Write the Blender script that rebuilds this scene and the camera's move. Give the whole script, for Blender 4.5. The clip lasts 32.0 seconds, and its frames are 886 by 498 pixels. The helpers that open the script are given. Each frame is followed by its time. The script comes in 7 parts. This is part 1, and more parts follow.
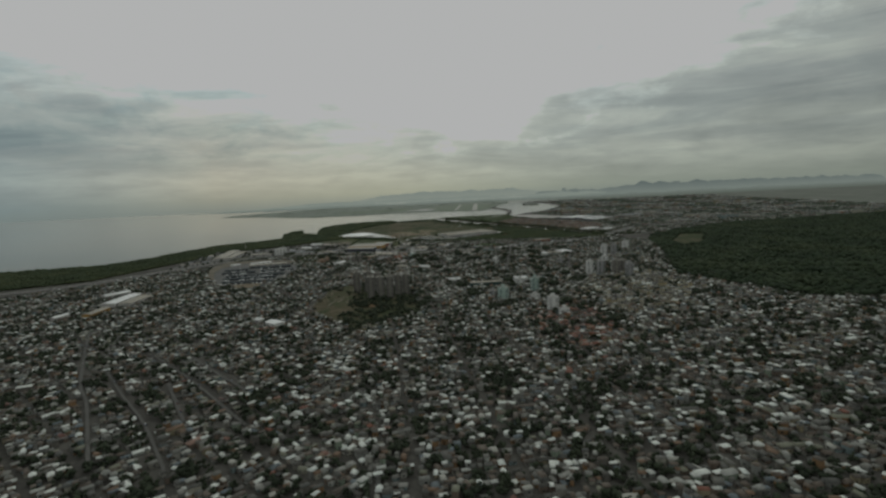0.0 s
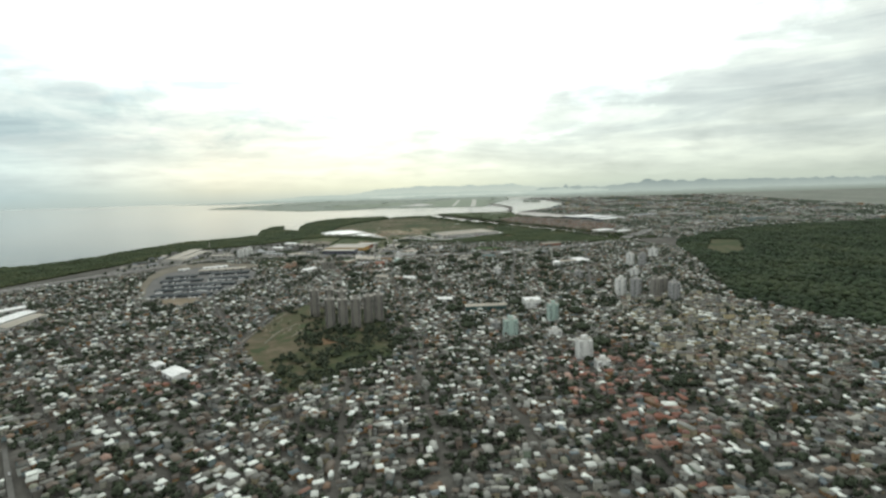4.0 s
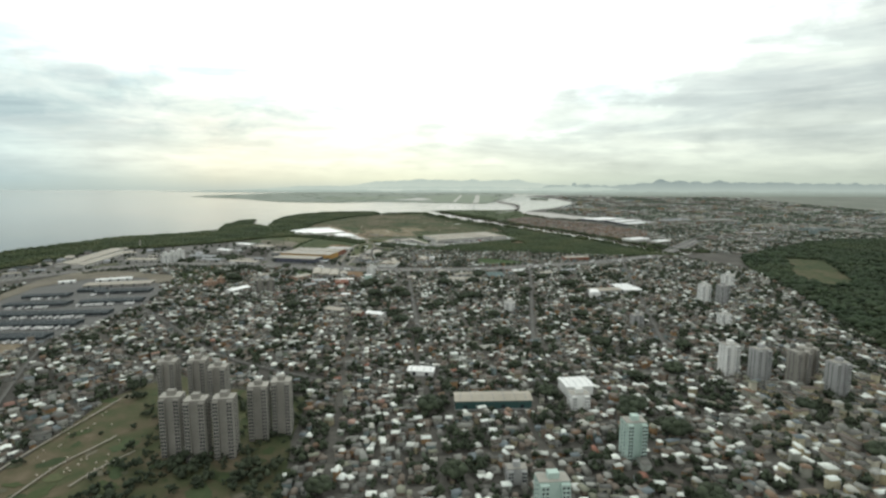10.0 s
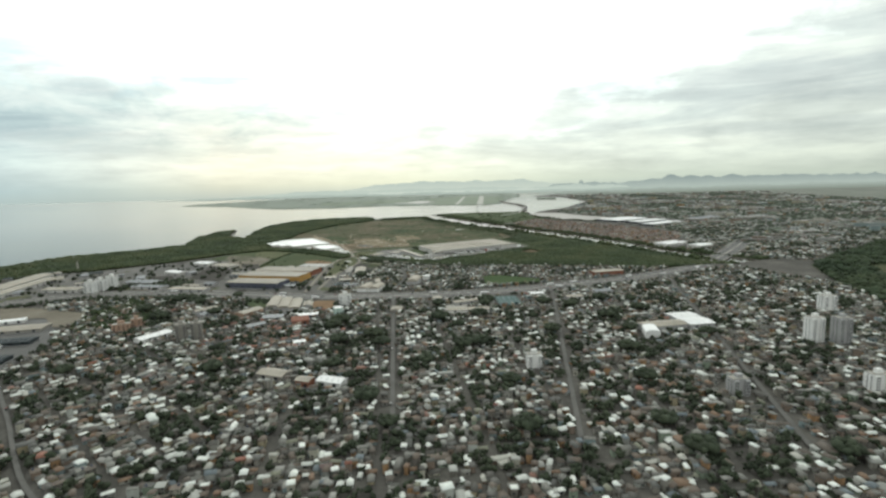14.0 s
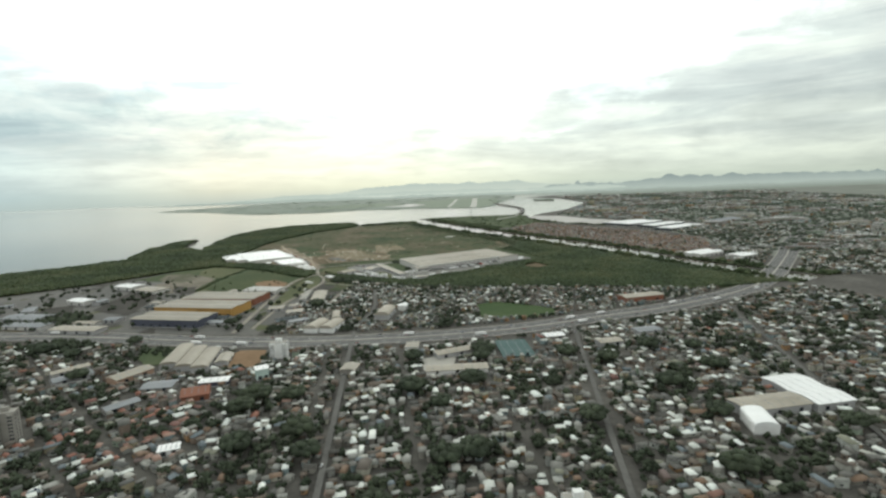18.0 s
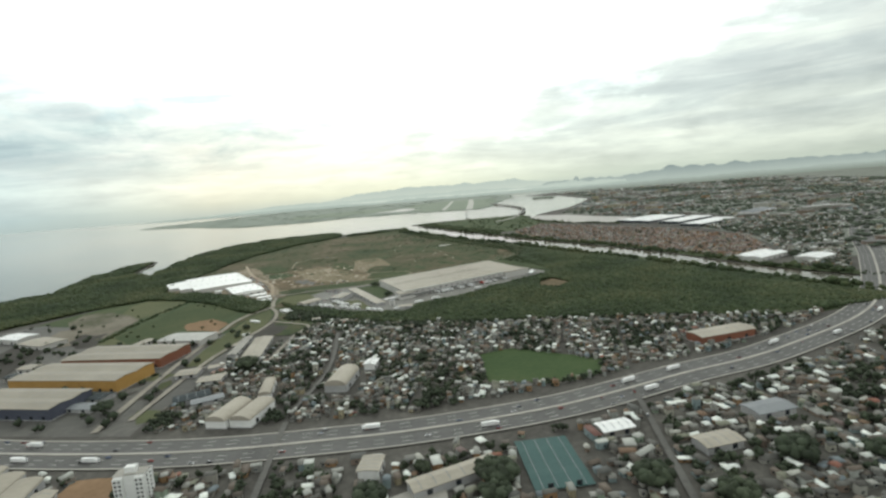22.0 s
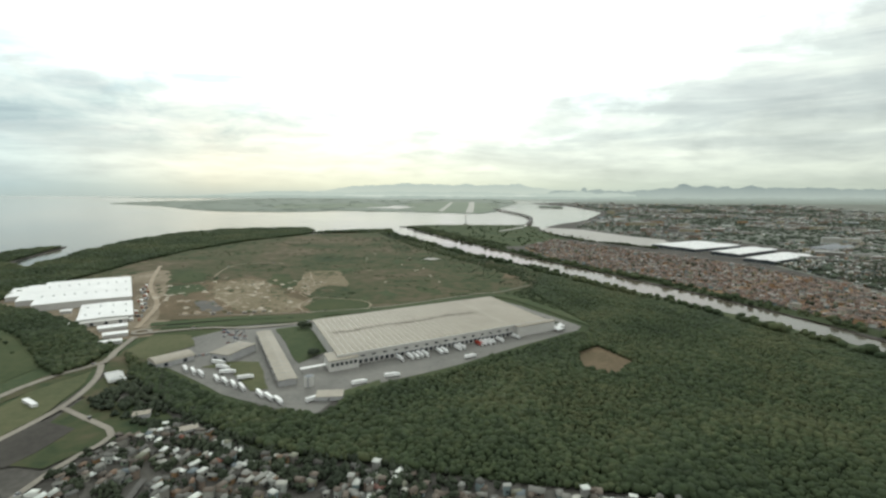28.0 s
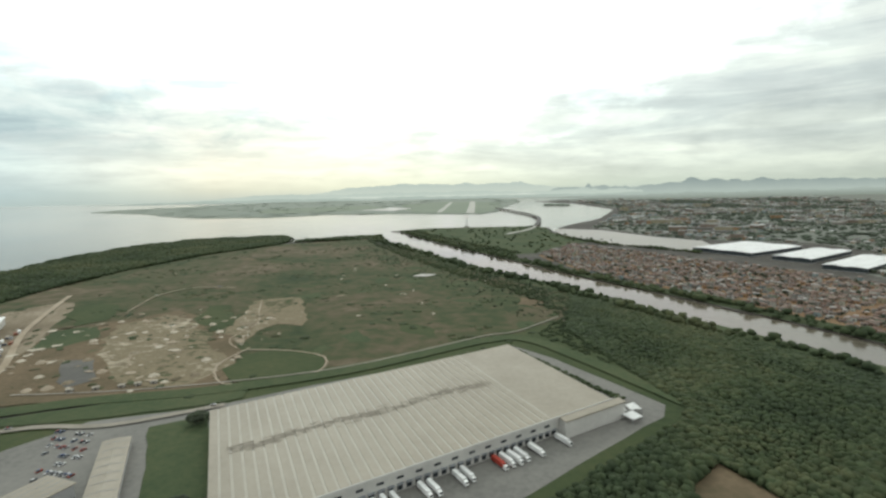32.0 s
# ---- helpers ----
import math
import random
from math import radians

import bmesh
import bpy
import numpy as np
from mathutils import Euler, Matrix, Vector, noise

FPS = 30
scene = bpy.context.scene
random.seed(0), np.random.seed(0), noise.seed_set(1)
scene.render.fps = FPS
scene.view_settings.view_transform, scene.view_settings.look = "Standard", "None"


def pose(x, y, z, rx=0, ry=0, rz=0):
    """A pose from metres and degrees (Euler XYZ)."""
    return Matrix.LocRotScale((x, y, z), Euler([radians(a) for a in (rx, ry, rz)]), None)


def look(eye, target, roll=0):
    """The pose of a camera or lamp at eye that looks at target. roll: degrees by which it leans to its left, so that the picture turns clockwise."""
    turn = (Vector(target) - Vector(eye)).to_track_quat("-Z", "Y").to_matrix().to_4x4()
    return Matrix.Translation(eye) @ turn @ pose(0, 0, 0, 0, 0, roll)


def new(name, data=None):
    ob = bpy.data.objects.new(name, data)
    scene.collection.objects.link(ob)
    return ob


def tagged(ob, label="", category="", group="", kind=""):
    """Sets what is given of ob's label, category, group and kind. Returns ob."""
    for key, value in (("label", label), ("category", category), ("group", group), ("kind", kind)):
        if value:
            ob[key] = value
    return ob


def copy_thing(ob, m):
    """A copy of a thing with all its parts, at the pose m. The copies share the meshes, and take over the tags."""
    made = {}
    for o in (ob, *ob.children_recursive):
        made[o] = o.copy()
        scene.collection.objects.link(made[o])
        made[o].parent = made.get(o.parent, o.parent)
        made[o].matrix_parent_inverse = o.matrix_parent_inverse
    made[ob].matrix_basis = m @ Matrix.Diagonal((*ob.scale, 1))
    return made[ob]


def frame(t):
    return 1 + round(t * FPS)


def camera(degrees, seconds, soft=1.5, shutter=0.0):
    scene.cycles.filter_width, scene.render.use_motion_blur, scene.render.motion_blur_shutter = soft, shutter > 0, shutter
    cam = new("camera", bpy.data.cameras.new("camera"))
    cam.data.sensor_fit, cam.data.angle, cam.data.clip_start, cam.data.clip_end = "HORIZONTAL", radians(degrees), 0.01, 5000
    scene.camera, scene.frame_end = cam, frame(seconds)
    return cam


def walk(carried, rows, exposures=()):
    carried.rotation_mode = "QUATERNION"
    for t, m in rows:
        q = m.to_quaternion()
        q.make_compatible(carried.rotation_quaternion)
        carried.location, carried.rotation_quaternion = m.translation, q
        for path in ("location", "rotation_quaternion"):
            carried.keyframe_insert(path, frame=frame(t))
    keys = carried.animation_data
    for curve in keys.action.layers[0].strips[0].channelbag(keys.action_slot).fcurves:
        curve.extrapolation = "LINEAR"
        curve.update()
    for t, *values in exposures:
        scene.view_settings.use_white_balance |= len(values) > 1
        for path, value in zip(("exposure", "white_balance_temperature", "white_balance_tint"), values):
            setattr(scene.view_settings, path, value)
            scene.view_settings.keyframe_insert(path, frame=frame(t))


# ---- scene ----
cam = camera(81.7, 32.0, 2.6)
PATH = [
    (0, (-13.28, -218.47, 115.06), (-14.11, -119.13, 103.55), -2.72),
    (0.5, (-12.10, -199.45, 114.80), (-12.85, -100.18, 102.79), -2.04),
    (1, (-10.95, -180.52, 114.53), (-11.54, -81.32, 101.95), -1.48),
    (1.5, (-9.81, -161.68, 114.25), (-10.57, -62.49, 101.56), -1.44),
    (2, (-8.70, -142.92, 113.96), (-9.38, -43.75, 101.11), -1.97),
    (2.5, (-7.60, -124.25, 113.65), (-8.32, -25.06, 100.99), -2.15),
    (3, (-6.52, -105.66, 113.33), (-7.24, -6.44, 100.88), -2.28),
    (3.5, (-5.45, -87.14, 113.00), (-6.06, 12.07, 100.54), -2.07),
    (5.5, (-1.28, -13.86, 111.56), (-1.48, 85.32, 98.76), -0.67),
    (6, (-0.25, 4.27, 111.17), (-0.47, 103.45, 98.35), -0.50),
    (6.5, (0.77, 22.34, 110.77), (0.47, 121.54, 98.19), -0.88),
    (7, (1.78, 40.34, 110.37), (1.35, 139.56, 97.92), -1.35),
    (7.5, (2.79, 58.27, 109.95), (2.43, 157.47, 97.38), -0.95),
    (8, (3.81, 76.13, 109.52), (3.50, 175.27, 96.43), -0.53),
    (8.5, (4.82, 93.93, 109.09), (4.40, 193.01, 95.56), -0.35),
    (9, (5.83, 111.66, 108.65), (5.29, 210.73, 95.01), -0.12),
    (9.5, (6.84, 129.34, 108.19), (6.21, 228.41, 94.58), 0.21),
    (10, (7.85, 146.95, 107.74), (7.10, 246.02, 94.15), 0.18),
    (10.5, (8.87, 164.51, 107.27), (8.03, 263.59, 93.77), 0.13),
    (11, (9.89, 182.01, 106.80), (8.98, 281.08, 93.23), 0.14),
    (11.5, (10.91, 199.46, 106.32), (9.73, 298.54, 92.87), -0.15),
    (12, (11.94, 216.85, 105.83), (10.64, 315.94, 92.46), -0.13),
    (12.5, (12.97, 234.19, 105.34), (11.53, 333.29, 92.00), -0.12),
    (13, (14.00, 251.48, 104.84), (12.45, 350.57, 91.48), -0.67),
    (13.5, (15.04, 268.72, 104.34), (13.36, 367.79, 90.82), -1.23),
    (14, (16.08, 285.92, 103.83), (14.31, 385.03, 90.63), -1.49),
    (14.5, (17.13, 303.07, 103.32), (15.32, 402.21, 90.35), -2.12),
    (16.5, (21.36, 371.24, 101.23), (19.94, 470.51, 89.25), -3.93),
    (17, (22.42, 388.18, 100.70), (21.22, 487.45, 88.63), -3.80),
    (17.5, (23.49, 405.09, 100.16), (22.60, 504.33, 87.86), -3.10),
    (18, (24.56, 421.97, 99.63), (23.92, 521.15, 86.87), -2.11),
    (18.5, (25.63, 438.81, 99.09), (24.98, 537.93, 85.86), -1.55),
    (19, (26.70, 455.62, 98.56), (25.96, 554.73, 85.31), -1.88),
    (19.5, (27.77, 472.40, 98.02), (26.99, 571.54, 84.96), -2.37),
    (20, (28.84, 489.15, 97.48), (28.06, 588.31, 84.62), -2.72),
    (20.5, (29.90, 505.87, 96.94), (28.93, 605.05, 84.16), -3.88),
    (21, (30.96, 522.57, 96.40), (30.03, 621.73, 83.52), -4.84),
    (21.5, (32.02, 539.25, 95.86), (31.31, 638.43, 83.14), -5.19),
    (22, (33.07, 555.90, 95.32), (32.73, 655.14, 83.05), -4.77),
    (22.5, (34.11, 572.53, 94.78), (34.42, 671.79, 82.59), -3.65),
    (23, (35.15, 589.15, 94.25), (35.77, 688.41, 82.09), -2.82),
    (23.5, (36.17, 605.75, 93.71), (36.89, 705.03, 81.82), -2.37),
    (24, (37.18, 622.33, 93.18), (37.92, 721.61, 81.24), -2.19),
    (24.5, (38.18, 638.89, 92.65), (38.88, 738.16, 80.56), -2.24),
    (25, (39.16, 655.45, 92.12), (40.00, 754.68, 79.78), -1.60),
    (25.5, (40.12, 671.99, 91.60), (40.91, 771.21, 79.18), -0.91),
    (27.5, (43.77, 738.08, 89.54), (44.53, 837.31, 77.18), 0.54),
    (28, (44.61, 754.59, 89.04), (44.92, 853.84, 76.75), 0.27),
    (28.5, (45.43, 771.10, 88.54), (45.30, 870.33, 76.13), -0.14),
    (29, (46.21, 787.61, 88.05), (45.51, 886.84, 75.65), -1.11),
    (29.5, (46.96, 804.12, 87.56), (45.95, 903.36, 75.24), -1.71),
    (30, (47.67, 820.64, 87.08), (46.47, 919.87, 74.82), -2.36),
    (30.5, (48.34, 837.15, 86.61), (47.22, 936.38, 74.21), -2.44),
    (31, (48.97, 853.68, 86.14), (48.20, 952.90, 73.72), -2.06),
    (31.5, (49.55, 870.21, 85.68), (49.18, 969.44, 73.28), -1.86),
    (32, (50.08, 886.75, 85.23), (50.16, 986.00, 72.98), -1.18),
]
walk(cam, [(t, look(eye, target, roll)) for t, eye, target, roll in PATH], [(0, -1.0, 6400, -2), (0.3, -0.75, 6400, -2), (0.6, -0.12, 6400, -2), (1.0, 0.22, 6400, -2), (1.6, 0.42, 6400, -2), (32, 0.42, 6400, -2)])

# ---- world, sun ----
from mathutils.geometry import delaunay_2d_cdt

SUN_AZ, SUN_EL = radians(-12), radians(33)      # ahead and a little to port, behind the cloud
SUN_DIR = Vector((math.sin(SUN_AZ) * math.cos(SUN_EL), math.cos(SUN_AZ) * math.cos(SUN_EL), math.sin(SUN_EL)))


def link(nt, a, b):
    nt.links.new(a, b)


def node(nt, kind, **inputs):
    n = nt.nodes.new(kind)
    for k, v in inputs.items():
        n.inputs[k.replace("_", " ")].default_value = v
    return n


def maths(nt, op, a, b=None, clamp=False):
    n = nt.nodes.new("ShaderNodeMath")
    n.operation, n.use_clamp = op, clamp
    for i, v in enumerate((a, b)):
        if v is None:
            continue
        if isinstance(v, (int, float)):
            n.inputs[i].default_value = v
        else:
            link(nt, v, n.inputs[i])
    return n.outputs[0]


def vmath(nt, op, a, b=None):
    n = nt.nodes.new("ShaderNodeVectorMath")
    n.operation = op
    for i, v in enumerate((a, b)):
        if v is None:
            continue
        if isinstance(v, (tuple, list, Vector)):
            n.inputs[i].default_value = v
        else:
            link(nt, v, n.inputs[i])
    return n


def ramp(nt, fac, stops, mode="LINEAR"):
    n = nt.nodes.new("ShaderNodeValToRGB")
    e = n.color_ramp.elements
    n.color_ramp.interpolation = mode
    while len(e) < len(stops):
        e.new(0.5)
    for s, (p, c) in zip(e, stops):
        s.position, s.color = p, (*c, 1) if len(c) == 3 else c
    link(nt, fac, n.inputs[0])
    return n.outputs[0]


def mixc(nt, fac, a, b, kind="MIX"):
    n = nt.nodes.new("ShaderNodeMix")
    n.data_type, n.blend_type = "RGBA", kind
    for i, v in ((0, fac), (6, a), (7, b)):
        if isinstance(v, (int, float)):
            n.inputs[i].default_value = v
        elif isinstance(v, tuple):
            n.inputs[i].default_value = (*v, 1) if len(v) == 3 else v
        else:
            link(nt, v, n.inputs[i])
    return n.outputs[2]


def noise_at(nt, vec, scale, detail=4.0, rough=0.55, distort=0.0):
    n = node(nt, "ShaderNodeTexNoise", Scale=scale, Detail=detail, Roughness=rough, Distortion=distort)
    link(nt, vec, n.inputs["Vector"])
    return n.outputs["Fac"]


def make_world():
    w = bpy.data.worlds.new("overcast_sky")
    scene.world = w
    w.use_nodes = True
    nt = w.node_tree
    nt.nodes.clear()
    geo = nt.nodes.new("ShaderNodeTexCoord").outputs["Generated"]
    d = vmath(nt, "NORMALIZE", geo).outputs[0]
    sep = nt.nodes.new("ShaderNodeSeparateXYZ")
    link(nt, d, sep.inputs[0])
    x, y, z = sep.outputs
    up = maths(nt, "MAXIMUM", z, 0.0)
    inv = maths(nt, "DIVIDE", 1.0, maths(nt, "ADD", up, 0.13))
    comb = nt.nodes.new("ShaderNodeCombineXYZ")
    link(nt, maths(nt, "MULTIPLY", x, inv), comb.inputs[0])
    link(nt, maths(nt, "MULTIPLY", y, inv), comb.inputs[1])
    flat = comb.outputs[0]                       # the cloud layer, seen in perspective
    big = noise_at(nt, flat, 0.42, 5.0, 0.5, 0.25)
    fine = noise_at(nt, flat, 1.9, 7.0, 0.58, 0.3)
    inv2 = maths(nt, "DIVIDE", 1.0, maths(nt, "ADD", up, 0.30))
    round_c = nt.nodes.new("ShaderNodeCombineXYZ")
    link(nt, maths(nt, "MULTIPLY", x, inv2), round_c.inputs[0])
    link(nt, maths(nt, "MULTIPLY", y, inv2), round_c.inputs[1])
    puffs = noise_at(nt, round_c.outputs[0], 3.4, 8.0, 0.6, 0.35)
    cloud = maths(nt, "ADD", maths(nt, "ADD", maths(nt, "MULTIPLY", big, 0.50), maths(nt, "MULTIPLY", fine, 0.22)), maths(nt, "MULTIPLY", puffs, 0.28))
    glow = maths(nt, "MAXIMUM", vmath(nt, "DOT_PRODUCT", d, SUN_DIR).outputs["Value"], 0.0)
    wide = maths(nt, "POWER", glow, 5.0)
    near = maths(nt, "POWER", glow, 22.0)
    lit = ramp(nt, cloud, [(0.37, (0.495, 0.505, 0.515)), (0.47, (0.68, 0.68, 0.68)), (0.54, (0.84, 0.84, 0.815)), (0.63, (0.99, 0.98, 0.935))])
    boost = maths(nt, "ADD", maths(nt, "ADD", 0.67, maths(nt, "MULTIPLY", wide, 0.95)), maths(nt, "MULTIPLY", near, 0.7))
    bank_up = ramp(nt, up, [(0.03, (0, 0, 0)), (0.09, (1, 1, 1)), (0.20, (1, 1, 1)), (0.30, (0, 0, 0))])
    bank_side = ramp(nt, maths(nt, "ADD", maths(nt, "MULTIPLY", x, 0.5), 0.5), [(0.34, (1, 1, 1)), (0.48, (0.42, 0.42, 0.42)), (0.60, (0.30, 0.30, 0.30)), (0.80, (0.22, 0.22, 0.22))])
    bank = maths(nt, "MULTIPLY", maths(nt, "MULTIPLY", bank_up, bank_side), maths(nt, "MULTIPLY", maths(nt, "SUBTRACT", puffs, 0.38), 4.5, clamp=True))
    lit = mixc(nt, maths(nt, "MULTIPLY", bank, 0.85), lit, (0.36, 0.415, 0.445))
    # the thin, burnt-out cloud above: its lower rim lies higher to both sides
    rim = ramp(nt, maths(nt, "ADD", maths(nt, "MULTIPLY", x, 0.5), 0.5), [(0.18, (0.20, 0, 0)), (0.30, (0.195, 0, 0)), (0.42, (0.155, 0, 0)), (0.50, (0.12, 0, 0)), (0.58, (0.135, 0, 0)), (0.64, (0.17, 0, 0)), (0.71, (0.22, 0, 0)), (0.80, (0.29, 0, 0))])
    rag = maths(nt, "MULTIPLY", maths(nt, "SUBTRACT", maths(nt, "ADD", maths(nt, "MULTIPLY", puffs, 0.65), maths(nt, "MULTIPLY", fine, 0.35)), 0.5), 0.34)
    rim_sep = nt.nodes.new("ShaderNodeSeparateColor")
    link(nt, rim, rim_sep.inputs[0])
    thin = maths(nt, "MULTIPLY", maths(nt, "ADD", maths(nt, "SUBTRACT", up, rim_sep.outputs[0]), maths(nt, "ADD", rag, 0.05)), 9.0, clamp=True)
    boost = maths(nt, "ADD", boost, maths(nt, "MULTIPLY", thin, 0.85))
    boost = maths(nt, "ADD", boost, maths(nt, "MULTIPLY", maths(nt, "MULTIPLY", maths(nt, "SUBTRACT", x, 0.12), 3.0, clamp=True), 0.12))
    # wisps: long pale and grey streaks in the lower half of the sky
    wisp_c = nt.nodes.new("ShaderNodeCombineXYZ")
    link(nt, maths(nt, "MULTIPLY", maths(nt, "ADD", x, maths(nt, "MULTIPLY", y, 0.22)), 2.6), wisp_c.inputs[0])
    link(nt, maths(nt, "MULTIPLY", up, 17.0), wisp_c.inputs[1])
    wisp = noise_at(nt, wisp_c.outputs[0], 1.5, 7.0, 0.62, 0.55)
    low_sky = ramp(nt, up, [(0.02, (0.35, 0.35, 0.35)), (0.06, (1, 1, 1)), (0.22, (1, 1, 1)), (0.34, (0.15, 0.15, 0.15))])
    streak = ramp(nt, wisp, [(0.34, (0.83, 0.845, 0.86)), (0.46, (0.955, 0.96, 0.965)), (0.58, (1.14, 1.13, 1.10))])
    lit = mixc(nt, low_sky, lit, mixc(nt, 1.0, lit, streak, "MULTIPLY"))
    lit = vmath(nt, "SCALE", lit)
    lit_out = lit.outputs[0]
    link(nt, boost, lit.inputs["Scale"])
    sky = nt.nodes.new("ShaderNodeTexSky")
    sky.sky_type, sky.sun_disc = "NISHITA", False
    sky.sun_elevation, sky.sun_rotation = SUN_EL, SUN_AZ
    sky_dim = vmath(nt, "SCALE", sky.outputs[0])
    sky_dim.inputs["Scale"].default_value = 0.09
    cover = maths(nt, "ADD", 0.90, maths(nt, "MULTIPLY", cloud, 0.08), clamp=True)
    mixed = mixc(nt, cover, sky_dim.outputs[0], lit_out)
    # thick hazy air low over the horizon
    haze_f = maths(nt, "POWER", maths(nt, "SUBTRACT", 1.0, maths(nt, "MINIMUM", maths(nt, "MULTIPLY", up, 8.5), 1.0)), 2.5)
    side = maths(nt, "MULTIPLY", maths(nt, "ADD", x, 0.75), 0.55, clamp=True)
    haze_c = ramp(nt, side, [(0.0, (0.35, 0.395, 0.41)), (0.2, (0.45, 0.48, 0.465)), (0.36, (0.62, 0.62, 0.54)), (0.62, (0.42, 0.445, 0.41)), (0.85, (0.385, 0.405, 0.37))])
    warm = vmath(nt, "SCALE", (0.16, 0.14, 0.08))
    link(nt, wide, warm.inputs["Scale"])
    haze_c = vmath(nt, "ADD", haze_c, warm.outputs[0]).outputs[0]
    out_c = mixc(nt, maths(nt, "MULTIPLY", haze_f, 0.85), mixed, haze_c)
    low_c = maths(nt, "SUBTRACT", 1.15, maths(nt, "MULTIPLY", up, 5.0), clamp=True)
    cast = ramp(nt, side, [(0.02, (0.87, 0.97, 1.06)), (0.10, (0.98, 0.99, 0.99)), (0.19, (1.10, 1.0, 0.90)), (0.32, (1.05, 1.0, 0.92)), (0.52, (1.0, 1.0, 0.97))])
    out_c = mixc(nt, low_c, out_c, mixc(nt, 1.0, out_c, cast, "MULTIPLY"))
    # cap on the cloud's glow; lower overhead, out of view, to dim the ground
    top = ramp(nt, up, [(0.34, (0.92, 0.86, 0.90)), (0.60, (0.78, 0.78, 0.78)), (1.0, (0.74, 0.74, 0.74))])
    out_c = mixc(nt, 1.0, out_c, top, "DARKEN")
    below = maths(nt, "MULTIPLY", maths(nt, "MULTIPLY", z, -1.0), 30.0, clamp=True)
    out_c = mixc(nt, below, out_c, (0.355, 0.385, 0.375))
    bg = node(nt, "ShaderNodeBackground", Strength=1.0)
    link(nt, out_c, bg.inputs[0])
    o = nt.nodes.new("ShaderNodeOutputWorld")
    link(nt, bg.outputs[0], o.inputs[0])


make_world()
sun = new("sun", bpy.data.lights.new("sun", "SUN"))
sun.data.energy, sun.data.angle, sun.data.color = 0.62, radians(14), (1.0, 0.975, 0.93)
sun.matrix_world = look(SUN_DIR * 900, (0, 0, 0))


# ---- materials ----
def material(name, colours, scale=0.05, fine=0.6, rough=0.85, bump=0.0, spec=0.3, metal=0.0, island=0.0, obj=0.0, tint=None, sheen=0.0, span=0.34):
    """A surface with two scales of blotches; colours run from dark to light. island, obj: how far whole pieces differ."""
    m = bpy.data.materials.new(name)
    m.use_nodes = True
    nt = m.node_tree
    bsdf = nt.nodes["Principled BSDF"]
    pos = nt.nodes.new("ShaderNodeNewGeometry")
    p = pos.outputs["Position"]
    a = noise_at(nt, p, scale, 5.0, 0.6)
    b = noise_at(nt, p, fine, 4.0, 0.6)
    fac = maths(nt, "ADD", maths(nt, "MULTIPLY", a, 0.6), maths(nt, "MULTIPLY", b, 0.4))
    n = len(colours)
    if n == 1:
        c = colours[0]
        colours = [tuple(v * 0.82 for v in c), tuple(min(1, v * 1.15) for v in c)]
        n = 2
    col = ramp(nt, fac, [(0.5 - span / 2 + span * i / (n - 1), c) for i, c in enumerate(colours)])
    if tint:                                     # a palette, one colour a piece
        r = pos.outputs["Random Per Island"] if island else nt.nodes.new("ShaderNodeObjectInfo").outputs["Random"]
        pal = ramp(nt, r, [(i / len(tint), c) for i, c in enumerate(tint)], "CONSTANT")
        col = mixc(nt, 1.0, pal, mixc(nt, 0.55, (1, 1, 1), vivid(nt, fac)), "MULTIPLY")
    elif island or obj:
        r = pos.outputs["Random Per Island"] if island else nt.nodes.new("ShaderNodeObjectInfo").outputs["Random"]
        k = maths(nt, "ADD", 1.0 - max(island, obj), maths(nt, "MULTIPLY", r, 2 * max(island, obj)))
        s = vmath(nt, "SCALE", col)
        link(nt, k, s.inputs["Scale"])
        col = s.outputs[0]
    link(nt, col, bsdf.inputs["Base Color"])
    bsdf.inputs["Roughness"].default_value = rough
    bsdf.inputs["Specular IOR Level"].default_value = spec
    bsdf.inputs["Metallic"].default_value = metal
    # sheen pales ground seen at a shallow angle, standing in for haze
    bsdf.inputs["Sheen Weight"].default_value = sheen
    bsdf.inputs["Sheen Roughness"].default_value = 0.6
    if bump:
        bn = node(nt, "ShaderNodeBump", Strength=bump, Distance=0.5)
        link(nt, b, bn.inputs["Height"])
        link(nt, bn.outputs[0], bsdf.inputs["Normal"])
    return m


def vivid(nt, fac):
    return ramp(nt, fac, [(0.3, (0.55, 0.55, 0.55)), (0.65, (1, 1, 1))])


def ribbed(m, spacing, axis, depth=0.25):
    """Sheet-metal ribs along one axis of the thing itself."""
    nt = m.node_tree
    co = nt.nodes.new("ShaderNodeTexCoord").outputs["Object"]
    w = nt.nodes.new("ShaderNodeTexWave")
    w.bands_direction = axis
    w.inputs["Scale"].default_value = 0.314 / spacing
    link(nt, co, w.inputs["Vector"])
    b = node(nt, "ShaderNodeBump", Strength=0.6, Distance=depth)
    link(nt, w.outputs["Fac"], b.inputs["Height"])
    link(nt, b.outputs[0], nt.nodes["Principled BSDF"].inputs["Normal"])
    return m


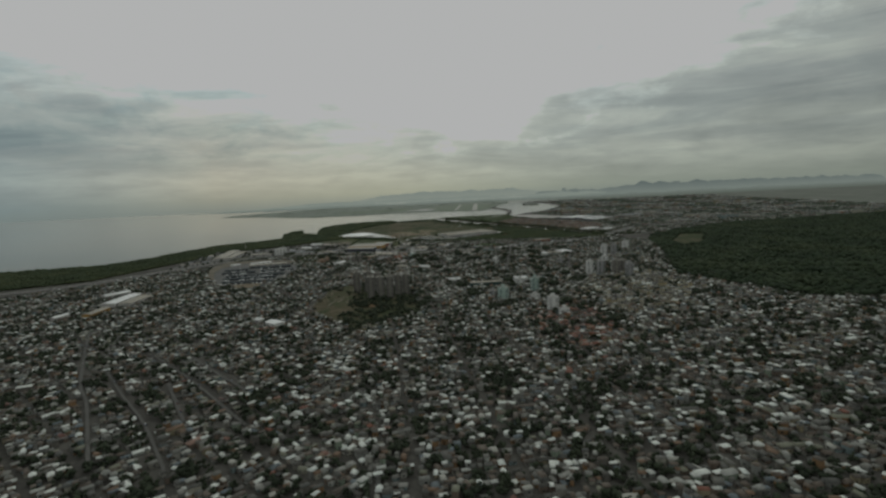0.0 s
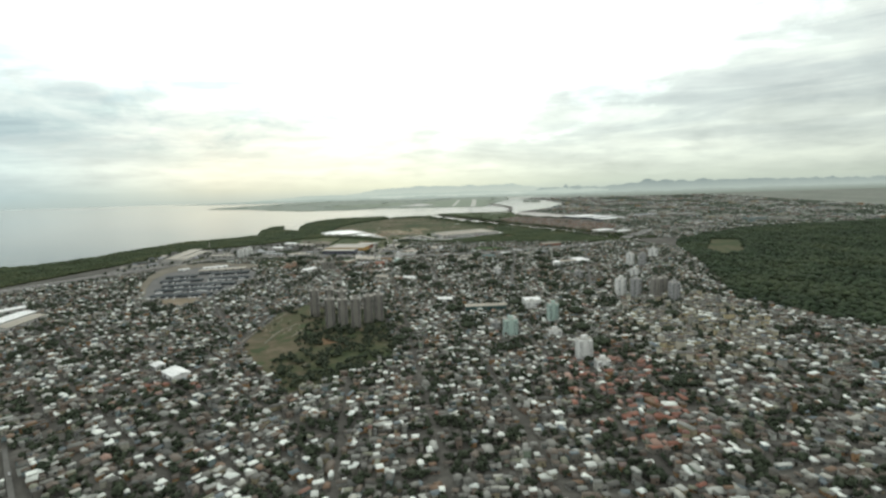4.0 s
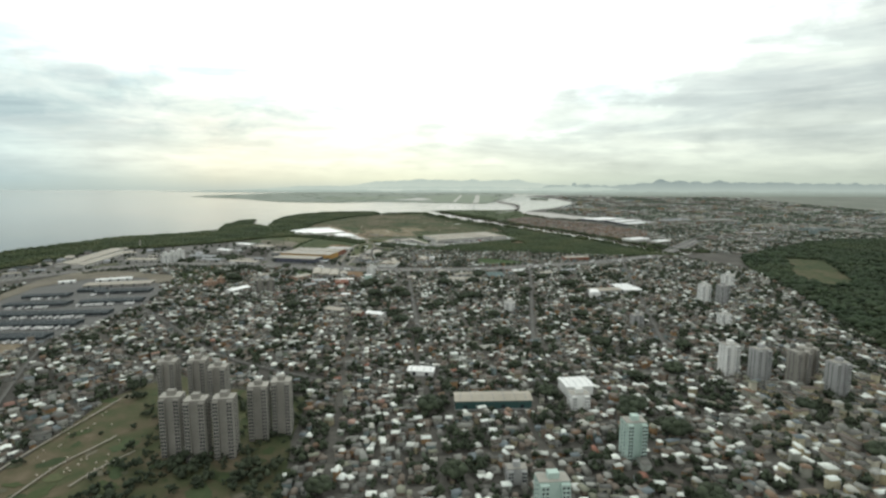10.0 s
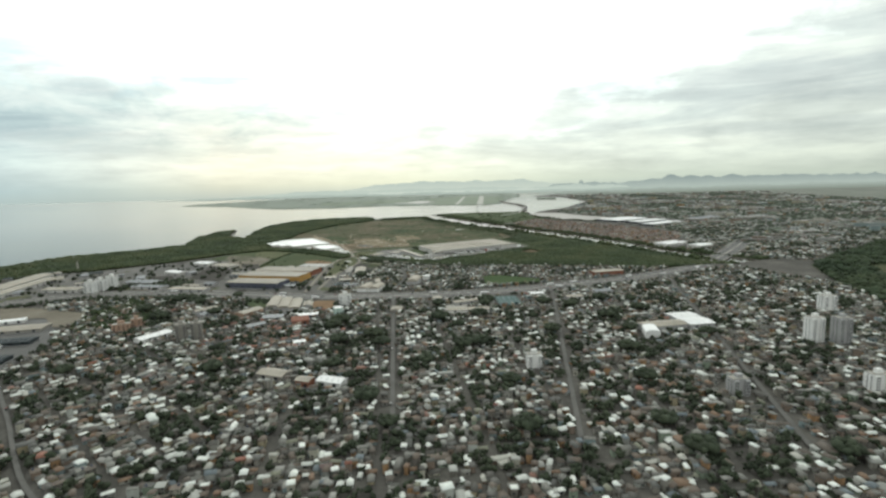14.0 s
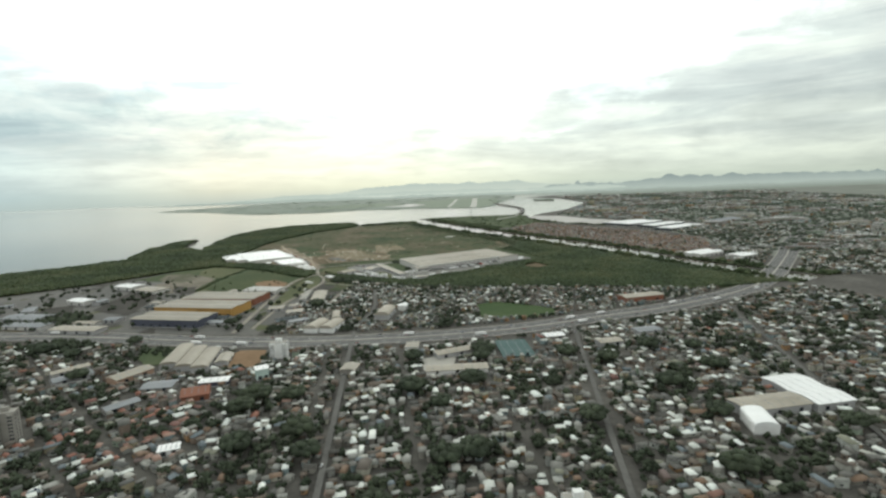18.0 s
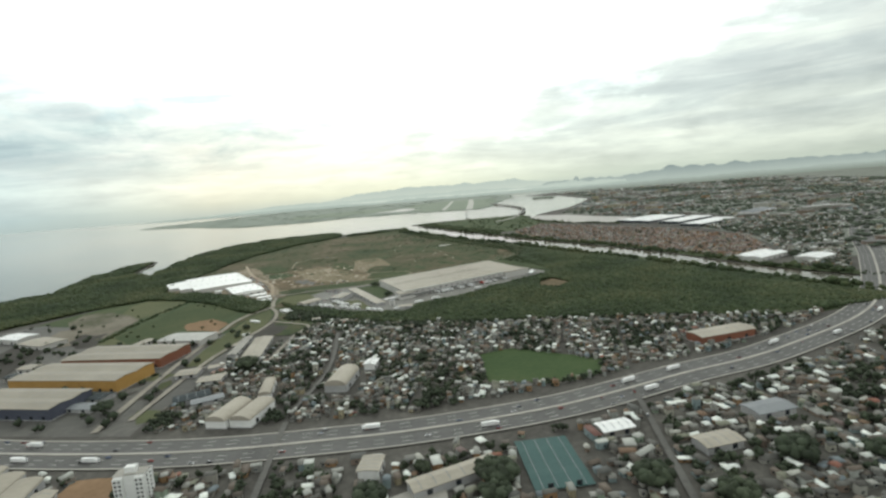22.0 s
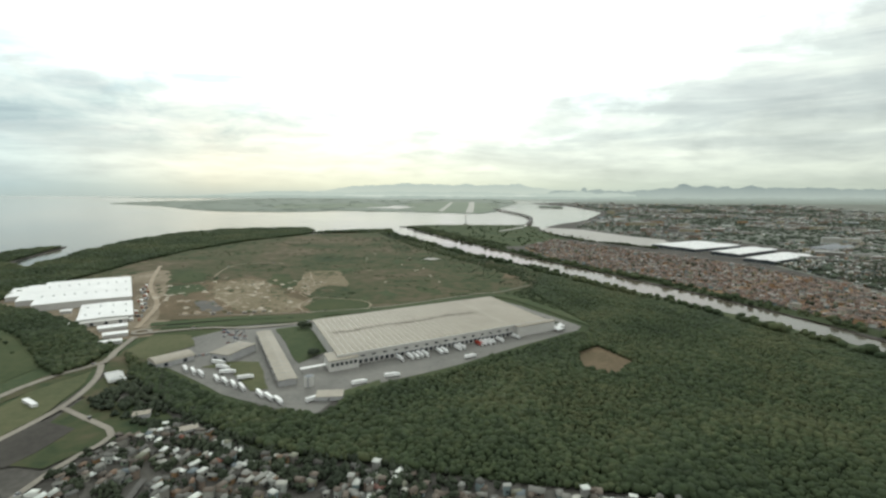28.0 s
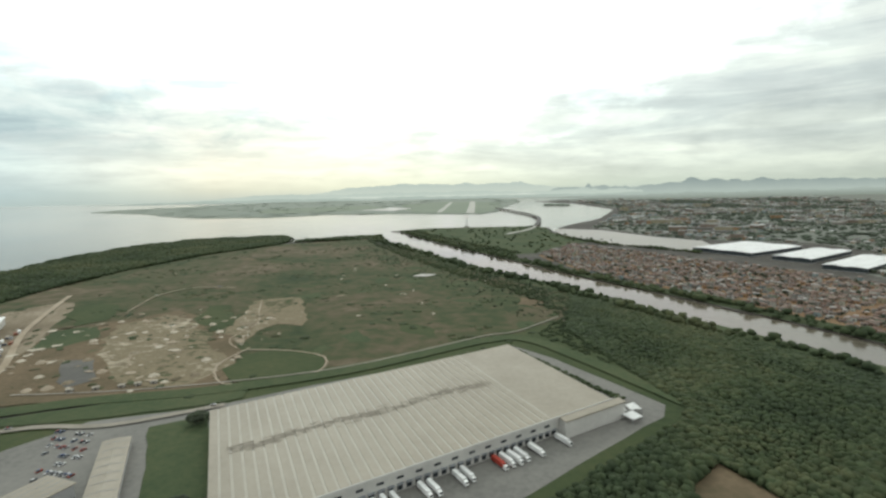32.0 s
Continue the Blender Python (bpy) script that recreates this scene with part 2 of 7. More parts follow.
def water_material():
    m = bpy.data.materials.new("bay_water")
    m.use_nodes = True
    nt = m.node_tree
    b = nt.nodes["Principled BSDF"]
    p = nt.nodes.new("ShaderNodeNewGeometry").outputs["Position"]
    col = ramp(nt, noise_at(nt, p, 0.0016, 4.0, 0.5, 1.0), [(0.35, (0.060, 0.062, 0.056)), (0.65, (0.175, 0.145, 0.104))])
    link(nt, col, b.inputs["Base Color"])
    b.inputs["Roughness"].default_value = 0.12
    b.inputs["IOR"].default_value = 1.33
    b.inputs["Specular Tint"].default_value = (1.0, 0.93, 0.82, 1)      # silty water; the cream cloud's warm reflection is also painted into this tint
    bump = node(nt, "ShaderNodeBump", Strength=0.10, Distance=0.4)
    link(nt, noise_at(nt, p, 0.35, 3.0, 0.6), bump.inputs["Height"])
    link(nt, bump.outputs[0], b.inputs["Normal"])
    return m


M = {}
M["water"] = water_material()
M["city_ground"] = material("packed_street_ground", [(0.050, 0.047, 0.043), (0.084, 0.079, 0.071), (0.135, 0.127, 0.114)], 0.03, 0.35, 0.9, spec=0.1)
M["asphalt"] = material("worn_asphalt", [(0.07, 0.068, 0.066), (0.12, 0.117, 0.112)], 0.04, 0.7, 0.8)
M["street"] = material("street_paving", [(0.072, 0.069, 0.064), (0.125, 0.120, 0.111)], 0.05, 0.8, 0.85)
M["tarmac"] = material("pale_yard_tarmac", [(0.110, 0.107, 0.099), (0.165, 0.160, 0.147), (0.205, 0.197, 0.179)], 0.035, 0.5, 0.85)
M["concrete"] = material("pale_concrete", [(0.24, 0.23, 0.21), (0.38, 0.36, 0.32)], 0.05, 0.6, 0.85)
M["yard"] = material("grey_yard_ground", [(0.038, 0.036, 0.031), (0.058, 0.054, 0.046), (0.105, 0.097, 0.083)], 0.02, 0.3, 0.9, sheen=0.1)
M["paint"] = material("road_paint", [(0.36, 0.36, 0.34)], 0.2, 1.0, 0.7)
M["cinder"] = material("dark_cinder_ground", [(0.045, 0.042, 0.038), (0.075, 0.070, 0.062)], 0.05, 0.5, 0.95, spec=0.1)
M["country_road"] = material("dusty_pale_road", [(0.20, 0.182, 0.155), (0.30, 0.275, 0.235)], 0.05, 0.5, 0.9, spec=0.1)
# far ground in a lighter colour, with the haze mixed in
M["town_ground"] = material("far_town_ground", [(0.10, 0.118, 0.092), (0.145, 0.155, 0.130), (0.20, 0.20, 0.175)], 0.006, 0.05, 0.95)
M["meadow"] = material("rough_meadow", [(0.034, 0.050, 0.026), (0.054, 0.066, 0.033), (0.074, 0.076, 0.042), (0.100, 0.085, 0.055), (0.138, 0.112, 0.078)], 0.0085, 0.09, 0.95, 0.4, spec=0.1, span=0.23)
M["scraped"] = material("scraped_building_land", [(0.060, 0.076, 0.036), (0.105, 0.095, 0.058), (0.205, 0.170, 0.115), (0.155, 0.130, 0.085), (0.27, 0.232, 0.170), (0.40, 0.352, 0.275)], 0.020, 0.20, 0.95, 0.3, spec=0.1, span=0.26)
M["rubble_field"] = material("grey_rubble_ground", [(0.062, 0.076, 0.042), (0.098, 0.094, 0.066), (0.14, 0.125, 0.098), (0.20, 0.182, 0.150)], 0.03, 0.25, 0.95, 0.2, spec=0.1, span=0.26)
M["grass"] = material("mown_grass", [(0.040, 0.060, 0.031), (0.062, 0.080, 0.041), (0.084, 0.094, 0.050)], 0.025, 0.4, 0.95, 0.2, spec=0.1)
M["lawn"] = material("bright_field_grass", [(0.038, 0.062, 0.026), (0.054, 0.080, 0.034), (0.074, 0.092, 0.044)], 0.03, 0.4, 0.95, 0.2, spec=0.1)
M["weeds"] = material("dark_green_pasture", [(0.038, 0.053, 0.026), (0.056, 0.071, 0.034), (0.076, 0.084, 0.042)], 0.02, 0.3, 0.95, 0.2, spec=0.1)
M["field"] = material("pale_pasture", [(0.068, 0.080, 0.042), (0.098, 0.104, 0.056), (0.125, 0.118, 0.070)], 0.03, 0.4, 0.95, 0.2, spec=0.1)
M["dirt"] = material("bare_tan_earth", [(0.115, 0.094, 0.066), (0.20, 0.166, 0.12), (0.29, 0.25, 0.19)], 0.03, 0.25, 0.95, 0.3, spec=0.1)
M["red_earth"] = material("reddish_earth", [(0.16, 0.105, 0.062), (0.24, 0.16, 0.10)], 0.05, 0.4, 0.95, spec=0.1)
M["track"] = material("dusty_track", [(0.25, 0.20, 0.145), (0.38, 0.33, 0.26)], 0.05, 0.5, 0.95, spec=0.1)
M["country_earth"] = material("dusty_tan_ground", [(0.115, 0.102, 0.080), (0.165, 0.148, 0.118), (0.21, 0.19, 0.155)], 0.03, 0.25, 0.95, 0.2, spec=0.1)
M["dull_earth"] = material("dull_brown_earth", [(0.085, 0.075, 0.045), (0.13, 0.10, 0.065), (0.17, 0.13, 0.085)], 0.04, 0.4, 0.95, 0.3, spec=0.1)
M["mud"] = material("grey_tidal_mud", [(0.22, 0.207, 0.182), (0.31, 0.292, 0.255)], 0.01, 0.2, 0.45, sheen=0.08)
M["forest_floor"] = material("mangrove_floor", [(0.036, 0.050, 0.026), (0.060, 0.072, 0.036)], 0.03, 0.3, 0.95, spec=0.1)
M["leaf"] = material("dark_foliage", [(0.033, 0.046, 0.025), (0.047, 0.062, 0.031), (0.072, 0.080, 0.040)], 0.012, 0.25, 0.85, 0.4, 0.10, island=0.2, span=0.22)
M["leaf_city"] = material("dusty_city_foliage", [(0.028, 0.037, 0.025), (0.054, 0.064, 0.040)], 0.03, 1.2, 0.8, 0.5, 0.12, island=0.4)
# foliage for distant trees, haze painted in as a paler green
M["leaf_far"] = material("haze_paled_foliage", [(0.060, 0.076, 0.056), (0.090, 0.104, 0.076)], 0.006, 0.05, 0.9, 0.0, 0.1, island=0.3)
M["bark"] = material("tree_bark", [(0.06, 0.05, 0.04), (0.12, 0.10, 0.08)], 0.5, 3.0, 0.9)
ROOFS = [(0.105, 0.088, 0.078), (0.17, 0.163, 0.155), (0.10, 0.097, 0.093), (0.38, 0.375, 0.365), (0.135, 0.108, 0.092), (0.24, 0.236, 0.228), (0.13, 0.124, 0.118), (0.080, 0.074, 0.069),
         (0.76, 0.76, 0.75), (0.19, 0.183, 0.174), (0.085, 0.079, 0.074), (0.130, 0.102, 0.087), (0.30, 0.29, 0.28), (0.115, 0.109, 0.104), (0.42, 0.405, 0.38), (0.145, 0.116, 0.099), (0.70, 0.71, 0.71),
         (0.205, 0.197, 0.186), (0.19, 0.125, 0.09), (0.105, 0.102, 0.10), (0.15, 0.172, 0.195), (0.78, 0.78, 0.77), (0.118, 0.098, 0.087), (0.55, 0.55, 0.54), (0.16, 0.13, 0.112), (0.21, 0.207, 0.165)]
WALLS = [(0.33, 0.305, 0.28), (0.235, 0.215, 0.195), (0.46, 0.44, 0.41), (0.265, 0.20, 0.165), (0.36, 0.355, 0.345), (0.21, 0.19, 0.175), (0.50, 0.47, 0.41),
         (0.30, 0.29, 0.28), (0.40, 0.34, 0.24), (0.25, 0.19, 0.16), (0.38, 0.23, 0.13), (0.28, 0.34, 0.36), (0.31, 0.36, 0.29), (0.55, 0.55, 0.53)]
WALLS = [(0.76 * r, 0.79 * g, 0.75 * b) for r, g, b in WALLS]
ROOFS = [(0.985 * r, 1.01 * g, 0.955 * b) for r, g, b in ROOFS]
M["roofs"] = material("mixed_house_roofs", [(0.5, 0.5, 0.5)], 0.3, 1.6, 0.75, island=1, tint=ROOFS)
M["walls"] = material("mixed_house_render", [(0.5, 0.5, 0.5)], 0.3, 1.2, 0.9, island=1, tint=WALLS)
M["roof_one"] = material("house_roof", [(0.5, 0.5, 0.5)], 0.3, 1.6, 0.75, tint=ROOFS)
M["wall_one"] = material("house_render", [(0.5, 0.5, 0.5)], 0.3, 1.2, 0.9, tint=WALLS)
RED = [(0.22, 0.13, 0.095), (0.26, 0.165, 0.125), (0.20, 0.125, 0.095), (0.30, 0.22, 0.175), (0.42, 0.39, 0.36), (0.24, 0.15, 0.11), (0.19, 0.165, 0.145), (0.28, 0.18, 0.13)]
RED = [tuple(0.72 * v + 0.21 * sum(c) / 3 for v in c) for c in RED]
M["rubble"] = material("pale_tipped_rubble", [(0.34, 0.30, 0.24), (0.52, 0.47, 0.39)], 0.3, 1.5, 0.95, 0.3, spec=0.1)
M["brick_roofs"] = material("red_settlement_roofs", [(0.5, 0.5, 0.5)], 0.3, 1.6, 0.8, island=1, tint=RED)
TILES = [(0.22, 0.10, 0.072), (0.26, 0.125, 0.09), (0.17, 0.09, 0.075), (0.30, 0.20, 0.16), (0.24, 0.14, 0.11), (0.16, 0.12, 0.11)]
M["tile_roofs"] = material("red_tile_roofs", [(0.5, 0.5, 0.5)], 0.3, 1.6, 0.8, island=1, tint=TILES)
CREAMS = [(0.46, 0.42, 0.30), (0.38, 0.35, 0.26), (0.52, 0.49, 0.40), (0.33, 0.32, 0.29), (0.44, 0.38, 0.24), (0.30, 0.30, 0.26)]
M["cream_walls"] = material("cream_house_render", [(0.5, 0.5, 0.5)], 0.3, 1.2, 0.9, island=1, tint=CREAMS)
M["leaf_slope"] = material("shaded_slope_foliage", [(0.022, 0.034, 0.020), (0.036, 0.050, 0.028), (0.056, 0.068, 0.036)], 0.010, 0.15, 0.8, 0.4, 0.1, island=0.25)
PALE = [(0.52, 0.52, 0.50), (0.30, 0.295, 0.28), (0.22, 0.215, 0.205), (0.36, 0.35, 0.33), (0.25, 0.215, 0.19), (0.19, 0.185, 0.18), (0.70, 0.70, 0.68), (0.24, 0.235, 0.22)]
M["pale_roofs"] = material("pale_town_roofs", [(0.5, 0.5, 0.5)], 0.3, 1.6, 0.75, island=1, tint=PALE)
M["glass_dark"] = material("dark_window_glass", [(0.025, 0.03, 0.035)], 0.2, 1.0, 0.15, spec=0.5)
M["render_beige"] = material("stained_beige_render", [(0.215, 0.202, 0.180), (0.285, 0.272, 0.245)], 0.15, 1.0, 0.9)
M["render_white"] = material("white_render", [(0.62, 0.62, 0.60), (0.75, 0.75, 0.73)], 0.2, 1.0, 0.85)
M["render_grey"] = material("grey_render", [(0.30, 0.30, 0.30), (0.40, 0.40, 0.39)], 0.2, 1.0, 0.85)
M["render_peach"] = material("faded_peach_render", [(0.30, 0.20, 0.145), (0.40, 0.275, 0.20)], 0.2, 1.0, 0.85)
M["render_green"] = material("pale_green_render", [(0.36, 0.46, 0.42), (0.46, 0.56, 0.51)], 0.2, 1.0, 0.85)
M["metal_white"] = material("white_sheet_roof", [(0.66, 0.66, 0.65), (0.80, 0.80, 0.79)], 0.06, 0.6, 0.5, spec=0.4)
M["metal_tan"] = material("weathered_tan_sheet_roof", [(0.235, 0.21, 0.168), (0.315, 0.285, 0.232)], 0.05, 0.5, 0.6)
M["roof_strip"] = material("pale_translucent_roof_strip", [(0.33, 0.31, 0.265), (0.42, 0.395, 0.34)], 0.08, 0.6, 0.6)
M["roof_stain"] = material("blackened_roof_stain", [(0.135, 0.117, 0.09), (0.20, 0.175, 0.14)], 0.08, 0.6, 0.7)
M["metal_grey"] = material("grey_sheet_roof", [(0.15, 0.16, 0.17), (0.23, 0.24, 0.25)], 0.06, 0.6, 0.55)
M["metal_dark"] = material("dark_slate_roof", [(0.030, 0.037, 0.040), (0.054, 0.064, 0.068)], 0.06, 0.6, 0.8, spec=0.12)
M["metal_cream"] = material("cream_fibre_roof", [(0.27, 0.245, 0.20), (0.38, 0.345, 0.29)], 0.06, 0.6, 0.7)
M["wall_yellow"] = material("ochre_painted_cladding", [(0.34, 0.195, 0.055), (0.44, 0.265, 0.085)], 0.08, 0.6, 0.7)
M["wall_orange"] = material("rust_red_cladding", [(0.17, 0.068, 0.042), (0.235, 0.098, 0.06)], 0.08, 0.6, 0.7)
M["wall_blue"] = material("slate_blue_cladding", [(0.055, 0.06, 0.085), (0.085, 0.092, 0.12)], 0.08, 0.6, 0.7)
M["wall_pale"] = material("pale_grey_cladding", [(0.40, 0.39, 0.37), (0.52, 0.51, 0.48)], 0.08, 0.6, 0.75)
M["teal"] = material("teal_awning_sheet", [(0.03, 0.07, 0.067), (0.045, 0.095, 0.09)], 0.1, 0.8, 0.7)
M["red_paint"] = material("red_painted_metal", [(0.32, 0.045, 0.03)], 0.4, 1.5, 0.5)
M["dark"] = material("dark_rubber_and_steel", [(0.02, 0.02, 0.02)], 0.4, 2.0, 0.7)
M["white_paint"] = material("white_vehicle_paint", [(0.72, 0.72, 0.71)], 0.4, 1.5, 0.4, obj=0.1)
CARS = [(0.6, 0.6, 0.6), (0.35, 0.36, 0.37), (0.04, 0.04, 0.045), (0.7, 0.7, 0.68), (0.15, 0.16, 0.18), (0.28, 0.05, 0.04), (0.08, 0.11, 0.2)]
M["car_paint"] = material("car_paint", [(0.5, 0.5, 0.5)], 0.6, 2.0, 0.35, tint=CARS)
# airfield and island: base colours raised to carry the air's haze
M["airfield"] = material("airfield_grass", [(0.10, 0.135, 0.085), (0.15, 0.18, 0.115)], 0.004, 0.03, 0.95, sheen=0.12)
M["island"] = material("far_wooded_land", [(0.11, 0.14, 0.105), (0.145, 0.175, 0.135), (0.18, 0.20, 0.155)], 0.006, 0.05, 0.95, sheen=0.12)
M["runway"] = material("worn_runway_concrete", [(0.34, 0.33, 0.30), (0.44, 0.43, 0.39)], 0.02, 0.2, 0.85)


# ---- mesh helpers ----
class Geo:
    """Collects vertices and faces; obj() links them as one mesh."""

    def __init__(self):
        self.v, self.f, self.m = [], [], []

    def poly(self, pts, mi=0):
        n = len(self.v)
        self.v += [tuple(p) for p in pts]
        self.f.append(tuple(range(n, n + len(pts))))
        self.m.append(mi)
        return self

    def box(self, x0, y0, z0, x1, y1, z1, mi=0, bottom=False):
        n = len(self.v)
        self.v += [(x0, y0, z0), (x1, y0, z0), (x1, y1, z0), (x0, y1, z0), (x0, y0, z1), (x1, y0, z1), (x1, y1, z1), (x0, y1, z1)]
        q = [(4, 5, 6, 7), (0, 1, 5, 4), (1, 2, 6, 5), (2, 3, 7, 6), (3, 0, 4, 7)] + ([(3, 2, 1, 0)] if bottom else [])
        self.f += [tuple(n + i for i in a) for a in q]
        self.m += [mi] * len(q)
        return self

    def gable(self, x0, y0, x1, y1, z0, z1, mi=0, thick=0.25):
        """A pitched roof whose ridge runs along x, with thickness at the eaves."""
        n, ym = len(self.v), (y0 + y1) / 2
        for x in (x0, x1):
            self.v += [(x, y0, z0), (x, ym, z1), (x, y1, z0), (x, y1, z0 - thick), (x, ym, z1 - thick), (x, y0, z0 - thick)]
        q = [(0, 6, 7, 1), (1, 7, 8, 2), (2, 8, 9, 3), (5, 11, 6, 0), (4, 3, 9, 10), (5, 4, 10, 11), (0, 1, 2, 3, 4, 5), (11, 10, 9, 8, 7, 6)]
        self.f += [tuple(n + i for i in a) for a in q]
        self.m += [mi] * len(q)
        return self

    def arch(self, x0, y0, x1, y1, z0, rise, mi=0, n=8):
        """A barrel vault along x."""
        k, yc, hw = len(self.v), (y0 + y1) / 2, (y1 - y0) / 2
        for x in (x0, x1):
            for i in range(n + 1):
                a = math.pi * i / n
                self.v.append((x, yc - hw * math.cos(a), z0 + rise * math.sin(a)))
        for i in range(n):
            self.f.append((k + i, k + n + 1 + i, k + n + 2 + i, k + i + 1))
            self.m.append(mi)
        self.f += [tuple(k + i for i in range(n + 1)), tuple(k + n + 1 + i for i in reversed(range(n + 1)))]
        self.m += [mi, mi]
        return self

    def tube(self, a, b, r0, r1, n=6, mi=0):
        a, b = Vector(a), Vector(b)
        q = (b - a).to_track_quat("Z", "Y")
        k = len(self.v)
        for p, r in ((a, r0), (b, r1)):
            self.v += [tuple(p + q @ Vector((r * math.cos(2 * math.pi * i / n), r * math.sin(2 * math.pi * i / n), 0))) for i in range(n)]
        self.f += [(k + i, k + (i + 1) % n, k + n + (i + 1) % n, k + n + i) for i in range(n)]
        self.f += [tuple(k + n + i for i in range(n)), tuple(k + i for i in reversed(range(n)))]
        self.m += [mi] * (n + 2)
        return self

    def mesh(self, name, mats):
        me = bpy.data.meshes.new(name)
        me.from_pydata(self.v, [], self.f)
        for m in mats:
            me.materials.append(m)
        me.polygons.foreach_set("material_index", self.m)
        me.update()
        return me

    def obj(self, name, *mats, parent=None, label="", at=None):
        ob = new(name, self.mesh(name, mats))
        if at is not None:
            ob.matrix_basis = at
        if parent:
            ob.parent = parent
        return tagged(ob, label)


def part(name, geo, mat, parent, label=""):
    return geo.obj(name, mat, parent=parent, label=label)


def thing(name, at, label, category, group="", kind=""):
    ob = new(name)
    ob.empty_display_size = 1
    ob.matrix_basis = at
    return tagged(ob, label, category, group, kind)


def wander(pts, closed=True, step=12.0, rough=3.0, seed=1):
    """Subdivides a line and lets it wander, as shores and paths do."""
    out, n = [], len(pts)
    for i in range(n if closed else n - 1):
        a, b = Vector(pts[i]), Vector(pts[(i + 1) % n])
        k = max(1, int((b - a).length / step))
        nrm = Vector((-(b - a).y, (b - a).x)).normalized()
        for j in range(k):
            p = a.lerp(b, j / k)
            s = rough * (noise.noise((p.x / (step * 4), p.y / (step * 4), seed)) * 1.4 + noise.noise((p.x / step, p.y / step, seed + 9)) * 0.6)
            out.append(tuple(p + nrm * s))
    if not closed:
        out.append(tuple(pts[-1]))
    return out


def sheet(name, pts, z, mat, label="", category="", kind="structure", depth=0.0, bed=-1.2):
    """A flat piece of ground with an outline; with depth it has a bank all round."""
    if sum(a[0] * b[1] - b[0] * a[1] for a, b in zip(pts, pts[1:] + pts[:1])) < 0:
        pts = pts[::-1]
    n = len(pts)
    res = delaunay_2d_cdt([Vector(p[:2]) for p in pts], [], [list(range(n))], 1, 1e-4)
    verts, faces = [(p.x, p.y, z) for p in res[0]], [tuple(f) for f in res[2]]
    if depth:
        k = len(verts)
        verts += [(p[0], p[1], z) for p in pts] + [(p[0], p[1], z - depth) for p in pts]
        faces += [(k + i, k + n + i, k + n + (i + 1) % n, k + (i + 1) % n) for i in range(n)]
    me = bpy.data.meshes.new(name)
    me.from_pydata(verts, [], faces)
    me.update()
    me.materials.append(mat)
    return tagged(new(name, me), label, category, "", kind)


def curve_line(pts, step=10.0):
    """A smooth line through the points."""
    out, n = [], len(pts)
    for i in range(n - 1):
        p0, p1, p2, p3 = (Vector(pts[max(0, min(n - 1, i + k))]) for k in (-1, 0, 1, 2))
        k = max(2, int((p2 - p1).length / step))
        for j in range(k):
            t = j / k
            out.append(0.5 * (2 * p1 + (p2 - p0) * t + (2 * p0 - 5 * p1 + 4 * p2 - p3) * t * t + (3 * p1 - p0 - 3 * p2 + p3) * t ** 3))
    out.append(Vector(pts[-1]))
    return out


def normals(line):
    res = []
    for i in range(len(line)):
        d = line[min(i + 1, len(line) - 1)] - line[max(i - 1, 0)]
        res.append(Vector((-d.y, d.x)).normalized())
    return res


def ribbon(geo, line, off, width, z0, z1=None, mi=0):
    """A strip along a line, off metres beside it; with z1 it is a solid kerb or wall."""
    ns = normals(line)
    n = len(geo.v)
    for p, q in zip(line, ns):
        a, b = p + q * (off + width / 2), p + q * (off - width / 2)
        geo.v += [(a.x, a.y, z1 or z0), (b.x, b.y, z1 or z0)]
        if z1:
            geo.v += [(a.x, a.y, z0), (b.x, b.y, z0)]
    k = 4 if z1 else 2
    for i in range(len(line) - 1):
        a, b = n + i * k, n + (i + 1) * k
        fs = [(a, a + 1, b + 1, b)] + ([(a + 2, a, b, b + 2), (a + 1, a + 3, b + 3, b + 1)] if z1 else [])
        geo.f += fs
        geo.m += [mi] * len(fs)
    return geo


def inside(px, py, poly):
    """For arrays of places: which lie inside the outline."""
    res = np.zeros(len(px), bool)
    n = len(poly)
    for i in range(n):
        (x0, y0), (x1, y1) = poly[i], poly[(i + 1) % n]
        if y0 == y1:
            continue
        hit = ((y0 > py) != (y1 > py)) & (px < (x1 - x0) * (py - y0) / (y1 - y0) + x0)
        res ^= hit
    return res


def near_line(px, py, line, dist):
    res = np.zeros(len(px), bool)
    for i in range(len(line) - 1):
        ax, ay = line[i][0], line[i][1]
        dx, dy = line[i + 1][0] - ax, line[i + 1][1] - ay
        t = np.clip(((px - ax) * dx + (py - ay) * dy) / (dx * dx + dy * dy + 1e-9), 0, 1)
        res |= np.hypot(px - ax - t * dx, py - ay - t * dy) < dist
    return res


RNG = np.random.default_rng(7)


def scatter(poly, pitch, keep=1.0):
    xs, ys = [p[0] for p in poly], [p[1] for p in poly]
    gx, gy = np.meshgrid(np.arange(min(xs), max(xs), pitch), np.arange(min(ys), max(ys), pitch))
    x, y = gx.ravel(), gy.ravel()
    x, y = x + RNG.uniform(-0.45, 0.45, x.shape) * pitch, y + RNG.uniform(-0.45, 0.45, y.shape) * pitch
    ok = inside(x, y, poly) & (RNG.random(x.shape) < keep)
    return x[ok], y[ok]


def patchy(x, y, size, seed):
    """Soft blotches over the plan, between 0 and 1."""
    r = np.random.default_rng(seed)
    s = np.zeros(len(x))
    for k in range(7):
        a, p = r.uniform(0, math.pi), r.uniform(0, 6.28)
        w = 2 * math.pi / (size * r.uniform(0.6, 1.6))
        s += np.sin((x * math.cos(a) + y * math.sin(a)) * w + p)
    return 0.5 + 0.5 * np.tanh(s / 2.6)


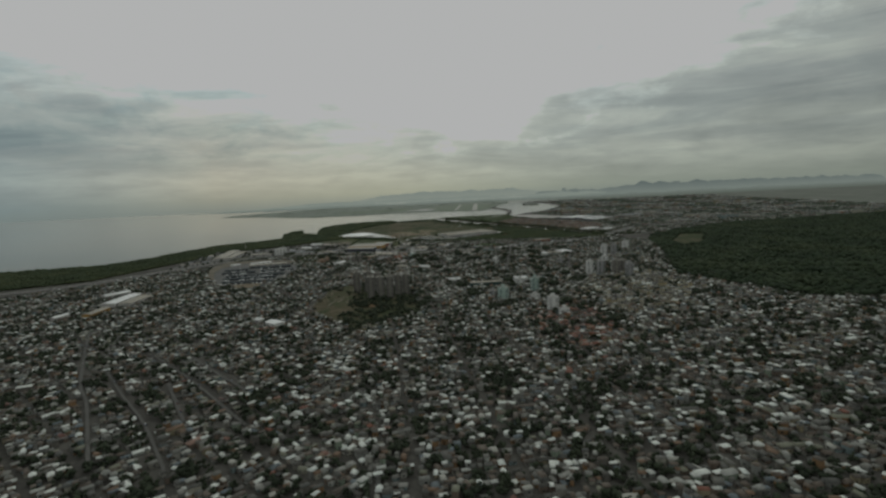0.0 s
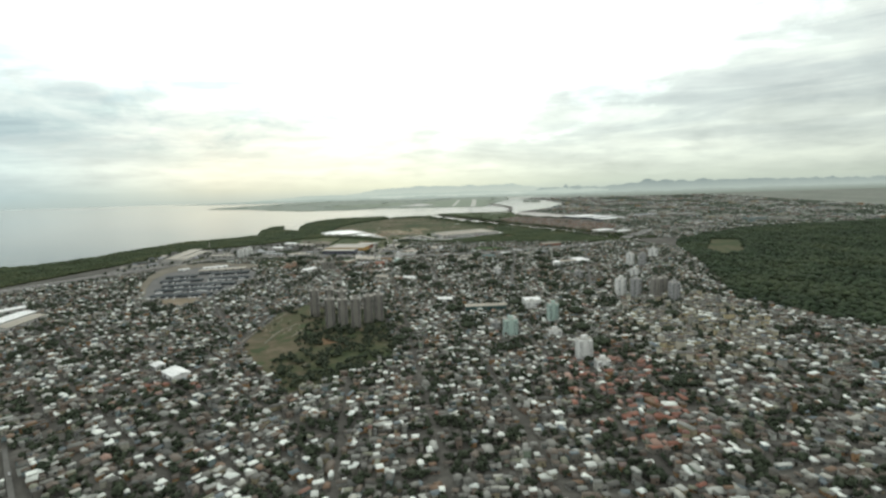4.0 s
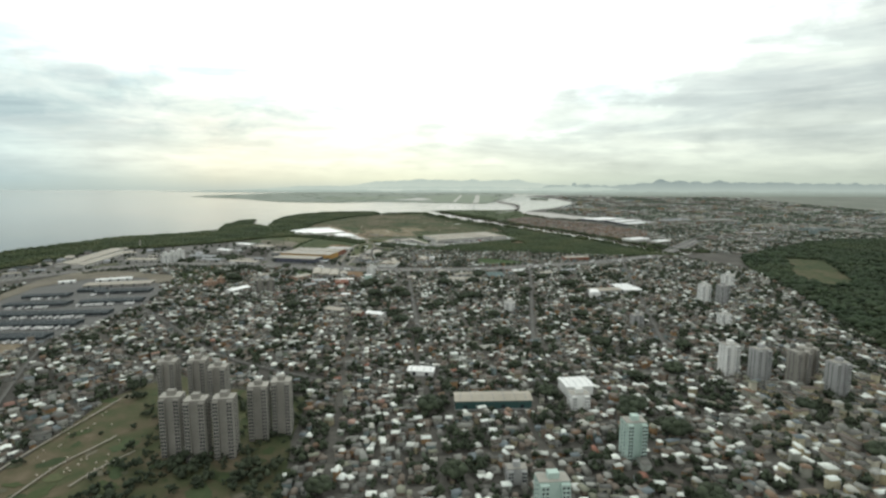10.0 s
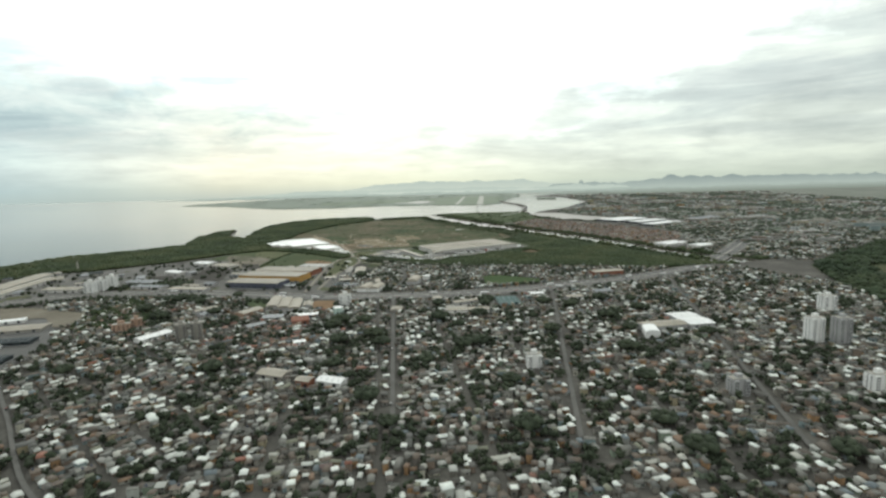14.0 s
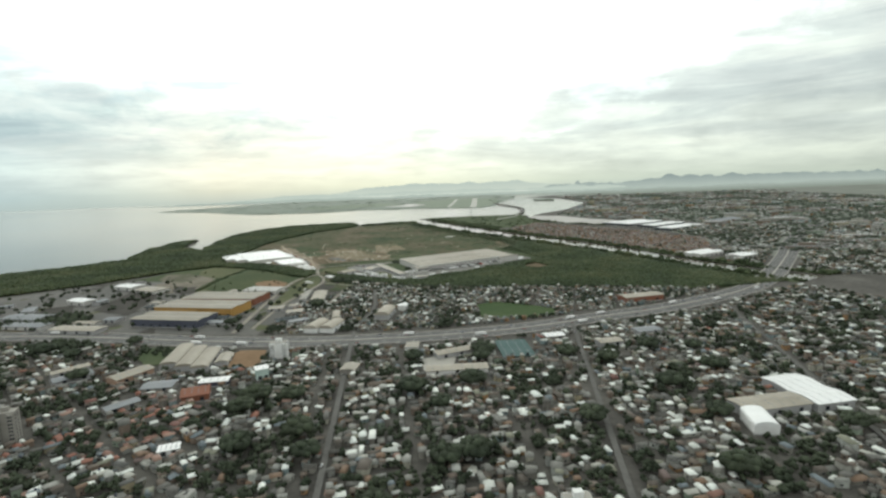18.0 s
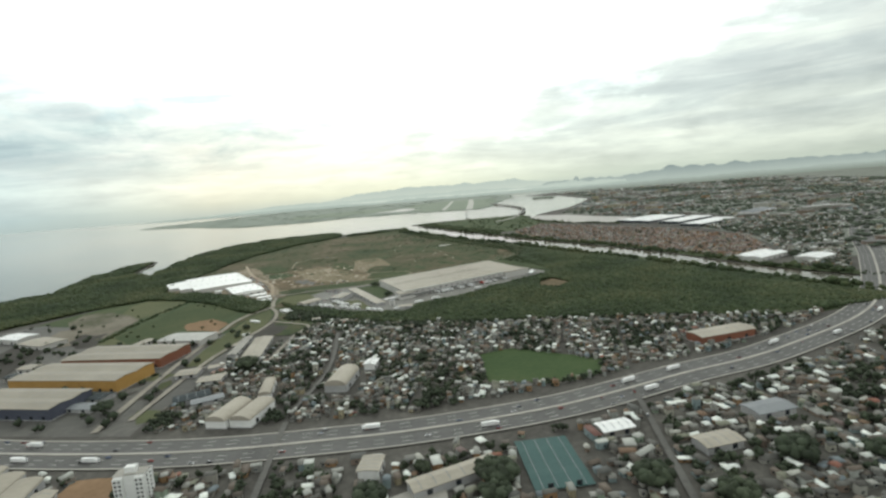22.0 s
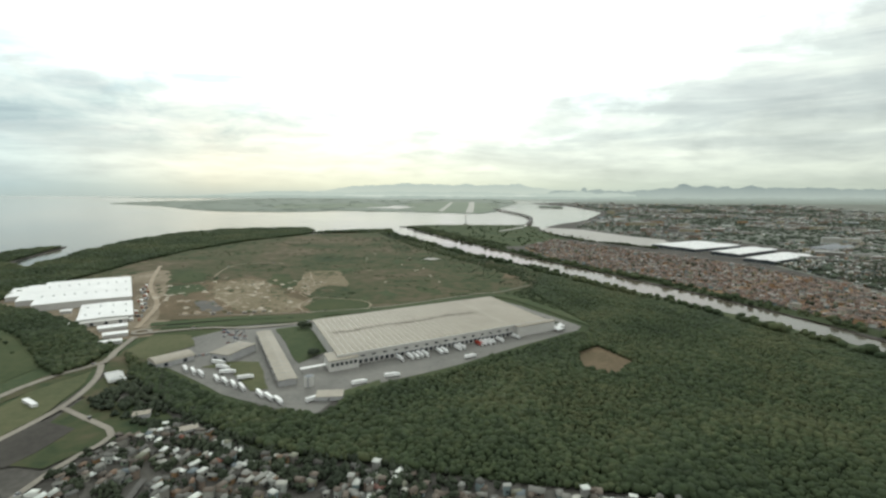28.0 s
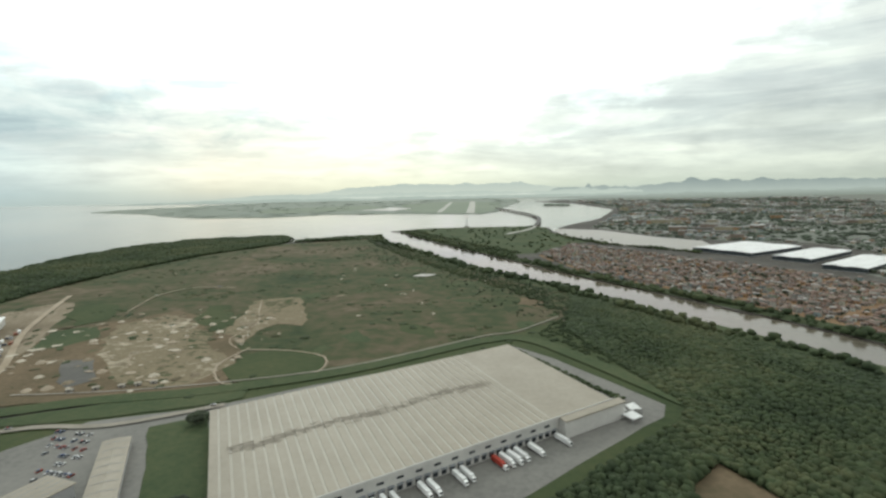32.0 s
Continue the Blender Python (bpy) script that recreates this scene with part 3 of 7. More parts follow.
# ---- the land and the water ----
CANAL_NEAR = [(-60, 1800), (-33, 1680), (16, 1578), (55, 1486), (99, 1392), (134, 1335), (161, 1287), (189, 1226), (248, 1110), (290, 1012), (310, 955), (350, 880)]
CANAL_FAR = [(-30, 1852), (30, 1690), (72, 1590), (112, 1500), (175, 1356), (238, 1232), (281, 1132), (309, 1047), (331, 988), (385, 900)]
SHORE = [(-3400, 420), (-2000, 520), (-1200, 640), (-850, 720), (-690, 745), (-634, 850), (-617, 960), (-600, 1050), (-545, 1104), (-492, 1144), (-466, 1192), (-494, 1270), (-511, 1332), (-520, 1470), (-492, 1484),
         (-440, 1322), (-398, 1296), (-420, 1420), (-450, 1580), (-428, 1690), (-370, 1785), (-240, 1818), (-205, 1765), (-196, 1688), (-150, 1752), (-64, 1808)]
PENINSULA = [(-48, 1872), (9, 1918), (107, 1933), (178, 1915), (241, 1930), (258, 1880), (246, 1800), (257, 1734), (314, 1606), (350, 1530), (372, 1468), (386, 1480), (380, 1540),
             (386, 1600), (365, 1690), (335, 1800), (277, 1842), (275, 1880), (434, 2125), (598, 2520), (610, 3100), (500, 3380), (700, 3560), (1500, 3900)]
MAINLAND = wander(SHORE, False, 14, 7, 2) + wander(CANAL_NEAR, False, 8, 5, 3) + wander(CANAL_FAR[::-1], False, 8, 5, 4) + wander(PENINSULA, False, 18, 4, 5) \
    + [(3400, 3400), (3400, -1400), (-3400, -1400)]
AIRPORT = wander([(-1480, 3120), (-1134, 2905), (-900, 2650), (-729, 2500), (-476, 2455), (-335, 2550), (-123, 2525), (-46, 2504), (60, 2445), (169, 2411), (228, 2540), (262, 2720),
                  (300, 2900), (420, 3350), (470, 3800), (400, 4180), (60, 4120), (-150, 3900), (-420, 4000), (-500, 4220), (-1000, 4200), (-1300, 3700), (-1500, 3350)], True, 22, 9, 6)

sheet("water", [(-4500, -1400), (4500, -1400), (4500, 4650), (-4500, 4650)], -0.8, M["water"], "calm grey bay water with a pale sheen", "water")
sheet("ground", MAINLAND, 0.0, M["city_ground"], "packed grey-brown ground of the city and the shore", "ground", depth=1.4)
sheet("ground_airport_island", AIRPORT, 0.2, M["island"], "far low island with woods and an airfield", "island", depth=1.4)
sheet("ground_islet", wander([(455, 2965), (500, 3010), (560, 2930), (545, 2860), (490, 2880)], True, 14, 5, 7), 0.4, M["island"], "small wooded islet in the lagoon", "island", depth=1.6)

# outlines of what covers the mainland
MEADOW = [(-300, 1200), (-310, 1330), (-300, 1440), (-270, 1560), (-205, 1675), (-120, 1722), (-76, 1755), (-46, 1660), (6, 1560), (45, 1474), (88, 1384), (124, 1328), (152, 1280), (122, 1180), (92, 1158),
          (-5, 1112), (-46, 1088), (-140, 1082), (-160, 1120), (-235, 1245)]
FOREST_RIGHT = [(-118, 1012), (-100, 985), (-60, 948), (-15, 918), (60, 900), (150, 884), (240, 858), (330, 880), (306, 958), (282, 1012), (238, 1106), (180, 1222), (152, 1284), (122, 1180), (128, 1140),
                (142, 1070), (133, 1058), (92, 1026), (45, 988), (20, 972), (5, 960), (0, 942), (-20, 944), (-50, 958), (-80, 982), (-106, 1002)]
FOREST_LEFT = [(-700, 470), (-560, 560), (-530, 690), (-508, 770), (-506, 905), (-440, 930), (-375, 985), (-318, 1065), (-285, 1085), (-296, 1190), (-302, 1330), (-296, 1440), (-266, 1560), (-200, 1672), (-198, 1690),
               (-207, 1765), (-240, 1812), (-368, 1778), (-424, 1688), (-446, 1580), (-424, 1420), (-394, 1292), (-444, 1317), (-491, 1476), (-513, 1464), (-506, 1330), (-489, 1270), (-461, 1192), (-489, 1146), (-541, 1108),
               (-596, 1048), (-612, 960), (-630, 850), (-686, 738), (-850, 714), (-1200, 634), (-2000, 514), (-2000, 330), (-1200, 400)]
FOREST_TIP = [(-196, 1696), (-150, 1748), (-72, 1803), (-64, 1790), (-42, 1690), (-76, 1735), (-120, 1712)]
FOREST_EAST = [(262, 395), (300, 500), (345, 640), (372, 760), (420, 860), (640, 1040), (1300, 1180), (1500, 700), (1200, 300), (600, 180), (330, 250)]
FOREST_PEN = [(-30, 1856), (8, 1910), (105, 1926), (235, 1922), (252, 1880), (240, 1790), (252, 1730), (300, 1630), (232, 1610), (165, 1515), (120, 1500), (78, 1596), (36, 1690)]
PARK = [(-156, 300), (-157, 388), (-142, 420), (-120, 402), (-60, 388), (-50, 318), (-40, 262), (-92, 205), (-140, 262)]
DEPOT = [(-332, 470), (-350, 505), (-368, 545), (-386, 590), (-396, 640), (-374, 690), (-320, 700), (-282, 655), (-262, 622), (-252, 580), (-252, 500), (-258, 470), (-300, 462)]
FACTORY = [(-490, 640), (-508, 800), (-504, 902), (-436, 924), (-340, 1000), (-280, 985), (-232, 930), (-134, 925), (-108, 945), (-104, 900), (-108, 764), (-160, 772), (-220, 786), (-300, 796), (-380, 775)]
PASTURE = [(-340, 1000), (-318, 1065), (-285, 1085), (-300, 1120), (-245, 1105), (-165, 1100), (-126, 1030), (-112, 975), (-110, 940), (-134, 922), (-232, 928), (-280, 985)]
EAST_NEAR = [(395, 905), (440, 890), (640, 1045), (900, 1140), (760, 1330), (430, 1380), (428, 1200), (372, 1055), (345, 1000)]
YARD = [(-108, 1034), (-84, 1070), (-46, 1080), (86, 1150), (104, 1128), (134, 1074), (129, 1064), (90, 1033), (43, 994), (18, 978), (2, 966), (-4, 946), (-20, 950), (-49, 964), (-79, 988), (-102, 1006)]
NORTH_TOWN = [(-104, 766), (14, 766), (90, 784), (130, 802), (205, 812), (300, 862), (240, 862), (150, 882), (60, 897), (-15, 914), (-52, 936), (-72, 925), (-84, 880), (-104, 860)]
RED_TOWN = [(165, 1500), (232, 1600), (300, 1480), (380, 1340), (420, 1200), (360, 1060), (318, 1075), (285, 1145), (244, 1245), (185, 1372)]
GREEN_FIELD = [(47, 834), (66, 839), (108, 810), (104, 792), (74, 784), (48, 792)]
EAST_TOWN = [(430, 1000), (1400, 1250), (1700, 3200), (680, 3300), (625, 2520), (470, 2130), (335, 1870), (400, 1640), (540, 1560), (540, 1440), (430, 1380), (430, 1220), (380, 1050)]

sheet("meadow", wander(MEADOW, True, 14, 5, 11), 0.10, M["meadow"], "brown-green rough meadow of the building land", "meadow")
sheet("plot_verge", wander([(-140, 1060), (-40, 1105), (95, 1175), (130, 1200), (152, 1282), (178, 1218), (165, 1100), (145, 1050), (95, 1010), (20, 960), (-60, 950), (-112, 1000)], True, 14, 2, 28), 0.115, M["weeds"], "green verges round the warehouse plot", "ground")
sheet("forest_floor_right", wander(FOREST_RIGHT, True, 14, 4, 12), 0.14, M["forest_floor"], "dark floor of the mangrove wood", "ground")
sheet("forest_floor_left", wander(FOREST_LEFT, True, 16, 3, 13), 0.14, M["forest_floor"], "dark floor of the shore mangrove", "ground")
sheet("forest_floor_east", wander(FOREST_EAST, True, 20, 8, 14), 0.14, M["forest_floor"], "dark floor of the wooded slope", "ground")
sheet("forest_floor_spit", wander(FOREST_PEN, True, 16, 3, 15), 0.14, M["grass"], "green spit between canal and lagoon", "ground")
sheet("factory_ground", wander(FACTORY, True, 16, 4, 16), 0.12, M["yard"], "grey worn yards of the factory district", "ground")
sheet("pasture", wander(PASTURE, True, 12, 4, 26), 0.16, M["grass"], "dark green rough pasture beside the wood", "field")
sheet("park_ground", wander(PARK, True, 10, 3, 17), 0.12, M["meadow"], "patchy grass of a hillside park", "park")
sheet("depot_ground", wander(DEPOT, True, 14, 2, 18), 0.16, M["asphalt"], "grey tarmac of a vehicle depot", "ground")
sheet("warehouse_yard", wander(YARD, True, 10, 1.0, 19), 0.18, M["tarmac"], "pale tarmac yard round the great warehouse", "yard")
sheet("green_field", wander(GREEN_FIELD, True, 8, 3, 20), 0.2, M["lawn"], "small green playing field among houses", "field")
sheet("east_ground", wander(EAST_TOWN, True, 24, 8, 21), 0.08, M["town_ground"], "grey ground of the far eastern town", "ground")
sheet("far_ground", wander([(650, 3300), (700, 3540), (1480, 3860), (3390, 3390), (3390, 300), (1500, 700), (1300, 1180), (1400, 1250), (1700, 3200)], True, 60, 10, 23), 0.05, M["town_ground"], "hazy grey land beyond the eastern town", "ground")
sheet("site_ground", wander([(-312, 1128), (-292, 1200), (-250, 1285), (-236, 1280), (-205, 1215), (-170, 1150), (-132, 1078), (-126, 1048), (-150, 1036), (-190, 1060), (-225, 1088)], True, 9, 4, 27), 0.20, M["dirt"], "sandy ground round the white halls", "ground")
sheet("red_ground", wander(RED_TOWN, True, 12, 4, 22), 0.12, M["red_earth"], "reddish ground under the brick settlement", "ground")

# fields and bare patches, each with its own uneven rim
PATCHES = [
    ("field", "field", [(-272, 1019), (-286, 1062), (-282, 1087), (-233, 1068), (-227, 1020), (-245, 1003)], "pale green pasture behind the factories"),
    ("field", "rubble_field", [(-310, 1007), (-318, 1040), (-291, 1040), (-257, 1015), (-240, 998), (-236, 960), (-262, 962), (-292, 985)], "scraped brown ground beside the pasture"),
    ("bare_earth", "country_earth", [(-284, 943), (-295, 977), (-272, 984), (-257, 1012), (-240, 996), (-237, 960), (-235, 941), (-246, 932), (-256, 923)], "dusty tan lot behind the factories"),
    ("bare_earth", "cinder", [(-258, 937), (-262, 960), (-240, 946), (-225, 918), (-237, 915)], "dark tipped ground beside the tan lot"),
    ("field", "field", [(-229, 922), (-224, 960), (-214, 962), (-196, 940), (-196, 916)], "olive pasture beside the factory halls"),
    ("field", "weeds", [(-224, 940), (-221, 1013), (-218, 1054), (-172, 1036), (-150, 1000), (-152, 972), (-182, 976), (-180, 916), (-199, 914)], "dark green pasture beside the road"),
    ("bare_earth", "red_earth", [(-173, 942), (-182, 966), (-166, 976), (-143, 954), (-141, 930), (-156, 936)], "reddish bare earth patch"),
    ("bare_earth", "dirt", [(-165, 1108), (-192, 1152), (-234, 1232), (-258, 1262), (-300, 1200), (-312, 1150), (-296, 1190), (-245, 1236), (-186, 1140)], "sandy strip round the white halls"),
    ("bare_earth", "dull_earth", [(-142, 1084), (-172, 1140), (-186, 1180), (-172, 1215), (-140, 1246), (-108, 1222), (-80, 1190), (-58, 1150), (-50, 1120), (-50, 1102), (-93, 1092)], "churned brown earth of a building site"),
    ("bare_earth", "scraped", [(-136, 1150), (-160, 1206), (-140, 1234), (-111, 1211), (-86, 1174), (-62, 1147), (-56, 1124), (-62, 1106), (-99, 1108)], "scraped pale earth of a building site"),
    ("bare_earth", "scraped", [(-91, 1212), (-93, 1268), (-69, 1284), (-48, 1248), (-38, 1198), (-55, 1204), (-64, 1188), (-63, 1165), (-73, 1173)], "scraped tan earth beside a meadow track"),
    ("verge", "weeds", [(-57, 1123), (-56, 1143), (-40, 1151), (-17, 1146), (-8, 1130), (-6, 1117), (-19, 1107), (-39, 1104)], "weedy green ground inside a loop track"),
    ("verge", "weeds", [(-122, 1236), (-125, 1260), (-107, 1262), (-83, 1204), (-85, 1182), (-97, 1192)], "dark green hollow beside the scraped earth"),
    ("verge", "weeds", [(-221, 1240), (-222, 1272), (-194, 1270), (-175, 1225), (-186, 1208)], "dark green weeds beside the site road"),
    ("verge", "grass", [(-179, 1160), (-194, 1198), (-172, 1207), (-154, 1183), (-163, 1163)], "green weeds between earth banks"),
    ("bare_earth", "dull_earth", [(113, 994), (117, 1020), (132, 1032), (143, 1006), (126, 984)], "bare tan clearing in the wood"),
    ("field", "field", [(-125, 1020), (-124, 1049), (-103, 1049), (-97, 1022), (-103, 1004)], "grass verge beside the truck yard"),
    ("lawn", "grass", [(-58, 1064), (-40, 1074), (-16, 1022), (-27, 1002)], "square mown lawn beside the warehouse"),
    ("field", "field", [(-73, 996), (-64, 1004), (-48, 1004), (-31, 970), (-37, 968), (-58, 994)], "strip of grass among parked trucks"),
    ("verge", "field", [(-129, 852), (-133, 920), (-131, 965), (-122, 990), (-113, 969), (-109, 940), (-114, 900), (-116, 853)], "olive grass strip between two roads"),
    ("verge", "meadow", [(-137, 930), (-140, 980), (-130, 1012), (-118, 1010), (-126, 985), (-133, 960)], "rough grass beside the road"),
    ("verge", "meadow", [(-106, 960), (-112, 985), (-122, 1004), (-126, 1024), (-106, 1006), (-92, 985), (-96, 962)], "rough weedy ground beside the wood"),
    ("field", "grass", [(-140, 1060), (-134, 1068), (-98, 1082), (-60, 1096), (-36, 1100), (-33, 1088), (-74, 1074), (-104, 1069)], "green verge north of the truck yard"),
    ("verge", "meadow", [(-98, 908), (-104, 960), (-70, 952), (-54, 936), (-72, 922), (-80, 905)], "rough dark ground beside the settlement"),
    ("bare_earth", "yard", [(-127, 1110), (-145, 1140), (-130, 1142), (-110, 1113), (-116, 1104)], "grey-brown dug pit on the building site"),
    ("verge", "grass", [(-1, 963), (16, 981), (19, 969), (4, 953)], "green strip between the yard drives"),
    ("verge", "field", [(-113, 1007), (-127, 1049), (-107, 1051), (-92, 1030), (-104, 1012)], "dry grass beside the vaulted shed"),
    ("bare_earth", "red_earth", [(-105, 298), (-98, 305), (-88, 300), (-84, 290), (-96, 289)], "reddish bare patch in the park"),
    ("puddle", "mud", [(20, 1368), (30, 1380), (44, 1374), (34, 1364)], "pale puddle in the meadow"),
    ("bare_earth", "country_earth", [(-376, 538), (-405, 609), (-423, 682), (-411, 728), (-356, 727), (-295, 704), (-276, 668), (-282, 655), (-320, 690), (-374, 684), (-396, 640), (-386, 590), (-368, 545), (-338, 486), (-345, 480)], "dusty tan ground round the depot"),
    ("bare_earth", "dirt", [(-292, 440), (-306, 458), (-300, 463), (-268, 466), (-262, 450), (-268, 428)], "reddish bare ground beside the depot"),
    ("parking_lot", "cinder", [(-322, 838), (-340, 872), (-318, 880), (-300, 852)], "dark oiled ground among the factory yards"),
    ("field", "grass", [(-168, 725), (-173, 743), (-147, 741), (-142, 710), (-153, 708)], "small green lot beside the sheds"),
    ("yard", "concrete", [(9, 704), (27, 711), (27, 685), (12, 673)], "pale concrete court among trees"),
    ("parking_lot", "cinder", [(-109, 912), (-109, 939), (-88, 932), (-92, 907)], "dark empty lorry park"),
    ("parking_lot", "cinder", [(-285, 858), (-300, 936), (-271, 929), (-252, 895), (-241, 836)], "dark cinder lot among factories"),
    ("bare_earth", "red_earth", [(-108, 732), (-90, 730), (-84, 700), (-104, 702)], "tan bare ground beside the vaulted sheds"),
    ("field", "meadow", [(391, 662), (408, 738), (473, 846), (516, 835), (434, 671)], "light green clearing on the wooded slope"),
    ("field", "airfield", [(-40, 2530), (60, 2470), (165, 2440), (215, 2550), (290, 2950), (330, 3400), (60, 3600), (-140, 3300), (-90, 2800)], "pale airfield grass round the runway"),
    ("field", "mud", [(-260, 2800), (-120, 2720), (-60, 2900), (-160, 3000)], "pale bare apron of the airfield"),
    ("field", "airfield", [(-600, 2700), (-400, 2700), (-160, 2900), (-300, 3300), (-700, 3100)], "pale grass of the far island"),
    ("field", "mud", [(258, 1835), (277, 1842), (335, 1800), (376, 1671), (418, 1608), (400, 1535), (358, 1492), (325, 1536), (280, 1590), (250, 1692), (250, 1790)], "bare grey mud beside the channel"),
    ("field", "grass", [(120, 1780), (180, 1880), (235, 1900), (245, 1800), (180, 1700)], "light green grass on the spit"),
]
for i, (name, mk, pts, label) in enumerate(PATCHES):
    sheet(name, wander(pts, True, 7, 6 if mk in ("scraped", "dull_earth", "weeds") and pts[0][1] > 1110 else 3.0 if mk == "red_earth" else 1.6 if pts[0][1] < 2000 else 12, 30 + i), 0.30 + 0.008 * i, M[mk], label, name.replace("_", " "))


def blotches(name, poly, count, r0, r1, mats, z, label, seed, stretch=1.6):
    """Many small ragged patches of ground, tilted over one another like scraped earth."""
    rs = np.random.default_rng(seed)
    g = Geo()
    x, y = scatter(poly, 6.0, 1.0)
    for k, i in enumerate(rs.permutation(len(x))[:count]):
        r, a0 = rs.uniform(r0, r1) * rs.uniform(0.5, 1.0), rs.uniform(0, 3.14)
        n = 11
        pts = []
        for j in range(n):
            t = 2 * math.pi * j / n
            q = r * rs.uniform(0.6, 1.25)
            u, v = q * stretch * math.cos(t), q * math.sin(t)
            pts.append((x[i] + u * math.cos(a0) - v * math.sin(a0), y[i] + u * math.sin(a0) + v * math.cos(a0), z + 0.0007 * k))
        c = len(g.v)
        g.v += pts + [(x[i], y[i], z + 0.0007 * k)]
        for j in range(n):
            g.f.append((c + j, c + (j + 1) % n, c + n))
            g.m.append(k % len(mats))
    return tagged(g.obj(name, *mats), label, "ground", "", "stuff")


SITE = [(-200, 1110), (-205, 1180), (-180, 1235), (-120, 1250), (-66, 1230), (-40, 1190), (-60, 1110), (-130, 1092)]
blotches("scraped_earth", SITE, 130, 0.5, 3.2, [M["rubble"], M["meadow"], M["track"], M["dirt"], M["rubble"], M["grass"]], 0.62, "scraped pale and brown earth with weeds", 3)
blotches("meadow_scrapes", MEADOW, 30, 0.8, 3.0, [M["dirt"], M["field"]], 0.45, "thin bare scrapes in the meadow", 4, 2.4)
blotches("meadow_weeds", MEADOW, 70, 2.0, 11.0, [M["weeds"], M["grass"], M["dull_earth"], M["weeds"], M["meadow"], M["forest_floor"], M["grass"]], 0.12, "darker and greener weed patches in the meadow", 5, 1.8)
blotches("rim_weeds", [(126, 1196), (150, 1282), (90, 1384), (10, 1550), (-30, 1500), (30, 1340), (64, 1230), (92, 1172)], 110, 2.0, 8.0, [M["weeds"], M["forest_floor"], M["grass"], M["weeds"], M["meadow"]], 0.13, "dark green weeds between meadow and scrub", 8, 1.8)
blotches("yard_stains", FACTORY, 180, 2.0, 9.0, [M["yard"], M["cinder"], M["field"], M["asphalt"], M["meadow"]], 0.22, "stained and grassy patches of the yards", 6, 1.6)
blotches("park_patches", PARK, 120, 0.8, 5.0, [M["field"], M["weeds"], M["grass"], M["forest_floor"], M["meadow"], M["weeds"], M["forest_floor"], M["rubble_field"]], 0.2, "worn and grassy patches of the park", 7, 1.6)

for line, off in ((CANAL_NEAR, -1), (CANAL_FAR, 1)):
    bank = Geo()
    ribbon(bank, curve_line([(x + off * 7, y + off * 3.5) for x, y in line], 12), 0, 17, 0.17)
    tagged(bank.obj("canal_bank", M["grass"] if off < 0 else M["forest_floor"]), "green weedy bank of the canal", "bank", "", "structure")

# ---- roads ----
HIGHWAY = curve_line([(-900, 370), (-700, 440), (-560, 520), (-480, 640), (-410, 738), (-350, 776), (-290, 782), (-218, 771), (-156, 757), (-100, 748), (-60, 745), (-20, 746), (21, 749), (77, 760), (136, 782), (200, 806), (300, 870), (414, 1006), (551, 1190), (760, 1420)], 9)
road = Geo()
ribbon(road, HIGHWAY, 0, 22, 0.42)
ob = tagged(road.obj("road_highway", M["asphalt"]), "wide grey dual highway with a paved median", "road", "", "structure")
med = Geo()
ribbon(med, HIGHWAY, 0, 1.6, 0.42, 0.75)
part("median", med, M["concrete"], ob, "pale concrete median kerb")
for off in (-10.6, 10.6):
    e = Geo()
    ribbon(e, HIGHWAY, off, 0.8, 0.42, 0.62)
    part("kerb", e, M["concrete"], ob)
for off in (-7.5, -4.3, 4.3, 7.5):
    e = Geo()
    line = HIGHWAY
    for i in range(0, len(line) - 1, 1):
        a, b = line[i], line[i].lerp(line[i + 1], 0.4)
        ribbon(e, [a, b], off, 0.3, 0.47)
    part("lane_marking", e, M["paint"], ob, "broken white lane line")

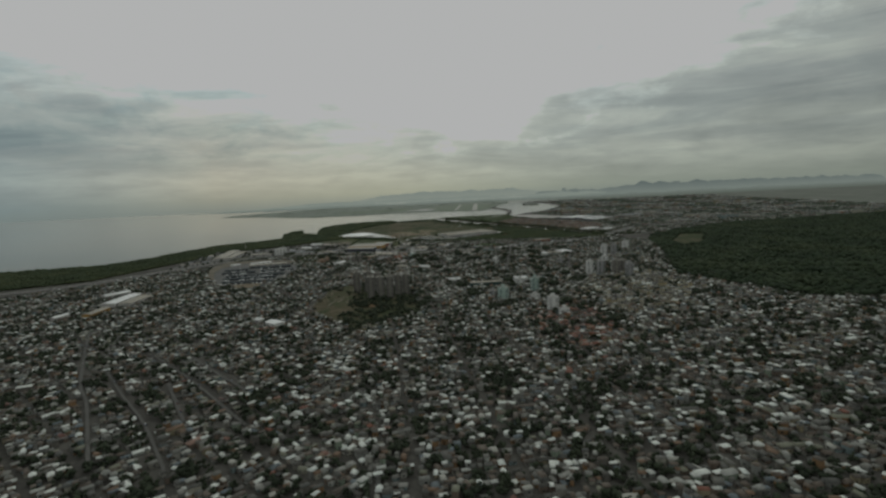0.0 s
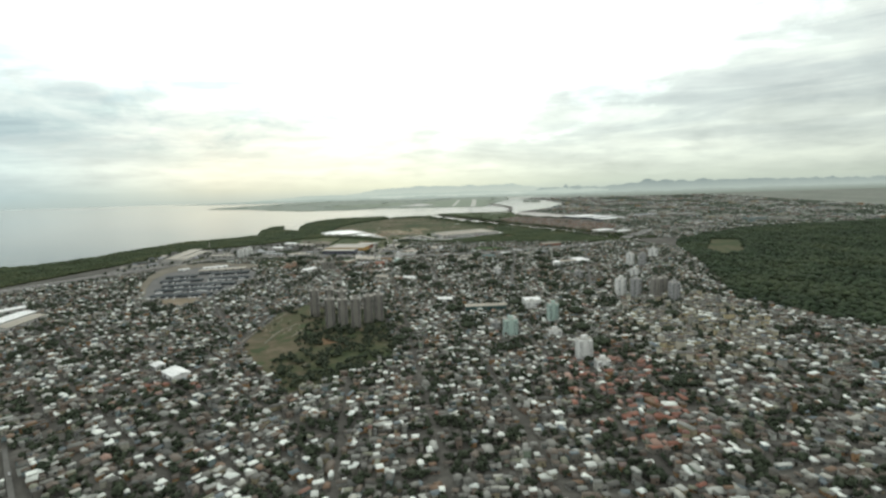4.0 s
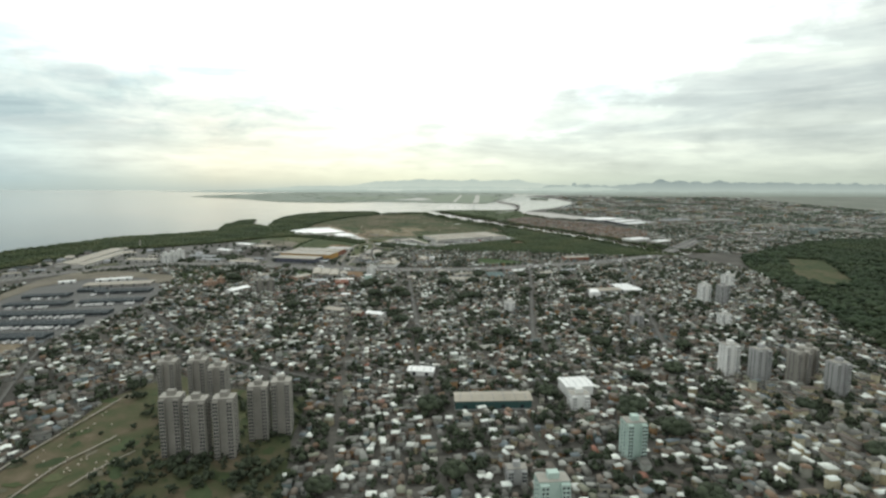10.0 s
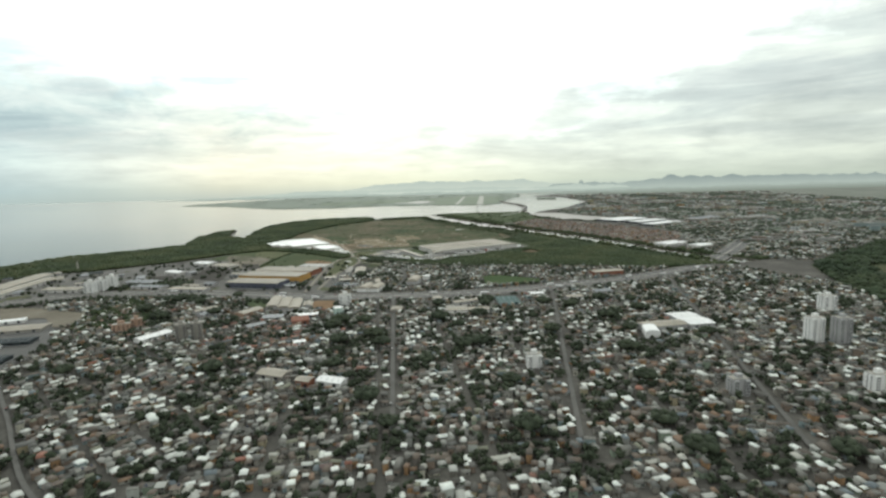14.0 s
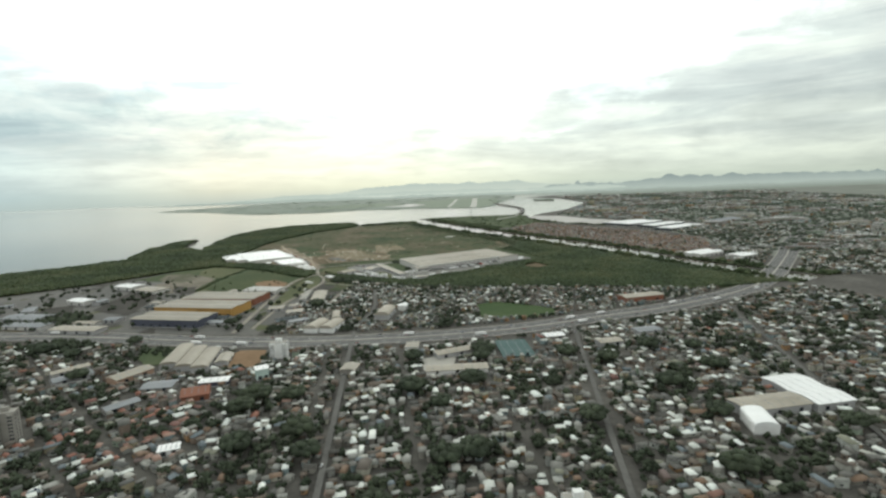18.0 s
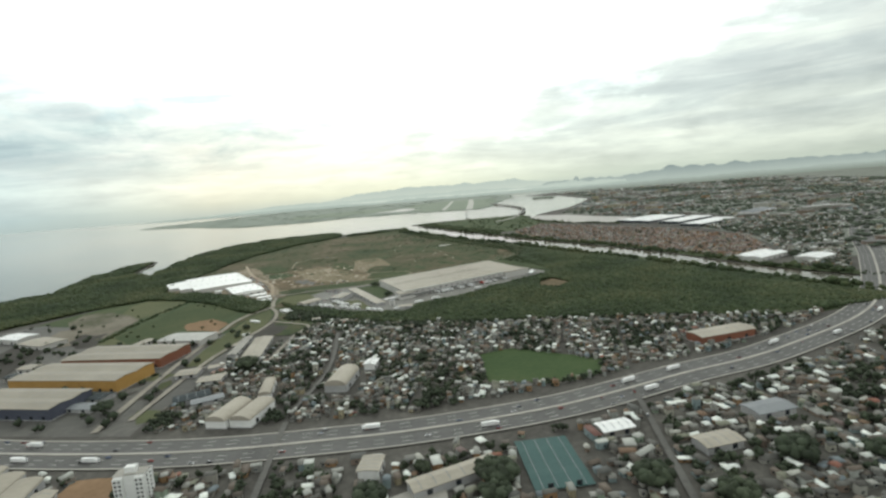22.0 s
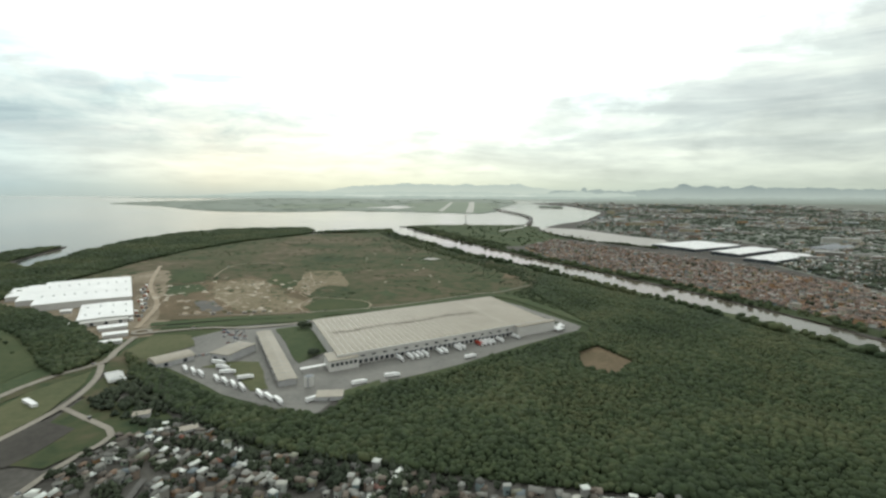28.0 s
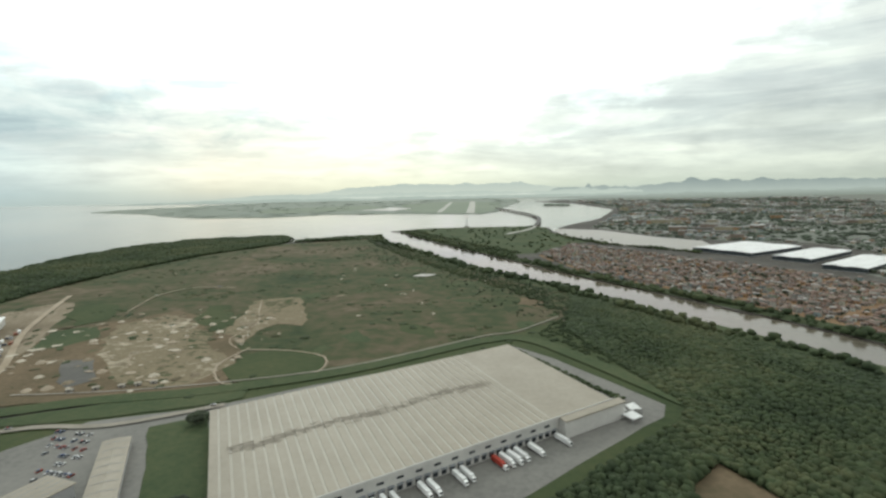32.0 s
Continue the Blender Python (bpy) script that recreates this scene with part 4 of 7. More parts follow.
ROADS = [
    ("dirt_track", "track", 3.6, [(-262, 1308), (-247, 1274), (-222, 1220), (-201, 1181), (-167, 1129), (-152, 1090), (-144, 1064)], "pale sandy site road beside the white halls"),
    ("dirt_track", "track", 1.1, [(-55, 1155), (-61, 1128), (-48, 1104), (-28, 1107), (-9, 1117), (-11, 1138), (-32, 1149), (-55, 1152)], "dusty loop track in the meadow"),
    ("dirt_track", "track", 0.9, [(-90, 1275), (-80, 1240), (-69, 1206), (-73, 1173), (-62, 1155)], "dusty path across the meadow"),
    ("dirt_track", "country_road", 1.2, [(-135, 1096), (-96, 1098), (-49, 1106), (5, 1124), (72, 1168), (92, 1176), (123, 1207)], "dusty path along the fence"),
    ("grass_strip", "grass", 9, [(-140, 1072), (-98, 1088), (-51, 1097), (5, 1118), (72, 1160), (96, 1160), (116, 1130), (146, 1070)], "dark green verge round the warehouse plot"),
    ("street", "country_road", 2.8, [(-123, 999), (-113, 980), (-107, 955), (-108, 930), (-113, 896), (-118, 856), (-117, 780)], "second pale road past the lorry park"),
    ("street", "country_road", 3.4, [(-127, 770), (-131, 811), (-135, 857), (-138, 914), (-140, 960), (-134, 985), (-124, 1002), (-128, 1017), (-131, 1030), (-134, 1046)], "pale road past the factories to the building site"),
    ("street", "country_road", 2.4, [(-107, 950), (-90, 940), (-72, 927), (-76, 904), (-77, 852)], "narrow road into the settlement"),
    ("street", "country_road", 3.2, [(-133, 1053), (-102, 1065), (-73, 1066), (-38, 1082)], "entrance road of the warehouse yard"),
    ("dirt_track", "track", 1.2, [(-175, 1243), (-184, 1300), (-167, 1333), (-132, 1327)], "faint dusty track in the meadow"),
    ("street", "street", 2.4, [(-12, 500), (-41, 765)], "straight grey street between houses"),
    ("street", "street", 2.4, [(66, 480), (112, 780)], "straight grey street between houses"),
    ("street", "street", 1.8, [(-250, 566), (-190, 506), (-128, 445), (-60, 410)], "slanting grey street between houses"),
    ("street", "street", 1.9, [(-345, 240), (-324, 206), (-282, 141), (-250, 94), (-229, 69), (-180, 0)], "grey street between small houses"),
    ("street", "street", 1.6, [(-252, 123), (-215, 80), (-177, 38), (-140, -10)], "narrow grey street between small houses"),
    ("street", "street", 2.0, [(-205, 148), (-163, 103), (-140, 80)], "narrow grey street between small houses"),
    ("street", "street", 2.0, [(-195, 96), (-183, 78), (-155, 37)], "narrow grey street between small houses"),
    ("street", "street", 1.6, [(-248, 164), (-216, 134), (-177, 94), (-120, 30)], "grey street between small houses"),
    ("street", "street", 1.6, [(-152, 290), (-190, 350), (-235, 430), (-254, 470)], "street beside the park"),
    ("street", "street", 2.4, [(150, 470), (235, 800)], "long straight street lined with trees"),
    ("street", "street", 2.0, [(-41, 776), (-36, 830), (-45, 900)], "street through the northern settlement"),
    ("street", "street", 3.1, [(-400, 690), (-440, 600), (-470, 500), (-480, 380)], "road beside the western sheds"),
    ("dirt_track", "country_road", 0.8, [(-139, 296), (-138, 324), (-134, 336), (-130, 348)], "footpath across the park"),
    ("dirt_track", "country_road", 0.7, [(-124, 312), (-121, 324), (-115, 336)], "footpath across the park"),
    ("dirt_track", "country_road", 0.9, [(-158, 296), (-157, 324), (-155, 347), (-151, 384)], "pale walled path at the park's edge"),
    ("road_bridge_ramp", "mud", 8, [(160, 1760), (215, 1850), (240, 1925)], "causeway road across the spit"),
    ("runway_strip", "runway", 26, [(135, 2440), (175, 3000), (210, 3560)], "pale concrete runway running away"),
    ("runway_strip", "runway", 16, [(40, 2530), (70, 3000), (100, 3500)], "pale concrete taxiway beside the runway"),
]
STREETS = []
for i, (name, mk, w, pts, label) in enumerate(ROADS):
    line = curve_line(pts, 7)
    STREETS.append((line, w))
    ribbon(g := Geo(), line, 0, w, 0.62 + 0.01 * i)
    tagged(g.obj(name, M[mk]), label, "track" if "track" in name else "runway" if "runway" in name else "road", "", "structure")
ring = Geo()
pts = [Vector((-135.5 + 4.6 * math.cos(a), 1055 + 4.6 * math.sin(a))) for a in np.linspace(0, 2 * math.pi, 30)]
ribbon(ring, pts, 0, 2.4, 0.95)
tagged(ring.obj("roundabout", M["country_road"]), "small roundabout with a planted middle", "road", "", "structure")


# ---- trees ----
def ico():
    t = (1 + 5 ** 0.5) / 2
    v = np.array([(-1, t, 0), (1, t, 0), (-1, -t, 0), (1, -t, 0), (0, -1, t), (0, 1, t), (0, -1, -t), (0, 1, -t), (t, 0, -1), (t, 0, 1), (-t, 0, -1), (-t, 0, 1)]) / math.hypot(1, t)
    f = np.array([(0, 11, 5), (0, 5, 1), (0, 1, 7), (0, 7, 10), (0, 10, 11), (1, 5, 9), (5, 11, 4), (11, 10, 2), (10, 7, 6), (7, 1, 8), (3, 9, 4), (3, 4, 2), (3, 2, 6), (3, 6, 8), (3, 8, 9),
                  (4, 9, 5), (2, 4, 11), (6, 2, 10), (8, 6, 7), (9, 8, 1)])
    return v, f


ICO_V, ICO_F = ico()


OCT_V = np.array([(1, 0, 0), (0, 1, 0), (-1, 0, 0), (0, -1, 0), (0.1, 0.1, 1), (0, 0, -1.0)])
OCT_F = np.array([(0, 1, 4), (1, 2, 4), (2, 3, 4), (3, 0, 4), (1, 0, 5), (2, 1, 5), (3, 2, 5), (0, 3, 5)])


def clump_arrays(x, y, z, rx, rz, rough=0.28, small=False):
    """Ragged leaf clumps at many places at once; small ones have fewer faces."""
    n = len(x)
    shape_v, shape_f = (OCT_V, OCT_F) if small else (ICO_V, ICO_F)
    m = len(shape_v)
    a = RNG.uniform(0, 2 * math.pi, n)
    c, s = np.cos(a)[:, None], np.sin(a)[:, None]
    v = shape_v[None] * (1 + RNG.uniform(-rough, rough, (n, m, 1)))
    vx = (v[..., 0] * c - v[..., 1] * s) * rx[:, None] + x[:, None]
    vy = (v[..., 0] * s + v[..., 1] * c) * rx[:, None] + y[:, None]
    vz = v[..., 2] * rz[:, None] + z[:, None]
    verts = np.stack([vx, vy, vz], -1).reshape(-1, 3)
    faces = (shape_f[None] + m * np.arange(n)[:, None, None]).reshape(-1, 3)
    return verts, faces


def array_mesh(name, verts, faces, mats, index=None):
    """A mesh straight from arrays of triangles or of quads."""
    me = bpy.data.meshes.new(name)
    k = faces.shape[1]
    me.vertices.add(len(verts))
    me.vertices.foreach_set("co", np.asarray(verts, np.float32).ravel())
    me.loops.add(faces.size)
    me.loops.foreach_set("vertex_index", np.asarray(faces, np.int32).ravel())
    me.polygons.add(len(faces))
    me.polygons.foreach_set("loop_start", np.arange(0, faces.size, k, dtype=np.int32))
    for m in mats:
        me.materials.append(m)
    if index is not None:
        me.polygons.foreach_set("material_index", np.asarray(index, np.int32))
    me.polygons.foreach_set("use_smooth", np.ones(len(faces), bool))
    me.update(calc_edges=True)
    me.validate()
    return me


CLEARINGS = [[(113, 994), (117, 1020), (132, 1032), (143, 1006), (126, 984)], [(391, 662), (408, 738), (473, 846), (516, 835), (434, 671)]]


def wood(name, poly, pitch, r, h, mat, label, keep=1.0, avoid=(), small=False):
    x, y = scatter(poly, pitch, keep)
    for line, d in avoid:
        ok = ~near_line(x, y, line, d)
        x, y = x[ok], y[ok]
    size = RNG.uniform(0.7, 1.25, len(x)) * (0.75 + 0.5 * patchy(x, y, 60, 5))
    tall = h * size
    for d, k in ((75, 0.85), (50, 0.7), (30, 0.55), (16, 0.5)):     # the wood sinks to low scrub towards the canal
        tall = np.where(near_line(x, y, CANAL_NEAR, d), tall * k, tall)
    for d, k in ((40, 0.8), (18, 0.65)):                            # and towards the meadow
        tall = np.where(near_line(x, y, [(142, 1070), (122, 1180), (152, 1284)], d), tall * k, tall)
    ok = ~(inside(x, y, CLEARINGS[0]) | inside(x, y, CLEARINGS[1]))
    x, y, size, tall = x[ok], y[ok], size[ok], tall[ok]
    if keep < 0.7 and r < 3:                      # trees that stand apart: each crown in several tufts
        k = 5
        x, y = (np.concatenate([q + RNG.uniform(-0.55, 0.55, len(q)) * r for _ in range(k)]) for q in (x, y))
        size, tall = np.tile(size, k) * 0.58, np.tile(tall, k) * RNG.uniform(0.7, 1.05, k * len(tall))
        small = True
    vs, fs = clump_arrays(x, y, tall * 0.62, r * size, tall * 0.5, 0.36, small)
    me = array_mesh(name, vs, fs, [mat])
    return tagged(new(name, me), label, "wood", "", "stuff")


wood("mangrove_wood", FOREST_RIGHT, 1.65, 1.45, 2.5, M["leaf"], "dense dark green mangrove wood along the canal")
SHORE_NEAR = [(-560, 900), (-506, 905), (-440, 930), (-375, 985), (-318, 1065), (-285, 1085), (-296, 1190), (-302, 1330), (-296, 1440), (-266, 1560), (-200, 1672), (-198, 1690), (-207, 1765), (-240, 1812), (-368, 1778),
              (-424, 1688), (-446, 1580), (-424, 1420), (-394, 1292), (-444, 1317), (-491, 1476), (-513, 1464), (-506, 1330), (-489, 1270), (-461, 1192), (-489, 1146), (-541, 1108), (-560, 1090)]
SHORE_WEST = [(-700, 470), (-560, 560), (-530, 690), (-508, 770), (-506, 905), (-560, 900), (-560, 1090), (-596, 1048), (-612, 960), (-630, 850), (-686, 738), (-850, 714), (-1200, 634), (-1200, 400)]
wood("shore_mangrove", SHORE_NEAR, 2.7, 2.0, 2.9, M["leaf"], "dark mangrove belt along the bay shore")
wood("west_mangrove", SHORE_WEST, 3.8, 2.8, 2.9, M["leaf"], "dark mangrove west of the factories", 1.0, (), True)
wood("tip_mangrove", FOREST_TIP, 3.6, 2.6, 3.2, M["leaf"], "mangrove fringe at the canal mouth")
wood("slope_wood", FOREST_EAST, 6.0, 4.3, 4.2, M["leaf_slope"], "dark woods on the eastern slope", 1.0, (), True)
wood("canal_scrub", [(-66, 1790), (-40, 1680), (9, 1576), (48, 1484), (92, 1388), (127, 1331), (154, 1284), (181, 1222), (160, 1180), (128, 1200), (112, 1270), (62, 1372), (12, 1480), (-50, 1640), (-80, 1745)], 2.6, 1.7, 1.9, M["leaf"], "scrubby mangrove thinning towards the meadow", 0.62)
wood("meadow_rim_scrub", [(128, 1200), (112, 1270), (62, 1372), (12, 1480), (-50, 1640), (-80, 1630), (-25, 1470), (30, 1360), (80, 1260), (100, 1190)], 4.8, 1.2, 1.1, M["leaf_city"], "scattered bushes at the meadow's rim", 0.26)
wood("plot_scrub", [(102, 1170), (120, 1134), (150, 1078), (190, 1100), (152, 1282), (126, 1206)], 2.3, 1.5, 1.7, M["leaf"], "green scrub beside the warehouse plot", 0.6)
wood("spit_wood", FOREST_PEN, 4.6, 2.6, 2.4, M["leaf"], "scattered trees on the green spit", 0.05)
wood("spit_canal_wood", [(-26, 1852), (36, 1700), (80, 1604), (122, 1508), (150, 1520), (118, 1580), (74, 1680), (30, 1790), (2, 1880)], 3.0, 2.2, 2.6, M["leaf"], "dark wood along the canal bank of the spit", 0.42)
wood("pasture_hedge", [(-300, 1130), (-288, 1090), (-240, 1072), (-195, 1040), (-155, 1000), (-134, 984), (-129, 1002), (-135, 1026), (-165, 1052), (-203, 1082), (-250, 1108)], 1.9, 1.6, 2.6, M["leaf"], "belt of dark trees behind the white halls")
wood("factory_trees", FACTORY, 9.0, 2.4, 3.4, M["leaf_city"], "scattered trees among the factory yards", 0.28)
wood("pasture_bushes", PASTURE, 6.0, 1.5, 1.8, M["leaf"], "bushes scattered over the pasture", 0.035)
wood("field_hedge", [(-230, 928), (-234, 984), (-233, 1027), (-228, 1062), (-224, 1062), (-229, 1027), (-230, 984), (-226, 928)], 1.9, 1.2, 1.6, M["leaf"], "dark hedgerow between two pastures", 0.55)
wood("fence_hedge", [(-40, 1071), (84, 1146), (121, 1079), (118, 1078), (83, 1141.5), (-38, 1068)], 1.3, 1.1, 1.7, M["leaf"], "dark hedge along the warehouse fence")
wood("verge_grove", [(-254, 752), (-205, 732), (-212, 756), (-252, 766)], 3.0, 2.2, 3.6, M["leaf_city"], "dark grove beside the highway", 0.66)
wood("factory_grove", [(-340, 800), (-300, 810), (-257, 798), (-262, 832), (-296, 840), (-330, 836)], 3.4, 2.4, 3.8, M["leaf_city"], "dark grove behind the highway", 0.6)
wood("depot_trees", [(-285, 690), (-266, 642), (-215, 660), (-228, 700), (-275, 742)], 4.0, 2.2, 3.4, M["leaf"], "dark trees beside the depot", 0.6)
wood("settlement_trees", [(-104, 985), (-98, 952), (-72, 938), (-20, 905), (40, 893), (60, 900), (-15, 922), (-60, 955), (-96, 1000)], 2.6, 1.8, 2.6, M["leaf_city"], "dark trees between settlement and wood", 0.65)
hedge = [(p.x + n.x * -17, p.y + n.y * -17) for p, n in zip(HIGHWAY, normals(HIGHWAY)) if -420 < p.x < -130]
wood("highway_trees", hedge + [(x - 2, y - 16) for x, y in hedge[::-1]], 3.2, 1.7, 3.2, M["leaf_city"], "dark trees along the highway verge", 0.5)
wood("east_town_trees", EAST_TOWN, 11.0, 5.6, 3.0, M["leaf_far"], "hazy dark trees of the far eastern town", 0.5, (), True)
wood("mudflat_trees", [(240, 1700), (270, 1586), (318, 1528), (352, 1484), (360, 1494), (326, 1538), (281, 1592), (252, 1694)], 3.6, 2.2, 2.6, M["leaf"], "dark line of trees between mud and red roofs", 0.75)
wood("islet_wood", [(460, 2965), (500, 3000), (550, 2930), (540, 2870), (490, 2890)], 8.0, 7.0, 3.6, M["island"], "wooded islet in the lagoon")
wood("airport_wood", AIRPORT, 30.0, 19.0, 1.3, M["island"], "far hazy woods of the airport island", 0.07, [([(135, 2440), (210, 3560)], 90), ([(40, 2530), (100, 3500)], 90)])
bx, by = [], []
for line, d0 in (([(a[0] + 6, a[1] + 3) for a in CANAL_FAR], 1.0), ([(a[0] - 7, a[1] - 3) for a in CANAL_NEAR], 0.8)):
    for p in curve_line(line, 3.6):
        for k in range(2):
            bx.append(p.x + RNG.uniform(-9, 9) * d0)
            by.append(p.y + RNG.uniform(-5, 5))
bx, by = np.array(bx), np.array(by)
ok = ~inside(bx, by, CANAL_NEAR + CANAL_FAR[::-1]) | (RNG.random(len(bx)) < 0.07)
bx, by = bx[ok], by[ok]
sz = RNG.uniform(0.5, 1.5, len(bx)) * (0.6 + 0.8 * patchy(bx, by, 50, 61))
vs, fs = clump_arrays(bx, by, 1.4 * sz, 2.3 * sz, 1.7 * sz)
tagged(new("canal_bank_trees", array_mesh("canal_bank_trees", vs, fs, [M["leaf"]])), "bushy mangrove lining both banks of the canal", "trees", "", "stuff")
wood("settlement_grove", RED_TOWN, 8.0, 2.0, 2.6, M["leaf_city"], "dark trees among the brick-red roofs", 0.30)
x, y = scatter(MEADOW, 5.0, 0.42)
ok = patchy(x, y, 80, 8) * 0.6 + patchy(x, y, 24, 9) * 0.4 > 0.58
x, y = x[ok], y[ok]
sz = RNG.uniform(0.25, 1.0, len(x)) ** 1.4
vs, fs = clump_arrays(x, y, 0.15 * sz, 3.2 * sz, 0.6 * sz, 0.45)
tagged(new("meadow_scrub", array_mesh("meadow_scrub", vs, fs, [M["leaf"]])), "low dark scrub in the meadow", "scrub", "", "stuff")


# ---- the houses of the city ----
def house_arrays(x, y, a, w, d, h, pitched, rise):
    """Walls, roofs and window holes of many small houses as one set of quads."""
    n = len(x)
    ca, sa = np.cos(a)[:, None], np.sin(a)[:, None]

    def put(px, py, pz):
        return np.stack([px * ca - py * sa + x[:, None], px * sa + py * ca + y[:, None], pz + 0 * px], -1)

    sx, sy = np.array([-1, 1, 1, -1.0]), np.array([-1, -1, 1, 1.0])
    hw, hd, H = w[:, None] / 2, d[:, None] / 2, h[:, None]
    lo, hi = put(sx * hw, sy * hd, 0 * H + 0.0), put(sx * hw, sy * hd, H)
    V, F, I, base = [], [], [], 0
    V.append(np.concatenate([lo, hi], 1).reshape(-1, 3))
    q = np.array([(0, 1, 5, 4), (1, 2, 6, 5), (2, 3, 7, 6), (3, 0, 4, 7)])
    F.append((q[None] + 8 * np.arange(n)[:, None, None]).reshape(-1, 4))
    I.append(np.zeros(4 * n, int))
    base += 8 * n
    R = np.where(pitched, rise, 0.12)[:, None]
    over = 0.2
    ex, ey = hw + over, hd + over
    e_lo = put(sx * ex, sy * ey, H - 0.05)
    e_hi = put(sx * ex, sy * ey, H + 0.13)
    ridge = put(np.array([-1, 1.0]) * ex, 0 * ex, H + 0.13 + R)
    V.append(np.concatenate([e_lo, e_hi, ridge], 1).reshape(-1, 3))
    q = np.array([(4, 5, 9, 8), (6, 7, 8, 9), (0, 1, 5, 4), (2, 3, 7, 6), (1, 2, 6, 5), (3, 0, 4, 7), (5, 6, 9, 9), (7, 4, 8, 8)])
    f = (q[None] + 10 * np.arange(n)[:, None, None] + base).reshape(-1, 4)
    F.append(f)
    I.append(np.ones(len(f), int))
    base += 10 * n
    for side in (-1, 1):                          # openings on two walls
        k = RNG.uniform(0.25, 0.75, n)[:, None]
        ww, wh = 0.34 + 0.2 * RNG.random(n)[:, None], 0.42
        cx = (k - 0.5) * w[:, None]
        z0 = np.minimum(0.7, H * 0.35)
        px = np.concatenate([cx - ww, cx + ww, cx + ww, cx - ww], 1)
        pz = np.concatenate([z0, z0, z0 + wh * 1.6, z0 + wh * 1.6], 1)
        V.append(put(px, side * (hd + 0.03) + 0 * px, pz).reshape(-1, 3))
        F.append((np.array([(0, 1, 2, 3)])[None] + 4 * np.arange(n)[:, None, None] + base).reshape(-1, 4))
        I.append(np.full(n, 2))
        base += 4 * n
    return np.concatenate(V), np.concatenate(F), np.concatenate(I)


def quad_mesh(name, verts, faces, mats, index):
    """Quads of which some have shrunk to triangles."""
    tri = faces[:, 2] == faces[:, 3]
    me = bpy.data.meshes.new(name)
    sizes = np.where(tri, 3, 4).astype(np.int32)
    flat = faces.ravel()[np.stack([np.ones(len(faces), bool)] * 3 + [~tri], 1).ravel()]
    me.vertices.add(len(verts))
    me.vertices.foreach_set("co", np.asarray(verts, np.float32).ravel())
    me.loops.add(len(flat))
    me.loops.foreach_set("vertex_index", flat.astype(np.int32))
    me.polygons.add(len(faces))
    me.polygons.foreach_set("loop_start", np.concatenate([[0], np.cumsum(sizes)[:-1]]).astype(np.int32))
    for m in mats:
        me.materials.append(m)
    me.polygons.foreach_set("material_index", np.asarray(index, np.int32))
    me.update(calc_edges=True)
    me.validate()
    return me


KEEP_CLEAR = [[(-168, 723), (-175, 745), (-147, 743), (-141, 708), (-154, 706)], [(-109, 734), (-89, 732), (-83, 698), (-105, 700)], [(8, 705), (28, 712), (28, 684), (11, 672)],
              [(-254, 750), (-205, 730), (-212, 758), (-252, 768)]]      # open ground; the large buildings add their outlines


def settle(poly, pitch, angle_of, fill, seed):
    """House places on a street grid that turns with angle_of."""
    global RNG
    xs, ys = [p[0] for p in poly], [p[1] for p in poly]
    cx, cy = (min(xs) + max(xs)) / 2, (min(ys) + max(ys)) / 2
    R = math.hypot(max(xs) - min(xs), max(ys) - min(ys)) / 2
    u, v = np.meshgrid(np.arange(-R, R, pitch), np.arange(-R, R, pitch))
    u, v = u.ravel(), v.ravel()
    ca, sa = math.cos(angle_of), math.sin(angle_of)
    street = ((np.floor(u / pitch) % 13) == 0) | ((np.floor(v / pitch) % 6) == 0)
    j = RNG.uniform(-0.40, 0.40, (2, len(u))) * pitch
    x, y = cx + (u + j[0]) * ca - (v + j[1]) * sa, cy + (u + j[0]) * sa + (v + j[1]) * ca
    ok = inside(x, y, poly) & ~street & (RNG.random(len(x)) < fill)
    return x[ok], y[ok]


# ---- large buildings ----
def clear(cx, cy, ang, L, W, margin=3):
    c, s = math.cos(radians(ang)), math.sin(radians(ang))
    a, b = L / 2 + margin, W / 2 + margin
    KEEP_CLEAR.append([(cx + u * c - v * s, cy + u * s + v * c) for u, v in ((-a, -b), (a, -b), (a, b), (-a, b))])


